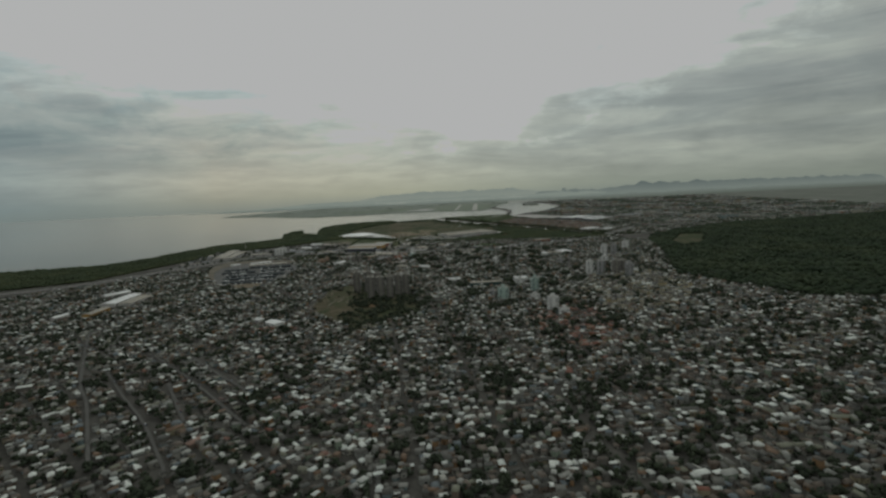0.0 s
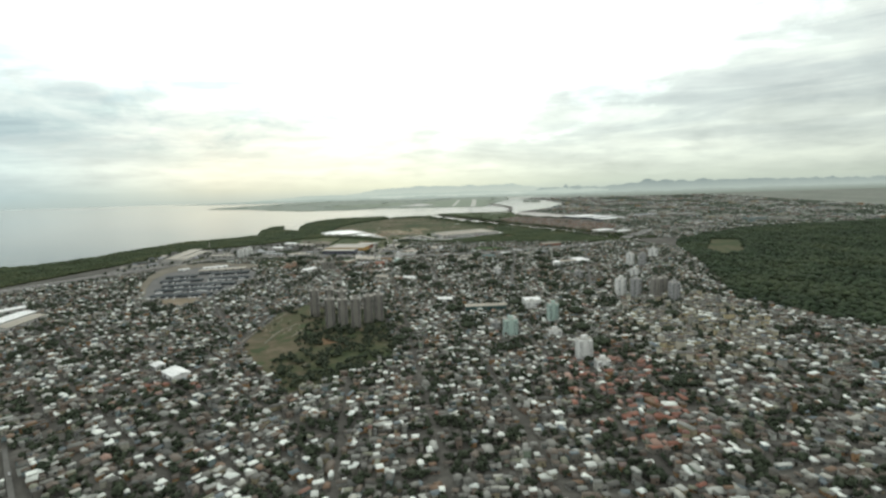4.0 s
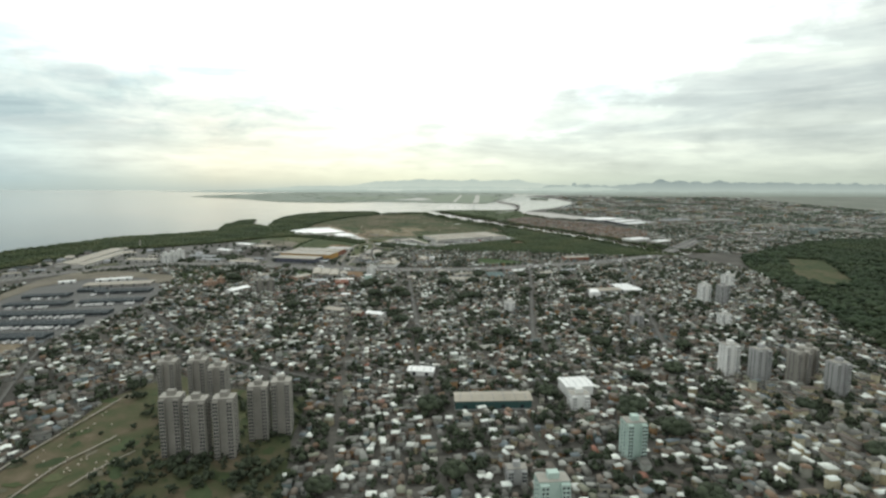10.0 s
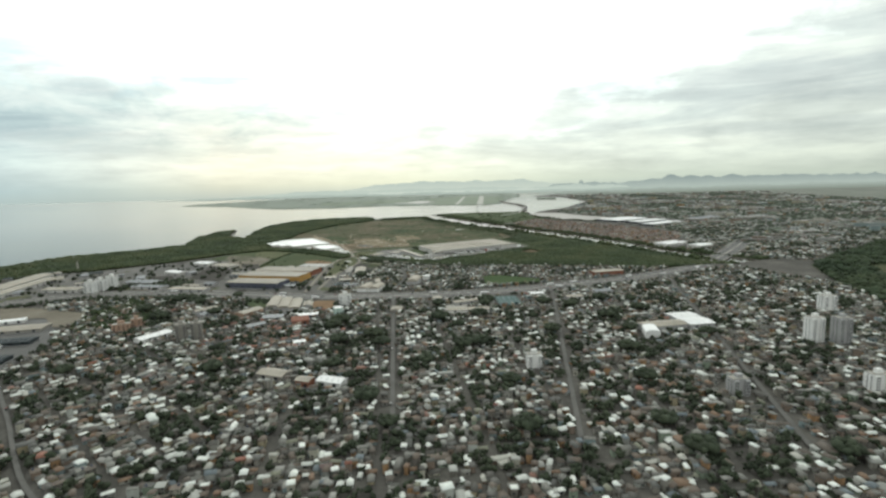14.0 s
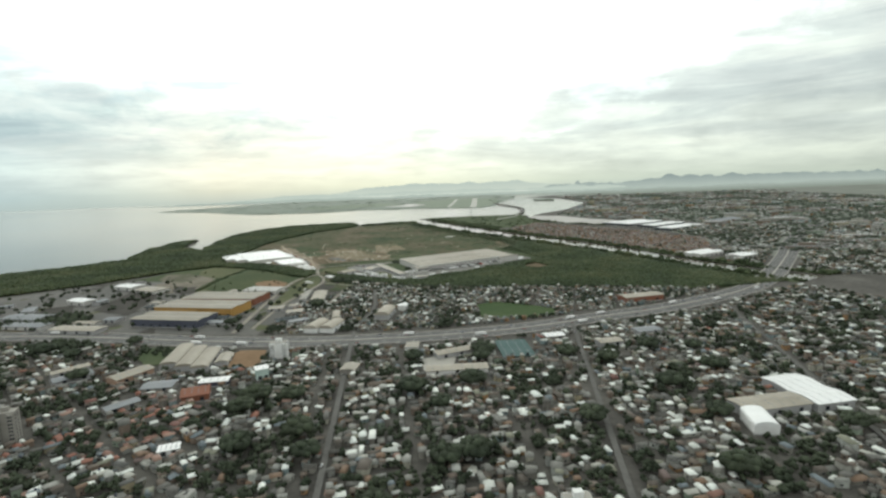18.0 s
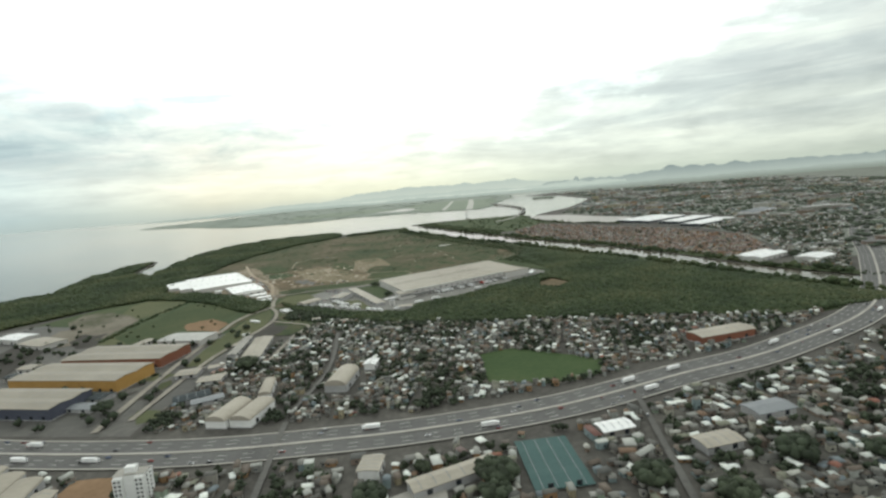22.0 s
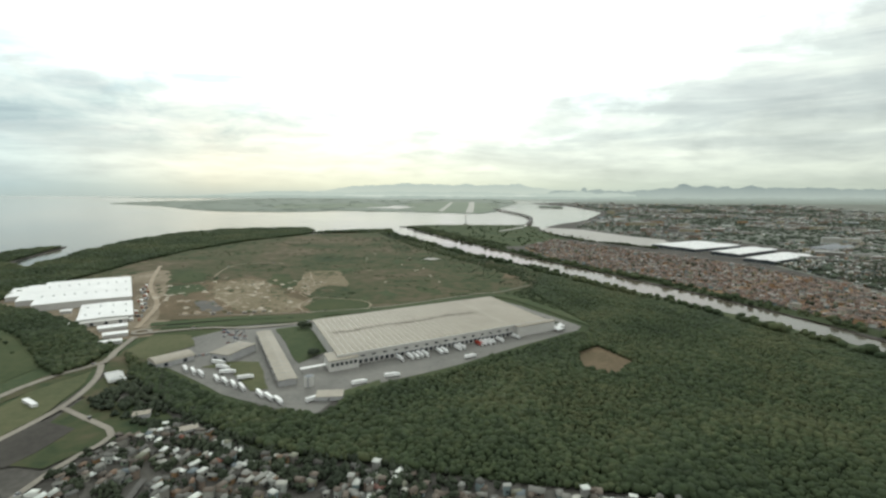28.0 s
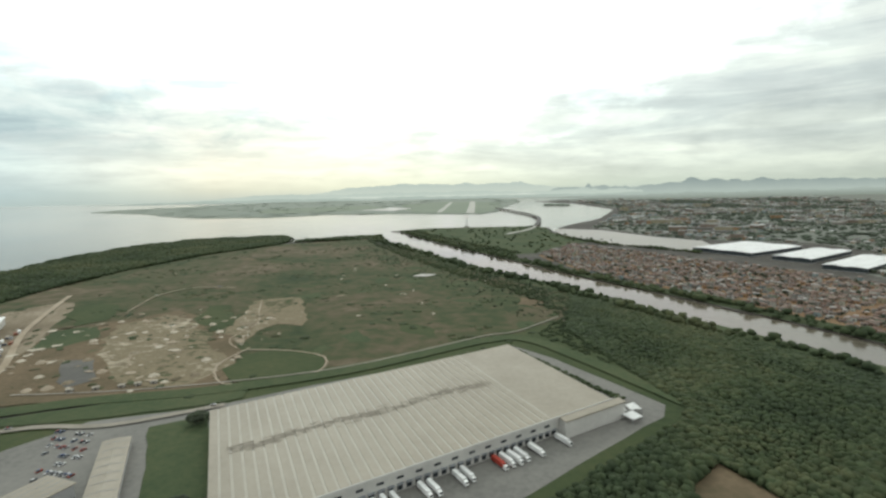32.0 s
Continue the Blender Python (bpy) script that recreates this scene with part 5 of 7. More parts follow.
def hall(name, cx, cy, ang, L, W, h, rise, wall, roof, label, category="warehouse", bays=1, vents=0, doors=0, arched=False, ribs=0, group="", skylights=0):
    """A long hall: four walls, one or more roof bays with ribs, doors, vents."""
    t = thing(name, pose(cx, cy, 0, 0, 0, ang), label, category, group)
    clear(cx, cy, ang, L, W)
    part("wall", Geo().box(-L / 2, -W / 2, 0, L / 2, W / 2, h), wall, t)
    part("plinth", Geo().box(-L / 2 - 0.12, -W / 2 - 0.12, 0, L / 2 + 0.12, W / 2 + 0.12, 0.45), M["render_grey"], t)
    bw = W / bays
    for b in range(bays):
        y0 = -W / 2 + b * bw
        g = Geo()
        if arched:
            g.arch(-L / 2 - 0.4, y0 - 0.1, L / 2 + 0.4, y0 + bw + 0.1, h, rise)
        else:
            g.gable(-L / 2 - 0.5, y0 - (0.5 if b == 0 else 0), L / 2 + 0.5, y0 + bw + (0.5 if b == bays - 1 else 0), h + 0.1, h + rise)
        r = part("roof", g, roof, t)
        if ribs:
            rib = Geo()
            for i in range(ribs):
                x = -L / 2 + (i + 0.5) * L / ribs
                if arched:
                    continue
                ym = y0 + bw / 2
                rib.poly([(x - 0.12, y0, h + 0.22), (x + 0.12, y0, h + 0.22), (x + 0.12, ym, h + rise + 0.12), (x - 0.12, ym, h + rise + 0.12)])
                rib.poly([(x - 0.12, ym, h + rise + 0.12), (x + 0.12, ym, h + rise + 0.12), (x + 0.12, y0 + bw, h + 0.22), (x - 0.12, y0 + bw, h + 0.22)])
            if rib.v:
                tagged(part("roof_ribs", rib, M["metal_grey"], r, "raised seam ribs of the sheet roof"), kind="stuff")
    for i in range(vents):
        x = -L / 2 + (i + 0.5) * L / vents
        for yy in ((-W / 4, W / 4) if vents > 6 else (0,)):
            part("roof_vent", Geo().box(x - 0.7, yy - 0.7, h + rise * 0.3, x + 0.7, yy + 0.7, h + rise + 0.7), M["metal_grey"], t, "small grey roof vent")
    for i in range(skylights):
        x = -L / 2 + (i + 0.5) * L / skylights
        part("skylight", Geo().poly([(x - 0.5, -W / 2 + 0.4, h + 0.35), (x + 0.5, -W / 2 + 0.4, h + 0.35), (x + 0.5, -W / 2 + bw / 2, h + rise + 0.2), (x - 0.5, -W / 2 + bw / 2, h + rise + 0.2)]),
             M["metal_white"], t, "pale translucent roof light")
    for i in range(doors):
        x = -L / 2 + (i + 0.5) * L / doors
        part("loading_door", Geo().box(x - 0.9, -W / 2 - 0.1, 0.5, x + 0.9, -W / 2 + 0.05, 2.3), M["glass_dark"], t, "dark loading door")
    return t


def skew(t, k):
    """Slants a building's ends by k metres for each metre across."""
    for ob in t.children_recursive:
        if ob.data:
            ob.data.transform(Matrix(((1, k, 0, 0), (0, 1, 0, 0), (0, 0, 1, 0), (0, 0, 0, 1))))
    return t


GREAT = pose(38, 1064.5, 0, 0, 0, 31)
GL, GW, GH = 136, 72, 6.0


def great_warehouse():
    t = thing("great_warehouse", GREAT, "huge low warehouse with tan ribbed roof beside a truck yard", "warehouse")
    clear(38, 1064.5, 31, GL, GW)
    part("wall", Geo().box(-GL / 2, -GW / 2, 0, GL / 2, GW / 2, GH), M["wall_pale"], t, "pale grey cladding wall")
    part("end_block", Geo().box(GL / 2 - 26, -GW / 2 - 4, 0, GL / 2 + 3, -GW / 2 + 0.5, GH), M["wall_pale"], t, "pale block at the end of the front")
    part("end_roof", Geo().box(GL / 2 - 26.3, -GW / 2 - 4.3, GH, GL / 2 + 3.3, -GW / 2 - 0.42, GH + 0.5, bottom=True), M["metal_tan"], t, "tan roof of the end block")
    part("office_block", Geo().box(-GL / 2 - 5, -GW / 2 - 3.5, 0, -GL / 2 + 10, -GW / 2 + 9, GH - 0.7), M["wall_pale"], t, "pale office block at the corner")
    part("office_roof", Geo().box(-GL / 2 - 5.3, -GW / 2 - 3.8, GH - 0.7, -GL / 2 + 10, -GW / 2 + 9.3, GH - 0.35, bottom=True), M["metal_tan"], t, "flat tan roof of the office block")
    for k in range(6):
        part("office_window", Geo().box(-GL / 2 - 4 + 2.3 * k, -GW / 2 - 3.62, 2.6, -GL / 2 - 2.5 + 2.3 * k, -GW / 2 - 3.4, 4.2), M["glass_dark"], t, "dark office window")
    part("covered_way", Geo().box(-GL / 2 - 18, -GW / 2 + 1, 2.4, -GL / 2 - 5.2, -GW / 2 + 3, 2.7, bottom=True), M["metal_white"], t, "white roof of a covered walk")
    for k in range(4):
        part("post", Geo().tube((-GL / 2 - 17 + 3.6 * k, -GW / 2 + 2, 0), (-GL / 2 - 17 + 3.6 * k, -GW / 2 + 2, 2.4), 0.12, 0.12), M["metal_grey"], t)
    n = 42
    for i in range(n):                            # roof in separate bays
        x0, x1 = -GL / 2 + GL * i / n, -GL / 2 + GL * (i + 1) / n
        g = Geo().box(x0, -GW / 2 - 0.4, GH, x1 - 0.75 * (i < 33), GW / 2 + 0.4, GH + (0.62 if i < 33 else 0.5))
        part("roof_panel", g, M["metal_tan"], t)
    part("roof_gutter", Geo().box(-GL / 2, -GW / 2 - 0.3, GH - 0.02, GL / 2, GW / 2 + 0.3, GH + 0.46), M["roof_strip"], t, "pale translucent strips between the roof bays")
    band = Geo()
    for i in range(300):
        x = RNG.uniform(-GL / 2 + 6, GL / 2 - 34)
        yb = 2 + 0.7 * math.sin(x * 0.15) + RNG.normal(0, 1.5)
        w = RNG.uniform(0.5, 2.2)
        z = GH + 0.625 + 0.0002 * i
        band.poly([(x - w, yb - 0.28, z), (x + w, yb - 0.28, z), (x + w, yb + 0.28, z), (x - w, yb + 0.28, z)])
    part("roof_stain", band, M["roof_stain"], t, "dark weathered band along the roof ridge")
    for i in range(34):
        x = -GL / 2 + 11 + i * 2.9
        if x > GL / 2 - 28:
            break
        d = part("dock_door", Geo().box(x, -GW / 2 - 0.12, 0.6, x + 1.7, -GW / 2 + 0.1, 2.4), M["glass_dark"], t, "dark loading dock door")
        part("dock_canopy", Geo().box(x - 0.2, -GW / 2 - 1.0, 2.5, x + 1.9, -GW / 2, 2.65, bottom=True), M["metal_grey"], d, "small grey canopy")
    for i in range(16):
        x = -GL / 2 + 12 + i * 6.1
        if x > GL / 2 - 28:
            break
        part("high_window", Geo().box(x, -GW / 2 - 0.06, 3.9, x + 2.2, -GW / 2 + 0.1, 4.7), M["glass_dark"], t, "dark strip window")
    part("parapet", Geo().box(-GL / 2 - 0.5, -GW / 2 - 0.55, GH - 0.5, GL / 2 + 0.5, -GW / 2 - 0.25, GH + 0.8), M["wall_pale"], t, "pale eaves fascia")
    return skew(t, 0.13)


great_warehouse()
for cx, cy, L, W, h, label, rows, per_row in ((-240.8, 1161.5, 98, 60, 4.9, "large white-roofed hall beside a dirt site", (-22, 20), 9), (-185, 1099, 48, 30, 3.4, "smaller white-roofed hall beside a dirt site", (-12, 12), 4)):
    t = hall("white_hall", cx, cy, -58.5, L, W, h, 0.5, M["wall_pale"], M["metal_white"], label, doors=int(L / 6))
    for l in rows:
        for k in range(per_row):
            p = -W / 2 + (k + 0.5) * W / per_row
            z = h + 0.1 + 0.4 * (1 - abs(p) / (W / 2))
            part("roof_vent", Geo().box(l - 0.7, p - 0.5, z - 0.3, l + 0.7, p + 0.5, z + 0.45), M["metal_grey"], t, "small grey roof vent")
hall("white_hall", -173.5, 1073.5, 32, 31, 7, 2.6, 0.4, M["wall_pale"], M["wall_pale"], "low grey-white lean-to beside a white hall", doors=4)
hall("white_hall", -276.7, 1151, -58.5, 67, 12, 4.0, 0.4, M["wall_pale"], M["metal_white"], "narrow white-roofed wing beside a large hall", doors=8)
hall("white_hall", -289.6, 1155, -58.5, 40, 13, 3.4, 0.4, M["wall_pale"], M["metal_white"], "short white-roofed wing at a stepped hall end", doors=5)
for cx, cy, L, W in ((-158, 1063, 15, 7), (-147, 1048, 12, 6), (-140, 1033, 10, 4), (-215, 1102, 6, 5)):
    hall("site_shed", cx, cy, 32, L, W, 2.2, 0.6, M["wall_pale"], M["metal_white"], "small white site shed", "shed", group="white sheds at the site")
# factory halls beside the highway
hall("factory_hall", -186, 806, -12, 58, 24, 6.0, 0.9, M["wall_blue"], M["metal_tan"], "factory hall with slate blue walls and a tan roof", bays=2, ribs=20, doors=8)
hall("factory_hall", -180, 840, -12, 72, 27, 7.0, 0.9, M["wall_yellow"], M["metal_tan"], "factory hall with ochre yellow walls and a cream roof", bays=2, ribs=24, doors=10)
hall("factory_hall", -176, 876, -10, 70, 28, 6.2, 0.9, M["wall_orange"], M["metal_tan"], "factory hall with rust red walls and a cream roof", bays=2, ribs=24, doors=10)
hall("factory_hall", -153, 909, -12, 34, 19, 4.5, 0.7, M["wall_pale"], M["wall_pale"], "factory hall with pale walls and a pale roof", ribs=14, doors=5)
HALLS = [
    (-129, 716, 101, 35, 9.5, 3.0, 1.5, "render_grey", "metal_tan", True, "vaulted tan shed beside the highway"),
    (-118.5, 712, 101, 33, 9.5, 3.0, 1.5, "render_grey", "metal_tan", True, "vaulted tan shed beside the highway"),
    (-140, 721, 101, 36, 9.5, 3.0, 1.5, "render_grey", "metal_tan", True, "vaulted tan shed beside the highway"),
    (-108, 712, 101, 16, 7, 2.8, 1.2, "render_grey", "metal_tan", False, "small tan-roofed shed"),
    (-69, 775, 78, 20, 10, 3.5, 2.4, "render_white", "metal_cream", True, "vaulted white shed"),
    (-58, 774, 78, 20, 10, 3.5, 2.2, "render_white", "metal_cream", True, "vaulted white shed"),
    (-24, 806, 82, 22, 11, 3.6, 2.8, "render_grey", "metal_cream", True, "vaulted cream hall among trees"),
    (-61, 802, 100, 20, 6, 3.0, 1.6, "render_white", "metal_cream", True, "small vaulted shed"),
    (-12, 826, 80, 8, 6, 3.5, 0.8, "render_white", "metal_white", False, "bright white cube shed"),
    (-92, 876, 98, 44, 11, 2.6, 1.0, "render_grey", "metal_cream", False, "long cream shed beside a yard"),
    (-106, 883, 96, 40, 5, 2.4, 0.8, "render_grey", "concrete", False, "long pale shed"),
    (-465, 820, 100, 140, 20, 4.2, 1.6, "wall_pale", "metal_cream", False, "very long cream-roofed shed near the mangrove"),
    (-440, 803, 98, 116, 14, 4.2, 1.4, "wall_pale", "metal_cream", False, "long pale shed near the mangrove"),
    (-312, 955, -22, 26, 16, 4.0, 1.0, "wall_pale", "metal_white", False, "pale storage hall"),
    (-316, 888, -25, 24, 12, 4.0, 1.0, "wall_pale", "metal_white", False, "pale storage hall"),
    (-276, 934, -25, 30, 18, 3.4, 0.8, "wall_pale", "metal_cream", False, "narrow grey storage shed"),
    (-156, 812, -12, 20, 9, 2.4, 0.8, "render_grey", "metal_dark", False, "dark-roofed low workshop by the blue hall"),
    (-152, 799, -12, 16, 7, 2.2, 0.8, "render_grey", "metal_grey", False, "grey-roofed low workshop by the highway"),
    (-98, 800, 28, 16, 9, 2.4, 0.8, "render_grey", "metal_dark", False, "dark-roofed shed behind the highway"),
    (-88, 795, 28, 14, 6, 2.2, 0.6, "render_grey", "metal_grey", False, "grey-roofed shed behind the highway"),
    (-99, 824, 5, 12, 8, 2.2, 0.6, "render_grey", "metal_cream", False, "small pale-roofed shed behind the highway"),
    (-118, 838, 5, 12, 10, 2.2, 0.6, "render_grey", "metal_tan", False, "tan-roofed shed beside the road"),
    (-193, 628, 62, 22, 9, 2.8, 1.0, "render_white", "metal_white", False, "pale shed roof beside two towers"),
    (-125, 674, 8, 15, 10, 2.4, 0.8, "render_beige", "metal_grey", False, "grey shed rows among houses"),
    (-85, 608, 20, 7, 5, 2.6, 0.5, "render_white", "metal_white", False, "white-roofed house among trees"),
    (28, 684, 3, 32, 8, 2.6, 0.8, "render_white", "metal_cream", False, "long white school wing"),
    (-320, 830, -12, 36, 16, 3.6, 1.0, "render_grey", "metal_grey", False, "grey-roofed workshop"),
    (-385, 800, -5, 40, 14, 3.6, 1.0, "wall_pale", "metal_cream", False, "cream workshop by the highway"),
    (-250, 790, -11, 40, 12, 3.0, 0.8, "render_grey", "metal_cream", False, "low cream workshop"),
    (-300, 806, -11, 36, 12, 3.0, 0.8, "wall_pale", "metal_grey", False, "low grey workshop"),
    (-403, 379, 93, 58, 16, 4.0, 1.4, "wall_pale", "metal_white", False, "long pale hall in the western quarter"),
    (-382, 371, 93, 46, 14, 4.0, 1.4, "wall_pale", "metal_cream", False, "long cream hall in the western quarter"),
    (-434, 418, 60, 30, 10, 4.0, 1.4, "wall_pale", "metal_white", False, "white hall in the western quarter"),
    (-391, 317, 93, 34, 9, 3.6, 1.2, "wall_yellow", "metal_cream", False, "ochre hall in the western quarter"),
    (-418, 300, 85, 18, 5, 3.6, 1.2, "wall_pale", "metal_white", False, "white hall in the western quarter"),
    (-172, 234, -40, 16, 10, 3.4, 1.2, "render_white", "metal_white", False, "bright white-roofed hall among small houses"),
    (-192, 250, -40, 8, 6, 3.0, 0.8, "render_white", "metal_white", False, "small white-roofed shed"),
    (30, 381, 3, 36, 10, 4.5, 1.0, "teal", "metal_cream", False, "long pale hall with teal eaves"),
    (74, 398, 8, 14, 12, 5.0, 0.8, "render_white", "metal_white", False, "white hall among houses"),
    (-6, 420, -8, 14, 7, 3.0, 0.9, "render_white", "metal_white", False, "white-roofed house hall"),
    (158, 628, 10, 30, 12, 3.6, 1.0, "render_grey", "metal_cream", False, "cream market hall"),
    (182, 640, 10, 18, 30, 3.6, 1.0, "render_grey", "metal_white", False, "white market hall"),
    (145, 613, 80, 14, 9, 4.0, 1.8, "render_white", "metal_white", True, "vaulted white hall"),
    (30, 712, 24, 30, 7, 3.0, 1.0, "render_grey", "metal_cream", False, "long cream school roof"),
    (63, 718, 4, 18, 30, 0.6, 0.3, "teal", "teal", False, "teal sheet court cover"),
    (-82, 552, -20, 16, 9, 3.0, 1.4, "render_beige", "metal_cream", False, "pale hall among houses"),
    (-48, 540, -20, 14, 7, 3.0, 1.2, "render_white", "metal_white", False, "white-roofed hall among houses"),
    (-62, 540, -20, 8, 6, 3.6, 1.2, "wall_orange", "metal_cream", False, "orange rendered house of two storeys"),
    (180, 828, 14, 34, 12, 4.5, 1.0, "wall_orange", "metal_cream", False, "red-walled building beside the highway"),
    (340, 1050, 30, 46, 26, 4.0, 1.2, "wall_pale", "metal_white", False, "white-roofed hall beyond the canal"),
    (372, 1020, 30, 30, 20, 4.0, 1.2, "wall_pale", "metal_white", False, "white-roofed hall beyond the canal"),
    (418, 1501, 29, 104, 70, 4.5, 1.0, "metal_dark", "metal_white", False, "big white-roofed terminal beyond the channel"),
    (452, 1437, 33, 100, 36, 4.5, 1.0, "metal_dark", "metal_white", False, "big pale-roofed terminal"),
    (458, 1376, 34, 100, 34, 4.5, 1.0, "metal_dark", "metal_white", False, "long pale-roofed terminal"),
    (600, 1480, 34, 90, 30, 4.5, 2.0, "wall_pale", "metal_grey", False, "long grey-roofed terminal"),
    (-98, 677, 8, 14, 6, 2.8, 0.5, "wall_blue", "metal_white", False, "blue-walled workshop with a white roof"),
    (-100, 661, 20, 12, 12, 3.4, 2.2, "wall_orange", "wall_orange", False, "house with a steep orange tile roof"),
    (-76, 684, 30, 6, 6, 6.0, 0.4, "render_green", "metal_white", False, "pale blue-green block among houses"),
    (-150, 690, 62, 20, 10, 3.4, 1.2, "render_peach", "metal_tan", False, "tan-roofed shed with faded red walls"),
    (-130, 650, 50, 14, 6, 2.6, 1.0, "render_beige", "metal_grey", False, "grey shed among small houses"),
    (-182, 690, 50, 18, 8, 2.6, 1.0, "render_grey", "metal_grey", False, "grey workshop roof beside the highway"),
    (-192, 702, 50, 18, 6, 2.6, 1.0, "render_grey", "metal_cream", False, "cream workshop roof beside the highway"),
    (2, 720, 84, 9, 7, 4.0, 0.5, "render_white", "metal_cream", False, "white school block beside the highway"),
    (-30, 690, 84, 10, 8, 2.6, 0.8, "render_beige", "metal_cream", False, "cream flat roof among houses"),
    (120, 720, 12, 14, 8, 2.8, 0.8, "render_grey", "metal_cream", False, "pale workshop roof among houses"),
    (150, 740, 12, 16, 9, 2.8, 0.8, "render_grey", "metal_grey", False, "grey workshop roof among houses"),
    (90, 735, 12, 12, 7, 2.8, 0.8, "render_beige", "metal_white", False, "white workshop roof among houses"),
    (-91, 1004, 48, 18, 11, 2.6, 1.6, "render_grey", "metal_cream", True, "vaulted pale shed beside the truck yard"),
    (-64, 1015, -20, 11, 20, 4.0, 0.5, "render_grey", "metal_tan", False, "grey flat-roofed office beside the yard"),
    (-42, 1012, -64, 84, 7.5, 3.0, 0.5, "render_grey", "metal_tan", False, "long tan-roofed annex"),
]
for i, (cx, cy, ang, L, W, h, r, wall, roof, arched, label) in enumerate(HALLS):
    if len(label.split()) < 4:
        label += " with a ribbed roof"
    name = "terminal_hall" if "terminal" in label else "shed" if "shed" in label else "hall"
    hall(name, cx, cy, ang, L, W, h, r, M[wall], M[roof], label, name.replace("_", " "), bays=2 if W > 20 else 1, arched=arched, ribs=0 if arched else max(4, int(L / 5)), doors=max(2, int(L / 9)))
# the crowd of small workshops in the factory district
KEEP_CLEAR.append([(-287, 858), (-302, 938), (-271, 931), (-250, 895), (-239, 834)])
fx, fy = scatter(FACTORY, 19, 0.5)
keep = (fx > -215) | (fx < -420) | (RNG.random(len(fx)) < 0.4)
fx, fy = fx[keep], fy[keep]
for x, y in zip(fx, fy):
    test = (np.array([x]), np.array([y]))
    if near_line(*test, HIGHWAY, 24)[0] or any(inside(*test, k)[0] for k in KEEP_CLEAR) or any(near_line(*test, line, w / 2 + 7)[0] for line, w in STREETS):
        continue
    L, W = RNG.uniform(9, 22), RNG.uniform(6, 10)
    a = -11 if x > -330 else 30
    kind = int(RNG.integers(4))
    hall("workshop", x, y, a + RNG.choice([0, 90]), L, W, RNG.uniform(2.2, 3.6), RNG.uniform(0.5, 1.2), M[["render_grey", "wall_pale", "render_beige", "render_grey"][kind]],
         M[["metal_grey", "metal_cream", "metal_dark", "metal_tan"][kind]], ["grey-roofed", "cream-roofed", "dark-roofed", "tan-roofed"][kind] + " small workshop in the factory district", "workshop", ribs=5, doors=2, group="small workshops")
KEEP_CLEAR += [[(-376, 538), (-405, 609), (-423, 682), (-411, 728), (-356, 727), (-295, 704), (-276, 668), (-320, 640), (-338, 486)],
               [(-292, 438), (-308, 458), (-302, 466), (-266, 468), (-260, 450), (-268, 426)]]
# the long dark roofs of the depot, with buses parked in rows between them
DEPOT_ROWS = [(-292, 477, 5, 62), (-299, 509, 5, 72), (-301, 538, 7, 82), (-338, 568, 10, 48), (-283, 581, 12, 48), (-354, 599, 13, 36), (-298, 620, 12, 48), (-330, 624, 12, 22)]
for cx, cy, ang, L in DEPOT_ROWS:
    hall("depot_roof", cx, cy, ang, L, 12, 2.6, 0.7, M["metal_dark"], M["metal_dark"], "long dark slate roof of a bus depot", "depot roof", doors=int(L / 8), ribs=int(L / 4), group="rows of depot roofs")
hall("depot_office", -343, 676, 26, 32, 8, 2.4, 0.8, M["render_white"], M["metal_white"], "long white-roofed shed behind the depot", "shed", ribs=8, doors=4)
hall("depot_office", -382, 661, 30, 14, 6, 2.4, 0.8, M["render_white"], M["metal_white"], "small white-roofed shed behind the depot", "shed", ribs=4, doors=2)
hall("depot_office", -322, 652, 14, 60, 16, 2.6, 0.6, M["render_beige"], M["metal_tan"], "wide flat tan-roofed hall beside the depot", "hall", ribs=10, doors=6)


def tower(name, cx, cy, ang, w, d, h, wall, label, group="", floors=None, wings=True):
    """An apartment tower: core, two wings, floors of windows, roof tank."""
    t = thing(name, pose(cx, cy, 0, 0, 0, ang), label, "apartment tower", group)
    clear(cx, cy, ang, w, d, 2)
    part("wall", Geo().box(-w / 2, -d * 0.32, 0, w / 2, d * 0.32, h), wall, t)
    if wings:
        for s in (-1, 1):
            part("wing", Geo().box(s * w * 0.34 - w * 0.14, -d / 2, 0, s * w * 0.34 + w * 0.14, d / 2, h - 0.4), wall, t)
    part("roof", Geo().box(-w / 2 - 0.1, -d * 0.32 - 0.1, h, w / 2 + 0.1, d * 0.32 + 0.1, h + 0.25), M["concrete"], t, "flat concrete roof")
    part("water_tank", Geo().box(-w * 0.18, -d * 0.16, h + 0.2, w * 0.18, d * 0.16, h + 2.2), wall, t, "rooftop tank housing")
    n = floors or int(h / 1.5)
    g = Geo()
    for f in range(n):
        z = 0.5 + f * (h - 0.8) / n
        for s in (-1, 1):
            yy = s * (d / 2 if wings else d * 0.32)
            for k in (-0.40, -0.27, 0.27, 0.40) if wings else (-0.36, -0.12, 0.12, 0.36):
                g.box(k * w - 0.38, yy - 0.05, z, k * w + 0.38, yy + 0.05, z + 0.72)
            for yk in (-0.16, 0.16):
                g.box(s * (w / 2) - 0.05, yk * d - 0.34, z, s * (w / 2) + 0.05, yk * d + 0.34, z + 0.72)
    tagged(part("glazing", g, M["glass_dark"], t, "dark windows of every storey"), kind="stuff")
    return t


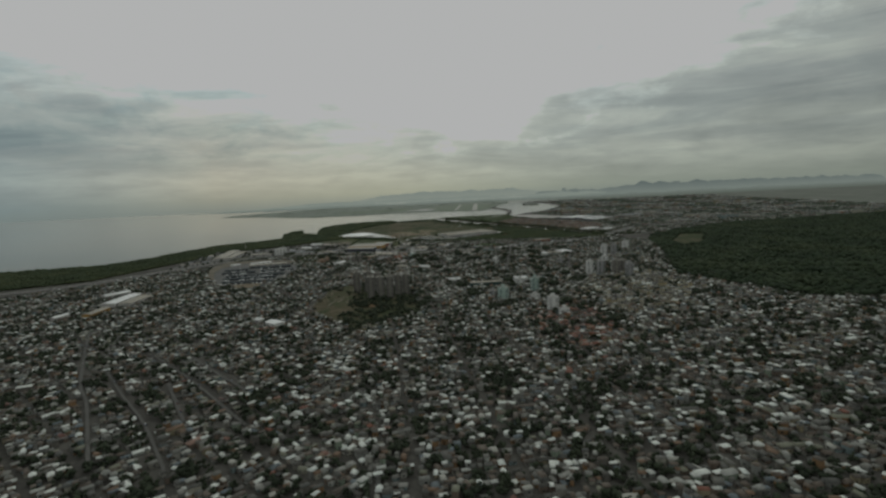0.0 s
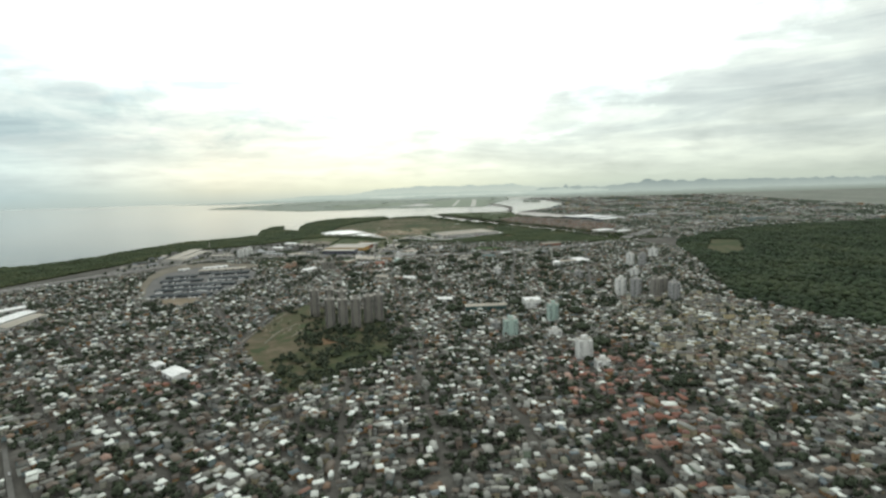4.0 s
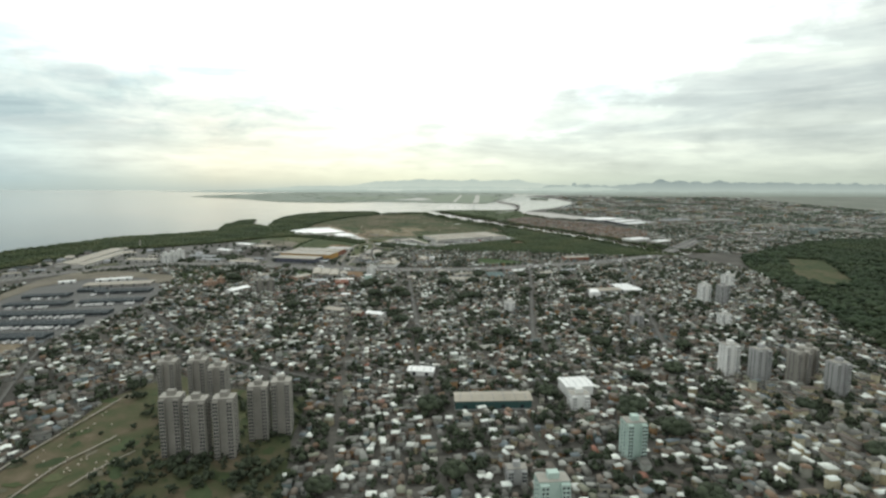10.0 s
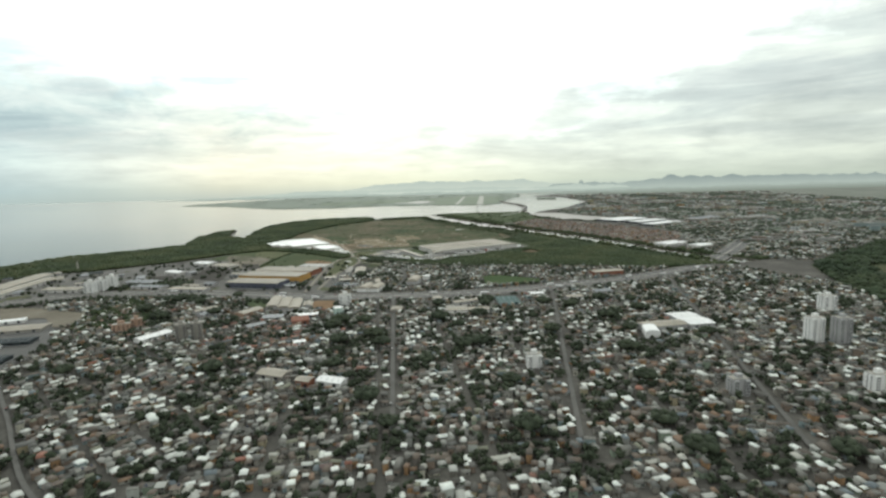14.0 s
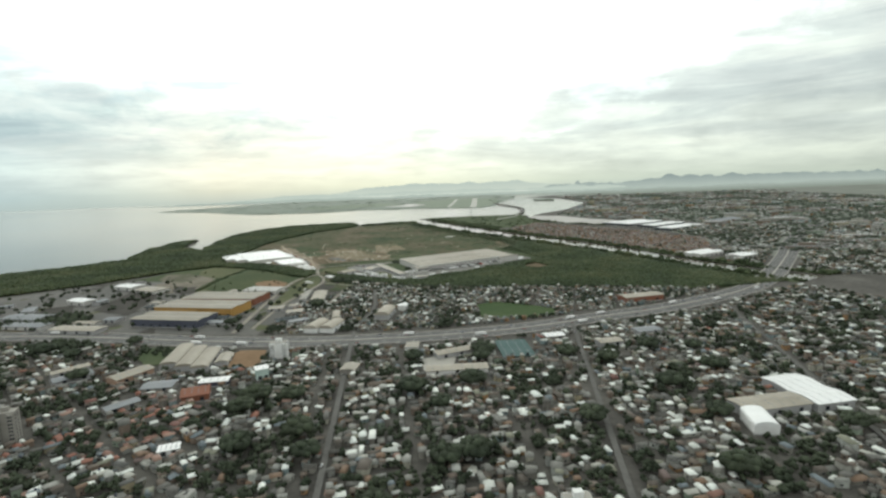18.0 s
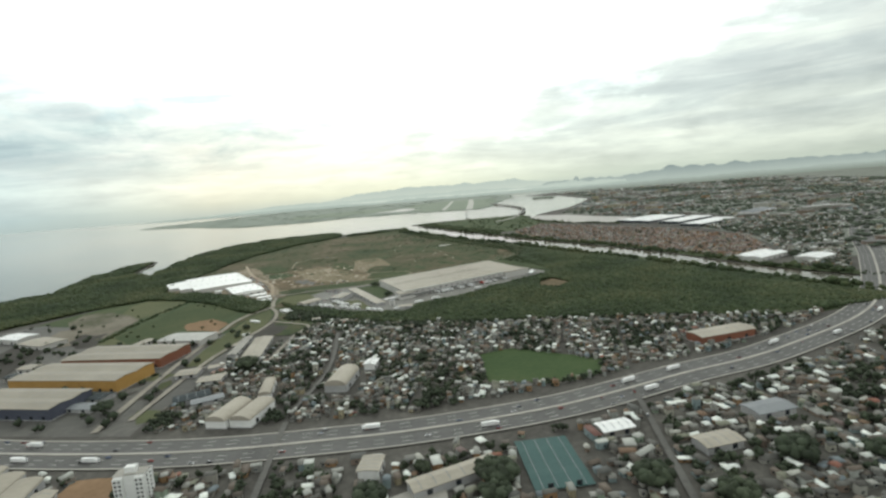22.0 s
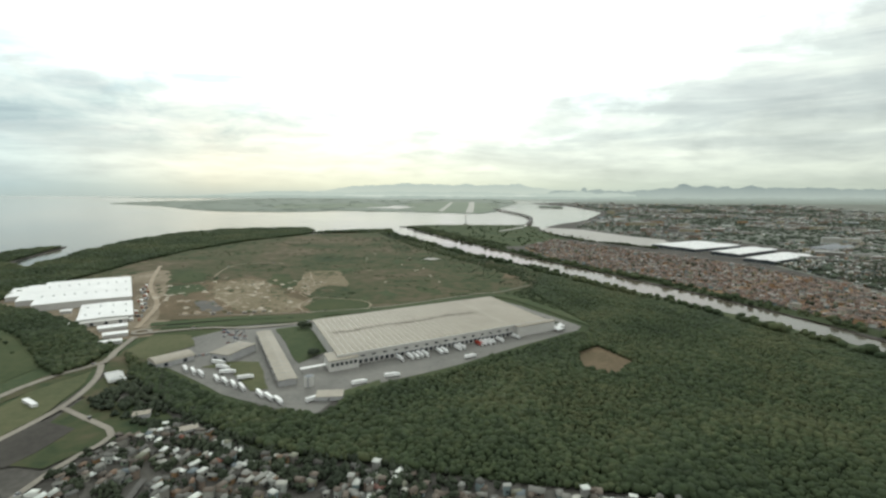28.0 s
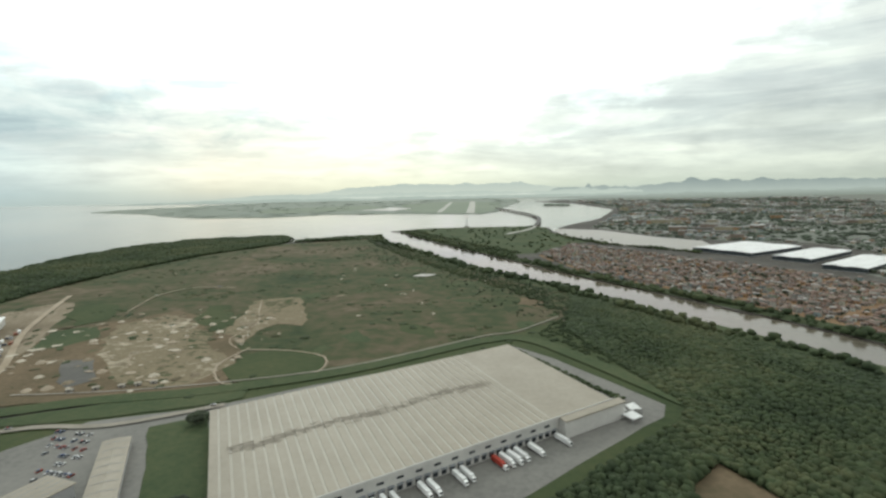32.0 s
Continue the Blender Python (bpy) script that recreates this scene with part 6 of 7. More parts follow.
for cx, cy, h in ((-121, 374, 24), (-108, 376, 24), (-96, 370, 23), (-99, 336, 24), (-88, 333, 24), (-78, 335, 24), (-70, 349, 23), (-62, 354, 23)):
    tower("apartment_tower", cx, cy, 8, 7.8, 8, h, M["render_beige"], "tall beige apartment tower beside a park", "towers beside the park")
for cx, cy, ang, w, d, h, wall, label in (
        (42, 300, 6, 10, 8, 13, "render_green", "pale green office tower"), (81, 336, 4, 8, 8, 15, "render_green", "slim pale green tower among houses"),
        (82, 247, 4, 9, 8, 13, "render_white", "white tower among houses"), (166, 424, 4, 8, 8, 17, "render_white", "white tower in a cluster"),
        (177, 414, 4, 8, 8, 18, "render_grey", "grey tower in a cluster"), (193, 407, 4, 8, 8, 19, "render_beige", "beige tower in a cluster"),
        (206, 397, 4, 8, 8, 17, "render_grey", "grey tower in a cluster"), (204, 416, 4, 7, 8, 18, "render_beige", "beige tower in a cluster"), (236, 593, 4, 8, 8, 16, "render_white", "white tower far among houses"), (251, 591, 4, 8, 8, 16, "render_grey", "grey tower far among houses"), (295, 664, 4, 10, 8, 12, "render_white", "white block near the wooded slope"),
        (71, 380, 4, 9, 8, 7, "render_white", "white block among houses"), (74, 296, 4, 9, 6, 5, "render_white", "low white block among houses"), (33, 318, 4, 7, 6, 6, "render_grey", "low grey block among houses"), (88, 228, 4, 8, 7, 6, "render_white", "low white block among houses"), (150, 520, 4, 8, 7, 8, "render_grey", "grey block among houses"), (215, 520, 4, 8, 7, 9, "render_white", "white block among houses"),
        (-159, 622, 20, 7, 7, 13, "render_beige", "beige tower among houses"), (-168, 619, 20, 7, 7, 13, "render_beige", "beige tower among houses"),
        (-351, 790, 0, 9, 8, 12, "render_white", "white apartment block near the mangrove"), (-349, 803, 0, 9, 8, 12, "render_white", "white apartment block near the mangrove"),
        (-346, 816, 0, 9, 8, 13, "render_white", "white apartment block near the mangrove"), (-77, 717, 6, 10, 7, 9.5, "render_white", "white office block beside the highway"),
        (-228, 648, 25, 12, 7, 6, "render_peach", "peach-rendered low flats by a grove"), (-221, 655, 25, 7, 6, 8, "render_peach", "peach-rendered flats by a grove"),
        (60, 560, 5, 8, 7, 8, "render_white", "white block among houses")):
    tower("tower_block", cx, cy, ang, w, d, h, M[wall], label, "", None, w < 12)


# ---- the mass of small houses ----
def free_of_things(x, y, streets=1.2):
    bad = np.zeros(len(x), bool)
    for poly in (PARK, DEPOT, GREEN_FIELD, *KEEP_CLEAR):
        bad |= inside(x, y, poly)
    bad |= near_line(x, y, HIGHWAY, 17)
    for line, w in STREETS:
        bad |= near_line(x, y, line, w / 2 + streets)
    return ~bad


city_x, city_y, city_a, city_s = [], [], [], []
for poly, ang in (([(-900, -420), (-700, 300), (-560, 470), (-500, 560), (-400, 690), (-330, 752), (-218, 760), (-104, 754), (-60, 560), (-120, 380), (-60, 150), (-30, -420)], -42),
                  ([(-104, 754), (14, 756), (106, 776), (200, 794), (330, 860), (372, 760), (345, 640), (300, 500), (262, 395), (330, 250), (600, 180), (760, -420), (-30, -420), (-60, 150), (-120, 380), (-60, 560)], 8),
                  (NORTH_TOWN, -14), (EAST_NEAR, 30)):
    small = poly is NORTH_TOWN
    x, y = settle(poly, 2.5 if small else 3.25, radians(ang), 0.86 if small else 0.93, 1)
    city_x.append(x), city_y.append(y), city_a.append(np.full(len(x), radians(ang))), city_s.append(np.full(len(x), 0.74 if small else 1.0))
hx, hy, ha, hs = (np.concatenate(q) for q in (city_x, city_y, city_a, city_s))
ok = free_of_things(hx, hy, 1.9)
ok &= (hx > -0.95 * (hy + 260) - 60) & (hx < 0.80 * (hy + 260) + 60) & (hy > -190)
hx, hy, ha, hs = hx[ok], hy[ok], ha[ok], hs[ok]
green = patchy(hx, hy, 42, 21) * 0.55 + patchy(hx, hy, 16, 22) * 0.45
is_tree = (green > 0.60) & (RNG.random(len(hx)) < 0.75) | (RNG.random(len(hx)) < 0.10)
tx, ty, ts = hx[is_tree], hy[is_tree], hs[is_tree]
hx, hy, ha, hs = hx[~is_tree], hy[~is_tree], ha[~is_tree], hs[~is_tree]


def house_sizes(n):
    w, d = RNG.uniform(1.8, 4.1, n), RNG.uniform(1.4, 2.9, n)
    long_one = RNG.random(n) < 0.07               # workshops, chapels and small sheds among the houses
    w, d = np.where(long_one, w * RNG.uniform(1.4, 2.3, n), w), np.where(long_one, d * RNG.uniform(1.2, 1.6, n), d)
    h = RNG.choice([1.3, 1.5, 2.4, 2.7, 3.8], n, p=[0.40, 0.26, 0.20, 0.10, 0.04]) * RNG.uniform(0.9, 1.12, n)
    return w, d, h, RNG.random(n) < 0.62, RNG.uniform(0.35, 0.85, n)


# those that the flight passes nearest stand as houses of their own
own = (np.abs(hx + 135) < 62) & (hy > 30) & (hy < 620)
pick = np.flatnonzero(own)
RNG.shuffle(pick)
pick = np.sort(pick[:300])
mass = np.ones(len(hx), bool)
mass[pick] = False
n = int(mass.sum())
mass_sizes = house_sizes(n)
turn = ha[mass] + RNG.choice([0, math.pi / 2], n) + RNG.normal(0, 0.20, n)
RED_QUARTER = [(60, 150), (52, 235), (73, 262), (124, 268), (122, 150), (80, 130)]
CREAM_QUARTER = [(128, 225), (128, 330), (160, 398), (240, 420), (250, 330), (190, 215)]
mx, my = hx[mass], hy[mass]
red_q, cream_q = inside(mx, my, RED_QUARTER) & (RNG.random(n) < 0.5), inside(mx, my, CREAM_QUARTER)
for poly in ([(-262, 655), (-262, 705), (-222, 700), (-222, 655)], [(-150, 600), (-150, 670), (-85, 660), (-85, 600)], [(-190, 215), (-150, 225), (-140, 190), (-175, 180)]):
    red_q |= inside(mx, my, poly) & (RNG.random(n) < 0.3)
red_q |= RNG.random(n) < 0.012
cream_q &= ~red_q
for name, sel, walls, roofs, grow, label in (("city_houses", ~(red_q | cream_q), "walls", "roofs", 1.0, "thousands of small houses with brown, grey and white roofs"),
                                             ("tiled_houses", red_q, "walls", "tile_roofs", 1.1, "close houses under red tile roofs"),
                                             ("cream_houses", cream_q, "cream_walls", "roofs", 1.15, "cream and ochre rendered houses of two or three storeys")):
    w, d, h, pt, rs = (q[sel] for q in mass_sizes)
    w, d = w * hs[mass][sel], d * hs[mass][sel]
    if name == "cream_houses":
        h = h * 1.5
    vs, fs, ix = house_arrays(mx[sel], my[sel], turn[sel], w * grow, d * grow, h, pt, rs)
    tagged(new(name, quad_mesh(name, vs, fs, [M[walls], M[roofs], M["glass_dark"]], ix)), label, "houses", "", "stuff")
x, y = settle(RED_TOWN, 4.6, radians(-60), 0.95, 2)
ok = ~near_line(x, y, CANAL_FAR, 16)
x, y = x[ok], y[ok]
vs, fs, ix = house_arrays(x, y, np.full(len(x), radians(-60)) + RNG.uniform(-0.2, 0.2, len(x)), *house_sizes(len(x)))
tagged(new("red_settlement_houses", quad_mesh("red_settlement_houses", vs, fs, [M["walls"], M["brick_roofs"], M["glass_dark"]], ix)), "dense brick-red roofs of a canal settlement", "houses", "", "stuff")
x, y = scatter(EAST_TOWN, 10, 0.8)
ok = free_of_things(x, y) & (patchy(x, y, 260, 31) * 0.6 + patchy(x, y, 90, 32) * 0.4 > 0.52)
x, y = x[ok], y[ok]
w, d, h, pt, rs = house_sizes(len(x))
grow = np.where(RNG.random(len(x)) < 0.10, RNG.uniform(2.0, 4.5, len(x)), 1.0)
vs, fs, ix = house_arrays(x, y, RNG.uniform(-0.6, 0.2, len(x)), w * 1.9 * grow, d * 1.7 * np.sqrt(grow), h * 1.5 * np.sqrt(grow), pt, rs)
tagged(new("east_town_houses", quad_mesh("east_town_houses", vs, fs, [M["walls"], M["pale_roofs"], M["glass_dark"]], ix)), "pale scattered buildings of a far town", "houses", "", "stuff")

tree_own = np.flatnonzero((np.abs(tx + 125) < 70) & (ty > 30) & (ty < 620))
RNG.shuffle(tree_own)
tree_own = tree_own[:140]
own_trees = list(zip(tx[tree_own], ty[tree_own]))
rest = np.ones(len(tx), bool)
rest[tree_own] = False
tx, ty, ts = tx[rest], ty[rest], ts[rest]

# city trees: trunkless at this distance but for those that stand alone
sz = RNG.uniform(0.7, 1.35, len(tx)) * (0.4 + 0.6 * ts)
cx = np.concatenate([tx + RNG.uniform(-1.3, 1.3, len(tx)) for _ in range(5)])
cy = np.concatenate([ty + RNG.uniform(-1.3, 1.3, len(tx)) for _ in range(5)])
cz = np.concatenate([2.0 * sz, 1.4 * sz, 2.5 * sz, 1.8 * sz, 1.2 * sz])
cr = np.concatenate([1.3 * sz, 1.15 * sz, 0.95 * sz, 1.1 * sz, 1.0 * sz])
vs, fs = clump_arrays(cx, cy, cz, cr, cr * 0.9, 0.38, True)
tagged(new("city_trees", array_mesh("city_trees", vs, fs, [M["leaf_city"]])), "dark rounded tree crowns between the houses", "trees", "", "stuff")
x, y = scatter(PARK, 4.4, 0.8)
ok = ((patchy(x, y, 30, 41) * 0.6 + patchy(x, y, 11, 42) * 0.4 > 0.40) & (x > -118)) | near_line(x, y, [(-148, 392), (-113, 355), (-85, 325)], 4.5) | (RNG.random(len(x)) < 0.05)
x, y = x[ok], y[ok]
sz = RNG.uniform(0.5, 1.55, len(x)) * np.where((y < 330) & (x > -112), 1.15, 0.85)
k = 9
cx, cy = (np.concatenate([q + RNG.normal(0, 0.95, len(q)) * sz for _ in range(k)]) for q in (x, y))
cs = np.tile(sz, k) * RNG.uniform(0.6, 1.1, k * len(x))
vs, fs = clump_arrays(cx, cy, 1.9 * np.tile(sz, k) * RNG.uniform(0.5, 1.3, len(cx)), 0.95 * cs, 0.85 * cs, 0.4, True)
tagged(new("park_trees", array_mesh("park_trees", vs, fs, [M["leaf_city"]])), "dark trees scattered over the park", "trees", "", "stuff")


x, y = scatter([(-155, 318), (-150, 374), (-118, 340), (-122, 312)], 2.2, 0.13)
stones = Geo()
for px, py in zip(x, y):
    stones.box(px - 0.3, py - 0.2, 0.1, px + 0.3, py + 0.2, 0.7)
tagged(stones.obj("boundary_stone", M["rubble"]), "small pale stones dotted over the park grass", "stones", "", "stuff")

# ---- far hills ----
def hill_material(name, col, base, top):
    """Distance with its haze painted in as glow, mostly paler towards the foot."""
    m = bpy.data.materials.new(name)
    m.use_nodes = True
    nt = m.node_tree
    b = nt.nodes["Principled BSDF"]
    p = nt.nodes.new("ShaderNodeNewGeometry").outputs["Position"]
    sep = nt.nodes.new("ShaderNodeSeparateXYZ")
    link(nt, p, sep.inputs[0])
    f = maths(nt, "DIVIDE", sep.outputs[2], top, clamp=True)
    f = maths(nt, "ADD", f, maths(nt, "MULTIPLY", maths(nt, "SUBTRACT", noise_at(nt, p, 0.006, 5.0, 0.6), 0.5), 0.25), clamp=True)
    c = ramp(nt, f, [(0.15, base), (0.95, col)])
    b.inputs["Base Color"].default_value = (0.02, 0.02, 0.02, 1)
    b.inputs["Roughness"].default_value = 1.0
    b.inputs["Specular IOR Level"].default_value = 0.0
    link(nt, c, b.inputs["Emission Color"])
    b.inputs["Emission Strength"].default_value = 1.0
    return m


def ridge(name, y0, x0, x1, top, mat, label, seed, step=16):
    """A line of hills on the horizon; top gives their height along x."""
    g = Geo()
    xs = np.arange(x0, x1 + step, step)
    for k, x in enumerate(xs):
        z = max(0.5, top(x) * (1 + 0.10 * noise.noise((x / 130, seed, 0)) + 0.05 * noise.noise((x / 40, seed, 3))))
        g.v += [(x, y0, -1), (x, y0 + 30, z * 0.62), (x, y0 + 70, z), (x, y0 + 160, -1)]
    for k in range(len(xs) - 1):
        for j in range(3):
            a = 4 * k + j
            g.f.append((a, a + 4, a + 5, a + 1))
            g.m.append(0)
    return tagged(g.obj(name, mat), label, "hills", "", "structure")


def swell(x, *terms):
    """Uneven heights along a far skyline: (size, depth, seed) terms."""
    return sum(d * noise.noise((x / w, k, 2)) for w, d, k in terms)


def rise(x, x0, x1):
    return min(1.0, max(0.0, (x - x0) / (x1 - x0)))


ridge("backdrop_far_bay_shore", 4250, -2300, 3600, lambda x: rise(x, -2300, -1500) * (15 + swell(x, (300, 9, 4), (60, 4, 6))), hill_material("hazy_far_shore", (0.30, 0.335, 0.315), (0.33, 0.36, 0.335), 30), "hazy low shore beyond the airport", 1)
# a low glowing ridge stands in for the shine of far water
ridge("backdrop_far_water", 4300, -700, 700, lambda x: rise(x, -700, -620) * (24 + swell(x, (400, 3, 3))), hill_material("far_water_glow", (0.52, 0.53, 0.49), (0.50, 0.51, 0.47), 40), "far bright strip of the bay", 5)
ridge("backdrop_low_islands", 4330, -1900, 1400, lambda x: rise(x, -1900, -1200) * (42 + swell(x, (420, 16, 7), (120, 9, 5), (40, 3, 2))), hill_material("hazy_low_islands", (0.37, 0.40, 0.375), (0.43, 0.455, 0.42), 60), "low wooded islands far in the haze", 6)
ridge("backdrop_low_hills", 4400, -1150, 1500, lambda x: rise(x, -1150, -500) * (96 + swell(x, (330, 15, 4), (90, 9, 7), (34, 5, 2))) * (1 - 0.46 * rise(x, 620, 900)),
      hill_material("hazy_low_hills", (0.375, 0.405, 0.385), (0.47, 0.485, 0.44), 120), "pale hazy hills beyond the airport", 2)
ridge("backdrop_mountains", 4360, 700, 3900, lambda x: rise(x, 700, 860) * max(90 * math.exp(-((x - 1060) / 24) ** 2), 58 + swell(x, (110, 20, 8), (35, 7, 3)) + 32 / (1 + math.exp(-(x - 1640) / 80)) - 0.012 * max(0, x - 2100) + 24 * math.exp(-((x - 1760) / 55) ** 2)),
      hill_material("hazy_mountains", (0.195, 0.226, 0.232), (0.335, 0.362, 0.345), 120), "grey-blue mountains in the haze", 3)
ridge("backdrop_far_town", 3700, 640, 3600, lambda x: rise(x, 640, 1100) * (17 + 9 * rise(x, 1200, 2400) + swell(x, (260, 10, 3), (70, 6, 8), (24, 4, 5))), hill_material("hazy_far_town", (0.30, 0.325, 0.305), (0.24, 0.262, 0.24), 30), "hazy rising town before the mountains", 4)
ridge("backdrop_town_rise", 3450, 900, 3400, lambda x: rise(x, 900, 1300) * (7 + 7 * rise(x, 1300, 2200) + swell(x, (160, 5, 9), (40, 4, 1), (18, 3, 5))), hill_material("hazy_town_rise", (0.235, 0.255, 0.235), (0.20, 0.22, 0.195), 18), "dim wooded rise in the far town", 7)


# ---- houses, trees and vehicles that stand by themselves ----
def house_kind(w, d, h, rise, storeys, pitched):
    """One small house with its parts, at the origin."""
    t = thing("house", pose(0, 0, -50), "small rendered house with a worn roof in a dense street", "house", "small city houses")
    part("wall", Geo().box(-w / 2, -d / 2, 0, w / 2, d / 2, h), M["wall_one"], t)
    if pitched:
        part("roof", Geo().gable(-w / 2 - 0.3, -d / 2 - 0.3, w / 2 + 0.3, d / 2 + 0.3, h + 0.1, h + rise, thick=0.14), M["roof_one"], t)
        part("gable_end", Geo().poly([(w / 2, -d / 2, h), (w / 2, d / 2, h), (w / 2, 0, h + rise - 0.1)]).poly([(-w / 2, d / 2, h), (-w / 2, -d / 2, h), (-w / 2, 0, h + rise - 0.1)]), M["wall_one"], t)
    else:
        part("roof", Geo().box(-w / 2 - 0.15, -d / 2 - 0.15, h, w / 2 + 0.15, d / 2 + 0.15, h + 0.16, bottom=True), M["roof_one"], t)
        part("water_tank", Geo().tube((w * 0.2, d * 0.2, h + 0.15), (w * 0.2, d * 0.2, h + 0.85), 0.42, 0.38, 8), M["wall_blue"], t, "blue rooftop water tank")
    part("door", Geo().box(-0.25, -d / 2 - 0.04, 0, 0.2, -d / 2 + 0.02, 1.02), M["dark"], t, "dark door")
    for s in range(storeys):
        for k in (-0.3, 0.3):
            part("window", Geo().box(k * w - 0.3, -d / 2 - 0.04, 0.45 + 1.4 * s, k * w + 0.3, -d / 2 + 0.02, 1.05 + 1.4 * s), M["glass_dark"], t)
    return t


kinds = [house_kind(3.2, 2.8, 1.5, 0.7, 1, True), house_kind(4.2, 2.8, 1.6, 0.7, 1, True), house_kind(3.0, 3.2, 2.8, 0.7, 2, True), house_kind(3.2, 2.8, 2.8, 0.3, 2, False),
         house_kind(3.8, 3.2, 1.6, 0.3, 1, False), house_kind(2.6, 3.4, 1.5, 0.6, 1, True)]
for n, i in enumerate(pick):
    k = kinds[int(RNG.integers(len(kinds)))]
    m = pose(hx[i], hy[i], 0.0, 0, 0, math.degrees(ha[i]) + float(RNG.choice([0, 90, 180])))
    if n < len(kinds):
        kinds[n].matrix_basis = m
    else:
        copy_thing(k, m)


def tree_kind(h, r, seed, n=26, label="dark green street tree between houses", group="street trees"):
    """A small broad tree: trunk, limbs and a crown of ragged leaf clumps."""
    rs = np.random.default_rng(seed)
    t = thing("tree", pose(0, 0, -50), label, "tree", group)
    trunk = Geo().tube((0, 0, 0), (0.05, 0, h * 0.45), 0.16, 0.10)
    for k in range(4):
        a = k * 1.6 + rs.uniform(0, 0.6)
        trunk.tube((0.04, 0, h * 0.4), (r * 0.55 * math.cos(a), r * 0.55 * math.sin(a), h * 0.72), 0.07, 0.03, 5)
    part("trunk", trunk, M["bark"], t)
    a, q = rs.uniform(0, 6.28, n), np.sqrt(rs.uniform(0, 1, n))
    z = h * (0.52 + 0.42 * rs.uniform(0, 1, n) * (1.1 - 0.6 * q))
    vs, fs = clump_arrays(q * r * np.cos(a), q * r * np.sin(a), z, np.full(n, 0.36 * r) * rs.uniform(0.7, 1.2, n), np.full(n, 0.30 * r))
    crown = new("crown", array_mesh("crown", vs, fs, [M["leaf_city"]]))
    crown.parent = t
    return t


tree_kinds = [tree_kind(3.0, 1.4, 1), tree_kind(3.8, 1.8, 2), tree_kind(2.6, 1.2, 3), tree_kind(4.4, 2.1, 4)]
for n, (x, y) in enumerate(own_trees):
    m = pose(x, y, 0, 0, 0, float(RNG.uniform(0, 360)))
    if n < len(tree_kinds):
        tree_kinds[n].matrix_basis = m
    else:
        copy_thing(tree_kinds[int(RNG.integers(len(tree_kinds)))], m)


gx, gy = RNG.uniform(-60, 190, 52), RNG.uniform(250, 740, 52)
ok = free_of_things(gx, gy, 3.0)
groves = [(float(a), float(b), float(k)) for a, b, k in zip(gx[ok], gy[ok], RNG.uniform(0.7, 1.2, int(ok.sum())))]
big = tree_kind(6.0, 4.2, 9, 70, "large broad dark tree among small roofs", "large trees")
for n, (x, y, k) in enumerate(((-178, 689, 1.1), (-185, 752, 0.9), (-215, 674, 1.2), (-67, 651, 1.3), (-232, 736, 1.1), (-208, 727, 0.9), (4, 702, 1.0), (6, 657, 1.2), (-50, 653, 1.1), (34, 668, 1.0),
                               (-85, 838, 1.2), (-137, 792, 0.9), (-70, 640, 1.1), (-225, 660, 1.0), (-242, 700, 1.2), (90, 700, 1.1), (110, 690, 1.0), (20, 640, 0.9), (-120, 560, 1.1), (-205, 560, 1.0), (-30, 600, 1.0), (-41, 1066, 0.7), (-22, 1014, 0.6), *groves)):
    m = pose(x, y, 0, 0, 0, 40 * n) @ Matrix.Scale(k, 4)
    if n == 0:
        big.matrix_basis = m
    else:
        copy_thing(big, m)


def wheel(parent, x, y, r=0.16):
    w = part("wheel", Geo().tube((x, y - 0.06, r), (x, y + 0.06, r), r, r, 8), M["dark"], parent)
    return w


def car_kind():
    t = thing("car", pose(0, 0, -50), "small parked or halted car on tarmac", "car", "cars on roads and lots")
    body = Geo().box(-1.05, -0.42, 0.14, 1.05, 0.42, 0.42)
    part("body", body, M["car_paint"], t)
    g = Geo()
    lo, hi = [(-0.75, -0.40), (0.55, -0.40), (0.55, 0.40), (-0.75, 0.40)], [(-0.5, -0.34), (0.25, -0.34), (0.25, 0.34), (-0.5, 0.34)]
    for i in range(4):
        j = (i + 1) % 4
        g.poly([(*lo[i], 0.42), (*lo[j], 0.42), (*hi[j], 0.70), (*hi[i], 0.70)])
    part("window", g, M["glass_dark"], t)
    part("roof", Geo().box(-0.5, -0.34, 0.69, 0.25, 0.34, 0.73), M["car_paint"], t)
    for x in (-0.68, 0.68):
        for y in (-0.42, 0.42):
            wheel(t, x, y)
    return t


def truck_kind(red=False):
    t = thing("truck", pose(0, 0, -50), "white box lorry parked in a yard" if not red else "red and white lorry parked at the dock", "truck", "parked lorries")
    part("box_body", Geo().box(-3.6, -0.65, 0.55, 2.2, 0.65, 2.0, bottom=True), M["red_paint"] if red else M["white_paint"], t, "red box body" if red else "white box body")
    part("cab", Geo().box(2.35, -0.6, 0.3, 3.5, 0.6, 1.55), M["white_paint"], t)
    part("windscreen", Geo().box(3.48, -0.5, 0.95, 3.53, 0.5, 1.4), M["glass_dark"], t)
    part("chassis", Geo().box(-3.5, -0.4, 0.35, 3.3, 0.4, 0.55, bottom=True), M["dark"], t)
    for x in (-3.0, -2.3, 2.9):
        for y in (-0.55, 0.55):
            wheel(t, x, y, 0.26)
    return t


def place_all(kind, poses):
    for n, m in enumerate(poses):
        if n == 0:
            kind.matrix_basis = m
        else:
            copy_thing(kind, m)


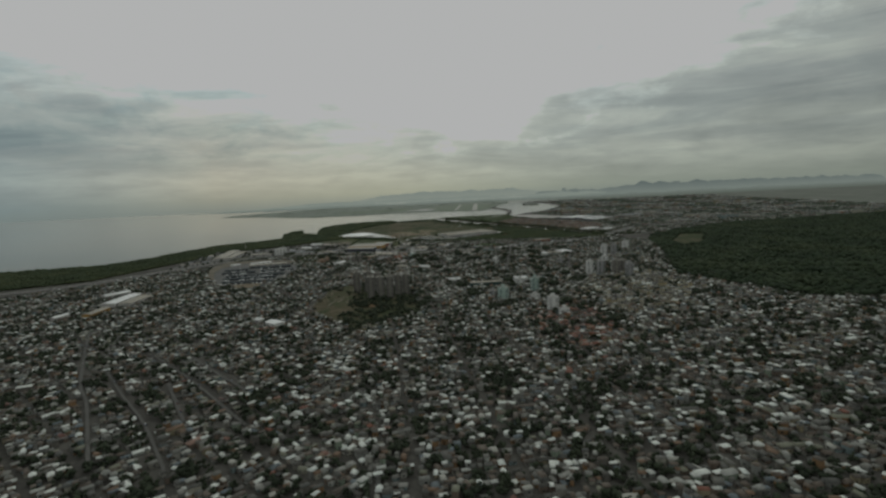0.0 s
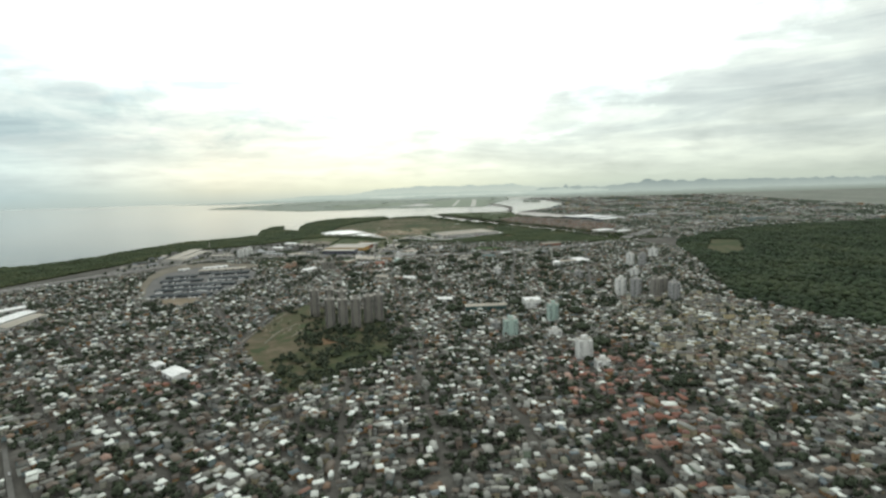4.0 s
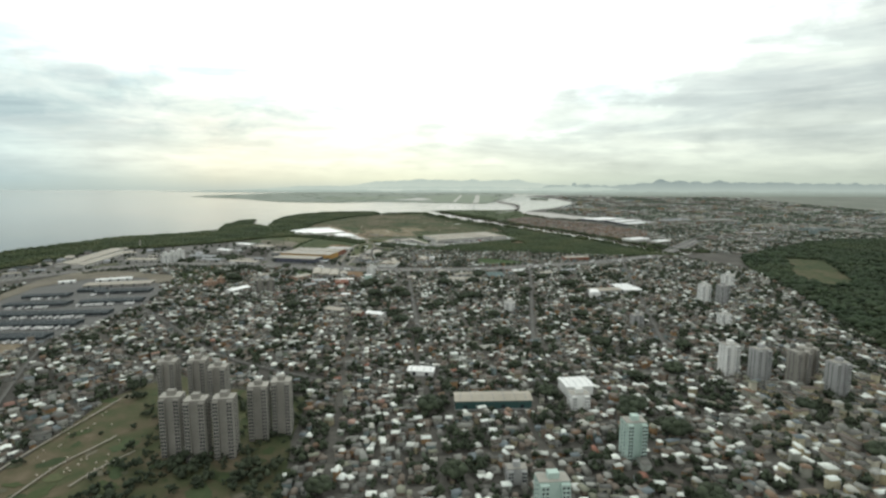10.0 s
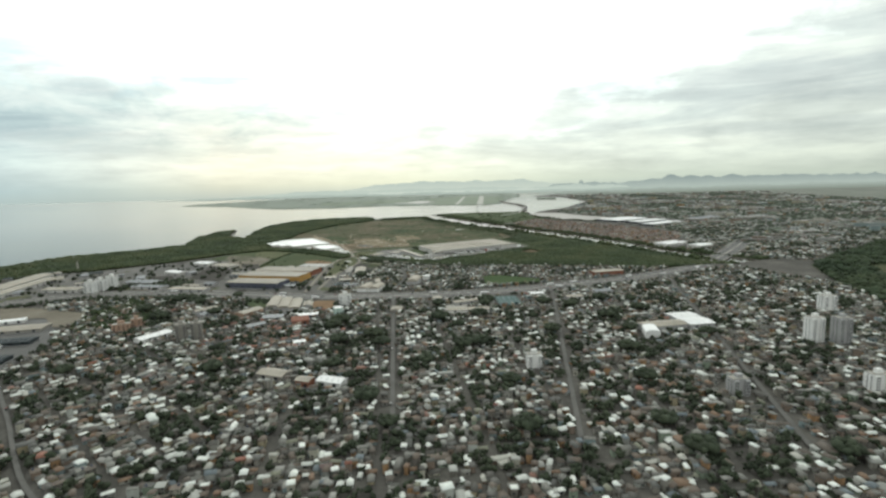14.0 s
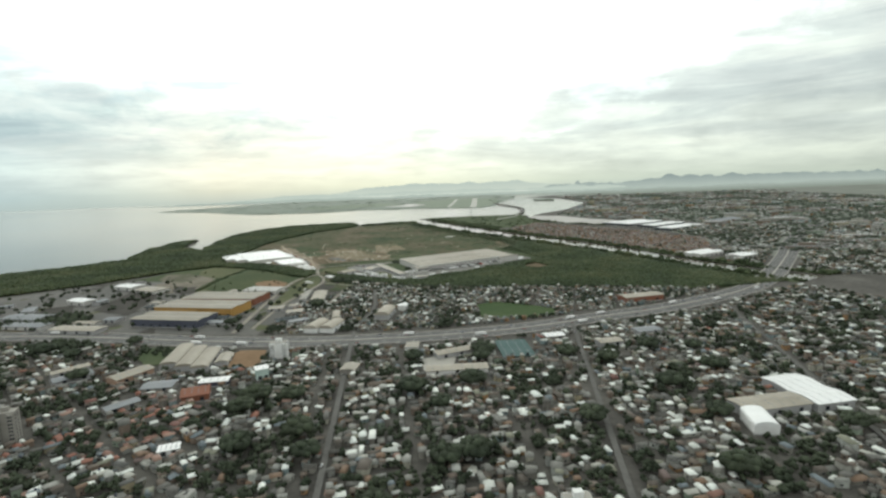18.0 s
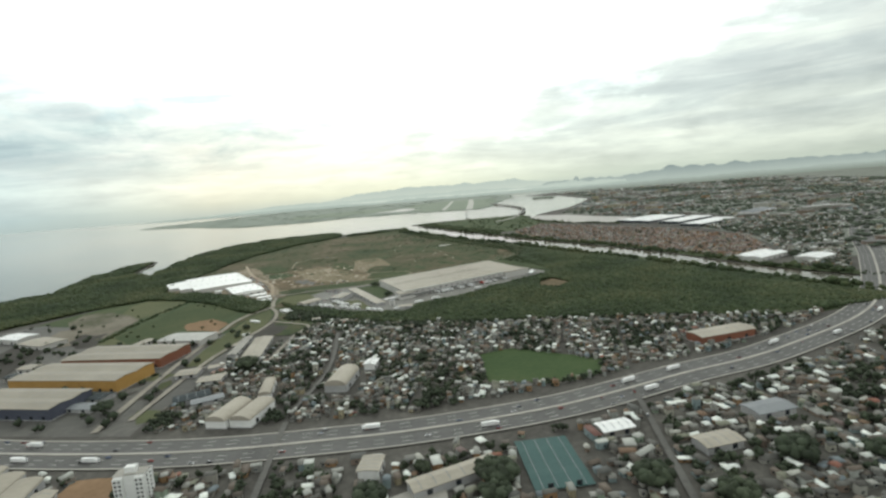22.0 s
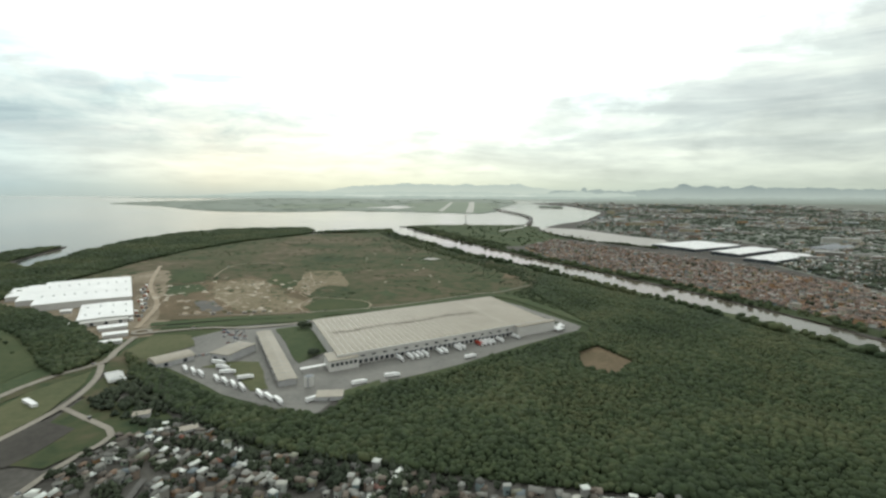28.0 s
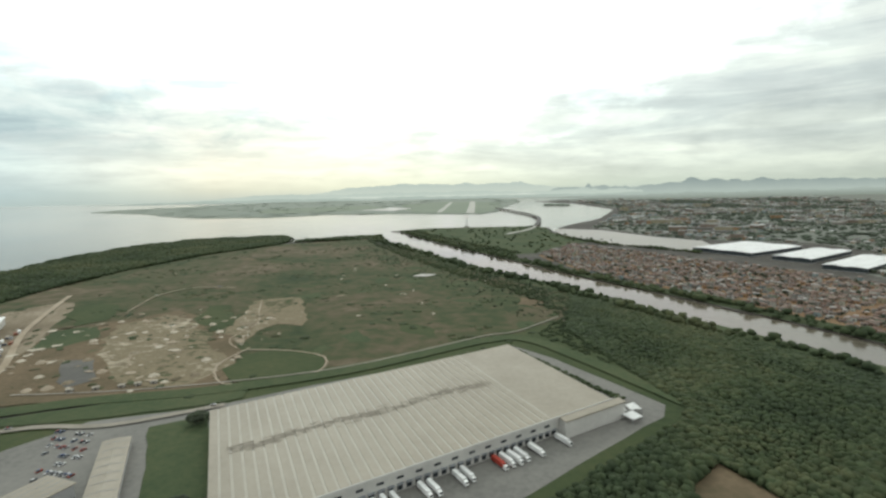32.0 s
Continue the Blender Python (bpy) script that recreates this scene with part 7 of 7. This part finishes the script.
def along(line, off, rng, count, rev=False, z=0.42):
    ns, out = normals(line), []
    for _ in range(count):
        i = int(rng.integers(1, len(line) - 1))
        p = line[i] + ns[i] * off + (line[i + 1] - line[i]) * float(rng.random())
        d = line[i + 1] - line[i]
        out.append(pose(p.x, p.y, z, 0, 0, math.degrees(math.atan2(d.y, d.x)) + (180 if rev else 0)))
    return out


near_way = [p for p in HIGHWAY if -330 < p.x < 320]
spots = []
for off, rev in ((-9.0, False), (-5.9, False), (-2.6, False), (2.6, True), (5.9, True), (9.0, True)):
    spots += along(near_way, off, RNG, 11, rev)
for line, w in STREETS[6:20]:
    spots += along(line, w * 0.25, RNG, 2, False, 0.9)
for i in range(60):                               # the car park beside the office
    u, v = i % 9, i // 9
    if RNG.random() < 0.75:
        spots.append(pose(-89.5 + u * 1.7 + v * 2.4, 1062 - u * 0.4 - v * 5.2, 0.2, 0, 0, 75 + RNG.uniform(-4, 4)))
for i in range(18):
    spots.append(pose(-88 + i * 1.6, 1010 + i * 0.9, 0.2, 0, 0, -60))
place_all(car_kind(), spots)

def bus_kind():
    t = thing("bus", pose(0, 0, -50), "white city bus parked in a depot row", "bus", "buses in the depot")
    part("body", Geo().box(-2.9, -0.62, 0.3, 2.9, 0.62, 1.55, bottom=True), M["white_paint"], t)
    part("roof", Geo().box(-2.75, -0.5, 1.55, 2.75, 0.5, 1.64), M["white_paint"], t)
    part("stripe", Geo().box(-2.92, -0.635, 0.55, 2.92, 0.635, 0.72), M["wall_blue"], t, "dark blue stripe round the body")
    for y in (-0.64, 0.62):
        part("window", Geo().box(-2.6, y, 0.92, 2.5, y + 0.02, 1.38, bottom=True), M["glass_dark"], t, "dark strip of side windows")
    part("windscreen", Geo().box(2.89, -0.55, 0.75, 2.93, 0.55, 1.42), M["glass_dark"], t)
    for x in (-1.8, 1.9):
        for y in (-0.6, 0.6):
            wheel(t, x, y, 0.26)
    return t


parked = []
for cx, cy, ang, L in DEPOT_ROWS[:7]:
    side = pose(cx, cy, 0.18, 0, 0, ang)
    for k in range(int(L / 2.6)):
        if RNG.random() < 0.42:
            p = side @ Vector((-L / 2 + 2.6 * k + 1.3, -10.5 + RNG.uniform(-0.6, 0.6), 0))
            parked.append(pose(p.x, p.y, 0.18, 0, 0, ang + 90 + RNG.uniform(-3, 3)))
place_all(bus_kind(), parked)

docks, red_docks = [], []
for i in range(30):
    x = -GL / 2 + 24 + i * 2.9
    if x > GL / 2 - 30:
        break
    if RNG.random() < (0.55 if i % 9 < 6 else 0.25):
        p = GREAT @ Vector((x, -GW / 2 - 4.6 - RNG.uniform(0, 0.8), 0.2))
        (red_docks if 12 < i < 19 and RNG.random() < 0.35 else docks).append(pose(p.x, p.y, 0.2, 0, 0, 30.5 - 90))
lot = []
for i in range(12):                               # the row along the edge of the wood
    if i not in (3, 8):
        f = i / 11
        lot.append(pose(-78 + 56 * f, 992 - 36 * f + 3 * f * (1 - f), 0.2, 0, 0, -52 + RNG.uniform(-4, 4)))
for x, y, a in ((-61, 994, -16), (-56, 988, 10), (-45, 981, 22), (-66, 1001, -12)):
    lot.append(pose(x, y, 0.46, 0, 0, a))
for i in range(4):
    lot.append(pose(-108 + i * 2.2, 985 - i * 2.6, 0.24, 0, 0, 40 + RNG.uniform(-3, 3)))
for x, y, a in ((22, 985, 20), (8, 976, 30), (60, 1012, 35), (-8, 958, 40)):
    lot.append(pose(x, y, 0.2, 0, 0, a))
lot += along(near_way, -5.9, RNG, 6) + along(near_way, 5.9, RNG, 6, True)
place_all(truck_kind(), docks + lot)
place_all(truck_kind(True), red_docks)


# ---- single landmarks ----
def silo(x, y, r, h):
    t = thing("water_silo", pose(x, y, 0.18), "pale cylindrical water tank beside the warehouse corner", "tank")
    part("shell", Geo().tube((0, 0, 0), (0, 0, h), r, r, 20), M["wall_pale"], t)
    part("lid", Geo().tube((0, 0, h), (0, 0, h + 0.5), r, 0.3, 20), M["metal_grey"], t, "grey conical lid")
    part("ladder", Geo().box(-0.2, -r - 0.15, 0, 0.2, -r, h), M["metal_grey"], t)


silo(-14, 974, 2.1, 4.6)


def tent(x, y, a, s):
    t = thing("awning_tent", pose(x, y, 0.2, 0, 0, a), "white peaked awning at the end of the warehouse", "tent", "white awnings")
    g = Geo()
    for i in range(4):
        p, q = [(-s, -s), (s, -s), (s, s), (-s, s)][i], [(-s, -s), (s, -s), (s, s), (-s, s)][(i + 1) % 4]
        g.poly([(*p, 1.8), (*q, 1.8), (0, 0, 3.6)])
    part("canopy", g, M["metal_white"], t)
    for u in (-1, 1):
        for v in (-1, 1):
            part("post", Geo().tube((u * s * 0.95, v * s * 0.95, 0), (u * s * 0.95, v * s * 0.95, 1.85), 0.08, 0.08), M["metal_grey"], t)


tent(113, 1068, 20, 3.0)
tent(117, 1062, 30, 2.6)
tent(120, 1069, 10, 2.2)


def chimney(x, y, h):
    t = thing("factory_chimney", pose(x, y, 0), "thin pale factory chimney near the mangrove", "chimney")
    part("shaft", Geo().tube((0, 0, 0), (0, 0, h), 1.1, 0.8, 12), M["concrete"], t)
    part("rim", Geo().tube((0, 0, h - 0.4), (0, 0, h + 0.2), 1.0, 1.0, 12), M["dark"], t)


chimney(-470, 935, 13)


def mast(x, y, h):
    t = thing("approach_mast", pose(x, y, -0.8), "lattice beacon mast on a platform in the water", "mast")
    part("platform", Geo().box(-6, -6, 0, 6, 6, 1.6), M["concrete"], t)
    for u in (-1, 1):
        for v in (-1, 1):
            part("leg", Geo().tube((u * 2.6, v * 2.6, 1.5), (u * 0.5, v * 0.5, h), 0.28, 0.2), M["metal_grey"], t)
    for k in range(6):
        z0, z1 = 1.5 + k * (h - 2) / 6, 1.5 + (k + 1) * (h - 2) / 6
        a, b = 2.6 - 2.1 * k / 6, 2.6 - 2.1 * (k + 1) / 6
        g = Geo()
        for p, q in (((-a, -a), (b, -b)), ((a, -a), (b, b)), ((a, a), (-b, b)), ((-a, a), (-b, -b))):
            g.tube((*p, z0), (*q, z1), 0.12, 0.12, 4)
        part("brace", g, M["metal_grey"], t)
    part("beacon", Geo().box(-1.0, -1.0, h - 0.3, 1.0, 1.0, h + 1.2), M["red_paint"], t, "red beacon head")


mast(101, 1948, 20)


def bridge():
    t = thing("road_bridge", pose(0, 0, 0), "long low road bridge curving across the lagoon mouth", "bridge")
    line = curve_line([(240, 1925), (262, 2010), (288, 2150), (292, 2300), (275, 2480), (252, 2640), (245, 2720)], 16)
    g = Geo()
    ribbon(g, line, 0, 9, 2.0, 3.2)
    part("deck", g, M["concrete"], t)
    g = Geo()
    ribbon(g, line, 0, 7.6, 3.26)
    part("carriageway", g, M["asphalt"], t)
    for off in (-4.4, 4.4):
        g = Geo()
        ribbon(g, line, off, 0.3, 3.2, 4.0)
        part("parapet", g, M["concrete"], t)
    for p in line[1:-1:3]:
        part("pier", Geo().box(p.x - 3.4, p.y - 0.8, -1.0, p.x + 3.4, p.y + 0.8, 2.1), M["concrete"], t)


bridge()

# heaps, huts and containers of the building site
for i in range(46):
    x, y = RNG.uniform(-185, -62), RNG.uniform(1098, 1225)
    r = RNG.uniform(0.8, 3.0)
    g = Geo()
    n = 9
    ring0 = [(r * RNG.uniform(0.85, 1.2) * math.cos(6.283 * k / n), r * RNG.uniform(0.85, 1.2) * math.sin(6.283 * k / n), 0) for k in range(n)]
    ring1 = [(0.45 * px + RNG.uniform(-0.1, 0.1), 0.45 * py, r * RNG.uniform(0.3, 0.42)) for px, py, _ in ring0]
    for k in range(n):
        g.poly([ring0[k], ring0[(k + 1) % n], ring1[(k + 1) % n], ring1[k]])
    g.poly(ring1)
    tagged(g.obj("earth_heap", M[["dirt", "track", "rubble"][i % 3]], at=pose(x, y, 0.3)), "low heap of pale tipped earth and rubble", "earth heap", "heaps on the site")


def hut(x, y, a, L, W, h, mat, label, roof=M["metal_tan"]):
    t = thing("site_hut", pose(x, y, 0.3, 0, 0, a), label, "site hut", "huts on the site")
    part("wall", Geo().box(-L / 2, -W / 2, 0, L / 2, W / 2, h), mat, t)
    part("roof", Geo().box(-L / 2 - 0.15, -W / 2 - 0.15, h, L / 2 + 0.15, W / 2 + 0.15, h + 0.15, bottom=True), roof, t)
    part("door", Geo().box(-0.3, -W / 2 - 0.05, 0, 0.2, -W / 2 + 0.02, 1.1), M["dark"], t)


for i in range(26):
    f = i / 26
    hut(-212 + 62 * f + RNG.uniform(-5, 3), 1195 - 118 * f + RNG.uniform(-3, 3), RNG.uniform(-70, -40), RNG.uniform(1.8, 4.4), RNG.uniform(1.2, 2.0), 1.2,
        [M["white_paint"], M["wall_orange"], M["wall_blue"], M["render_grey"]][i % 4], "small site hut or container beside the sandy road", [M["metal_white"], M["wall_orange"], M["metal_tan"], M["metal_grey"]][i % 4])
for x, y, a in ((-92, 1103, 12), (-86, 1105, 12), (-102, 1101, 12), (-112, 1099, 12), (-80, 1107, 12)):
    hut(x, y, a + 9 * (x % 4), 2.6, 1.8, 1.2, M["render_beige"], "small tan site hut on bare earth", M["metal_tan"])
for x, y, a, L, W in ((-109, 888, 30, 6, 5), (-2, 961, 5, 11, 7), (-105, 845, 20, 9, 6), (-97, 829, 10, 8, 5), (-70, 942, 20, 6, 4), (-46, 930, 30, 6, 4)):
    hut(x, y, a, L, W, 1.8, M["render_grey"], "low grey hut beside the trees")
for x, y, a, L in ((-121.5, 953, -33, 10), (-114, 914, 20, 5)):
    hut(x, y, a, L, 1.8, 1.3, M["white_paint"], "white container hut beside the road", M["metal_white"])
for i in range(36):
    x, y = RNG.uniform(-60, 110), RNG.uniform(1185, 1420)
    tagged(Geo().box(-1.2, -0.8, 0, 1.2, 0.8, 0.35).obj("rubble", M["rubble"], at=pose(x, y, 0.1, 0, 0, RNG.uniform(0, 180))), "small pale pile of rubble in the meadow", "rubble", "rubble in the meadow") if i % 3 == 0 else None
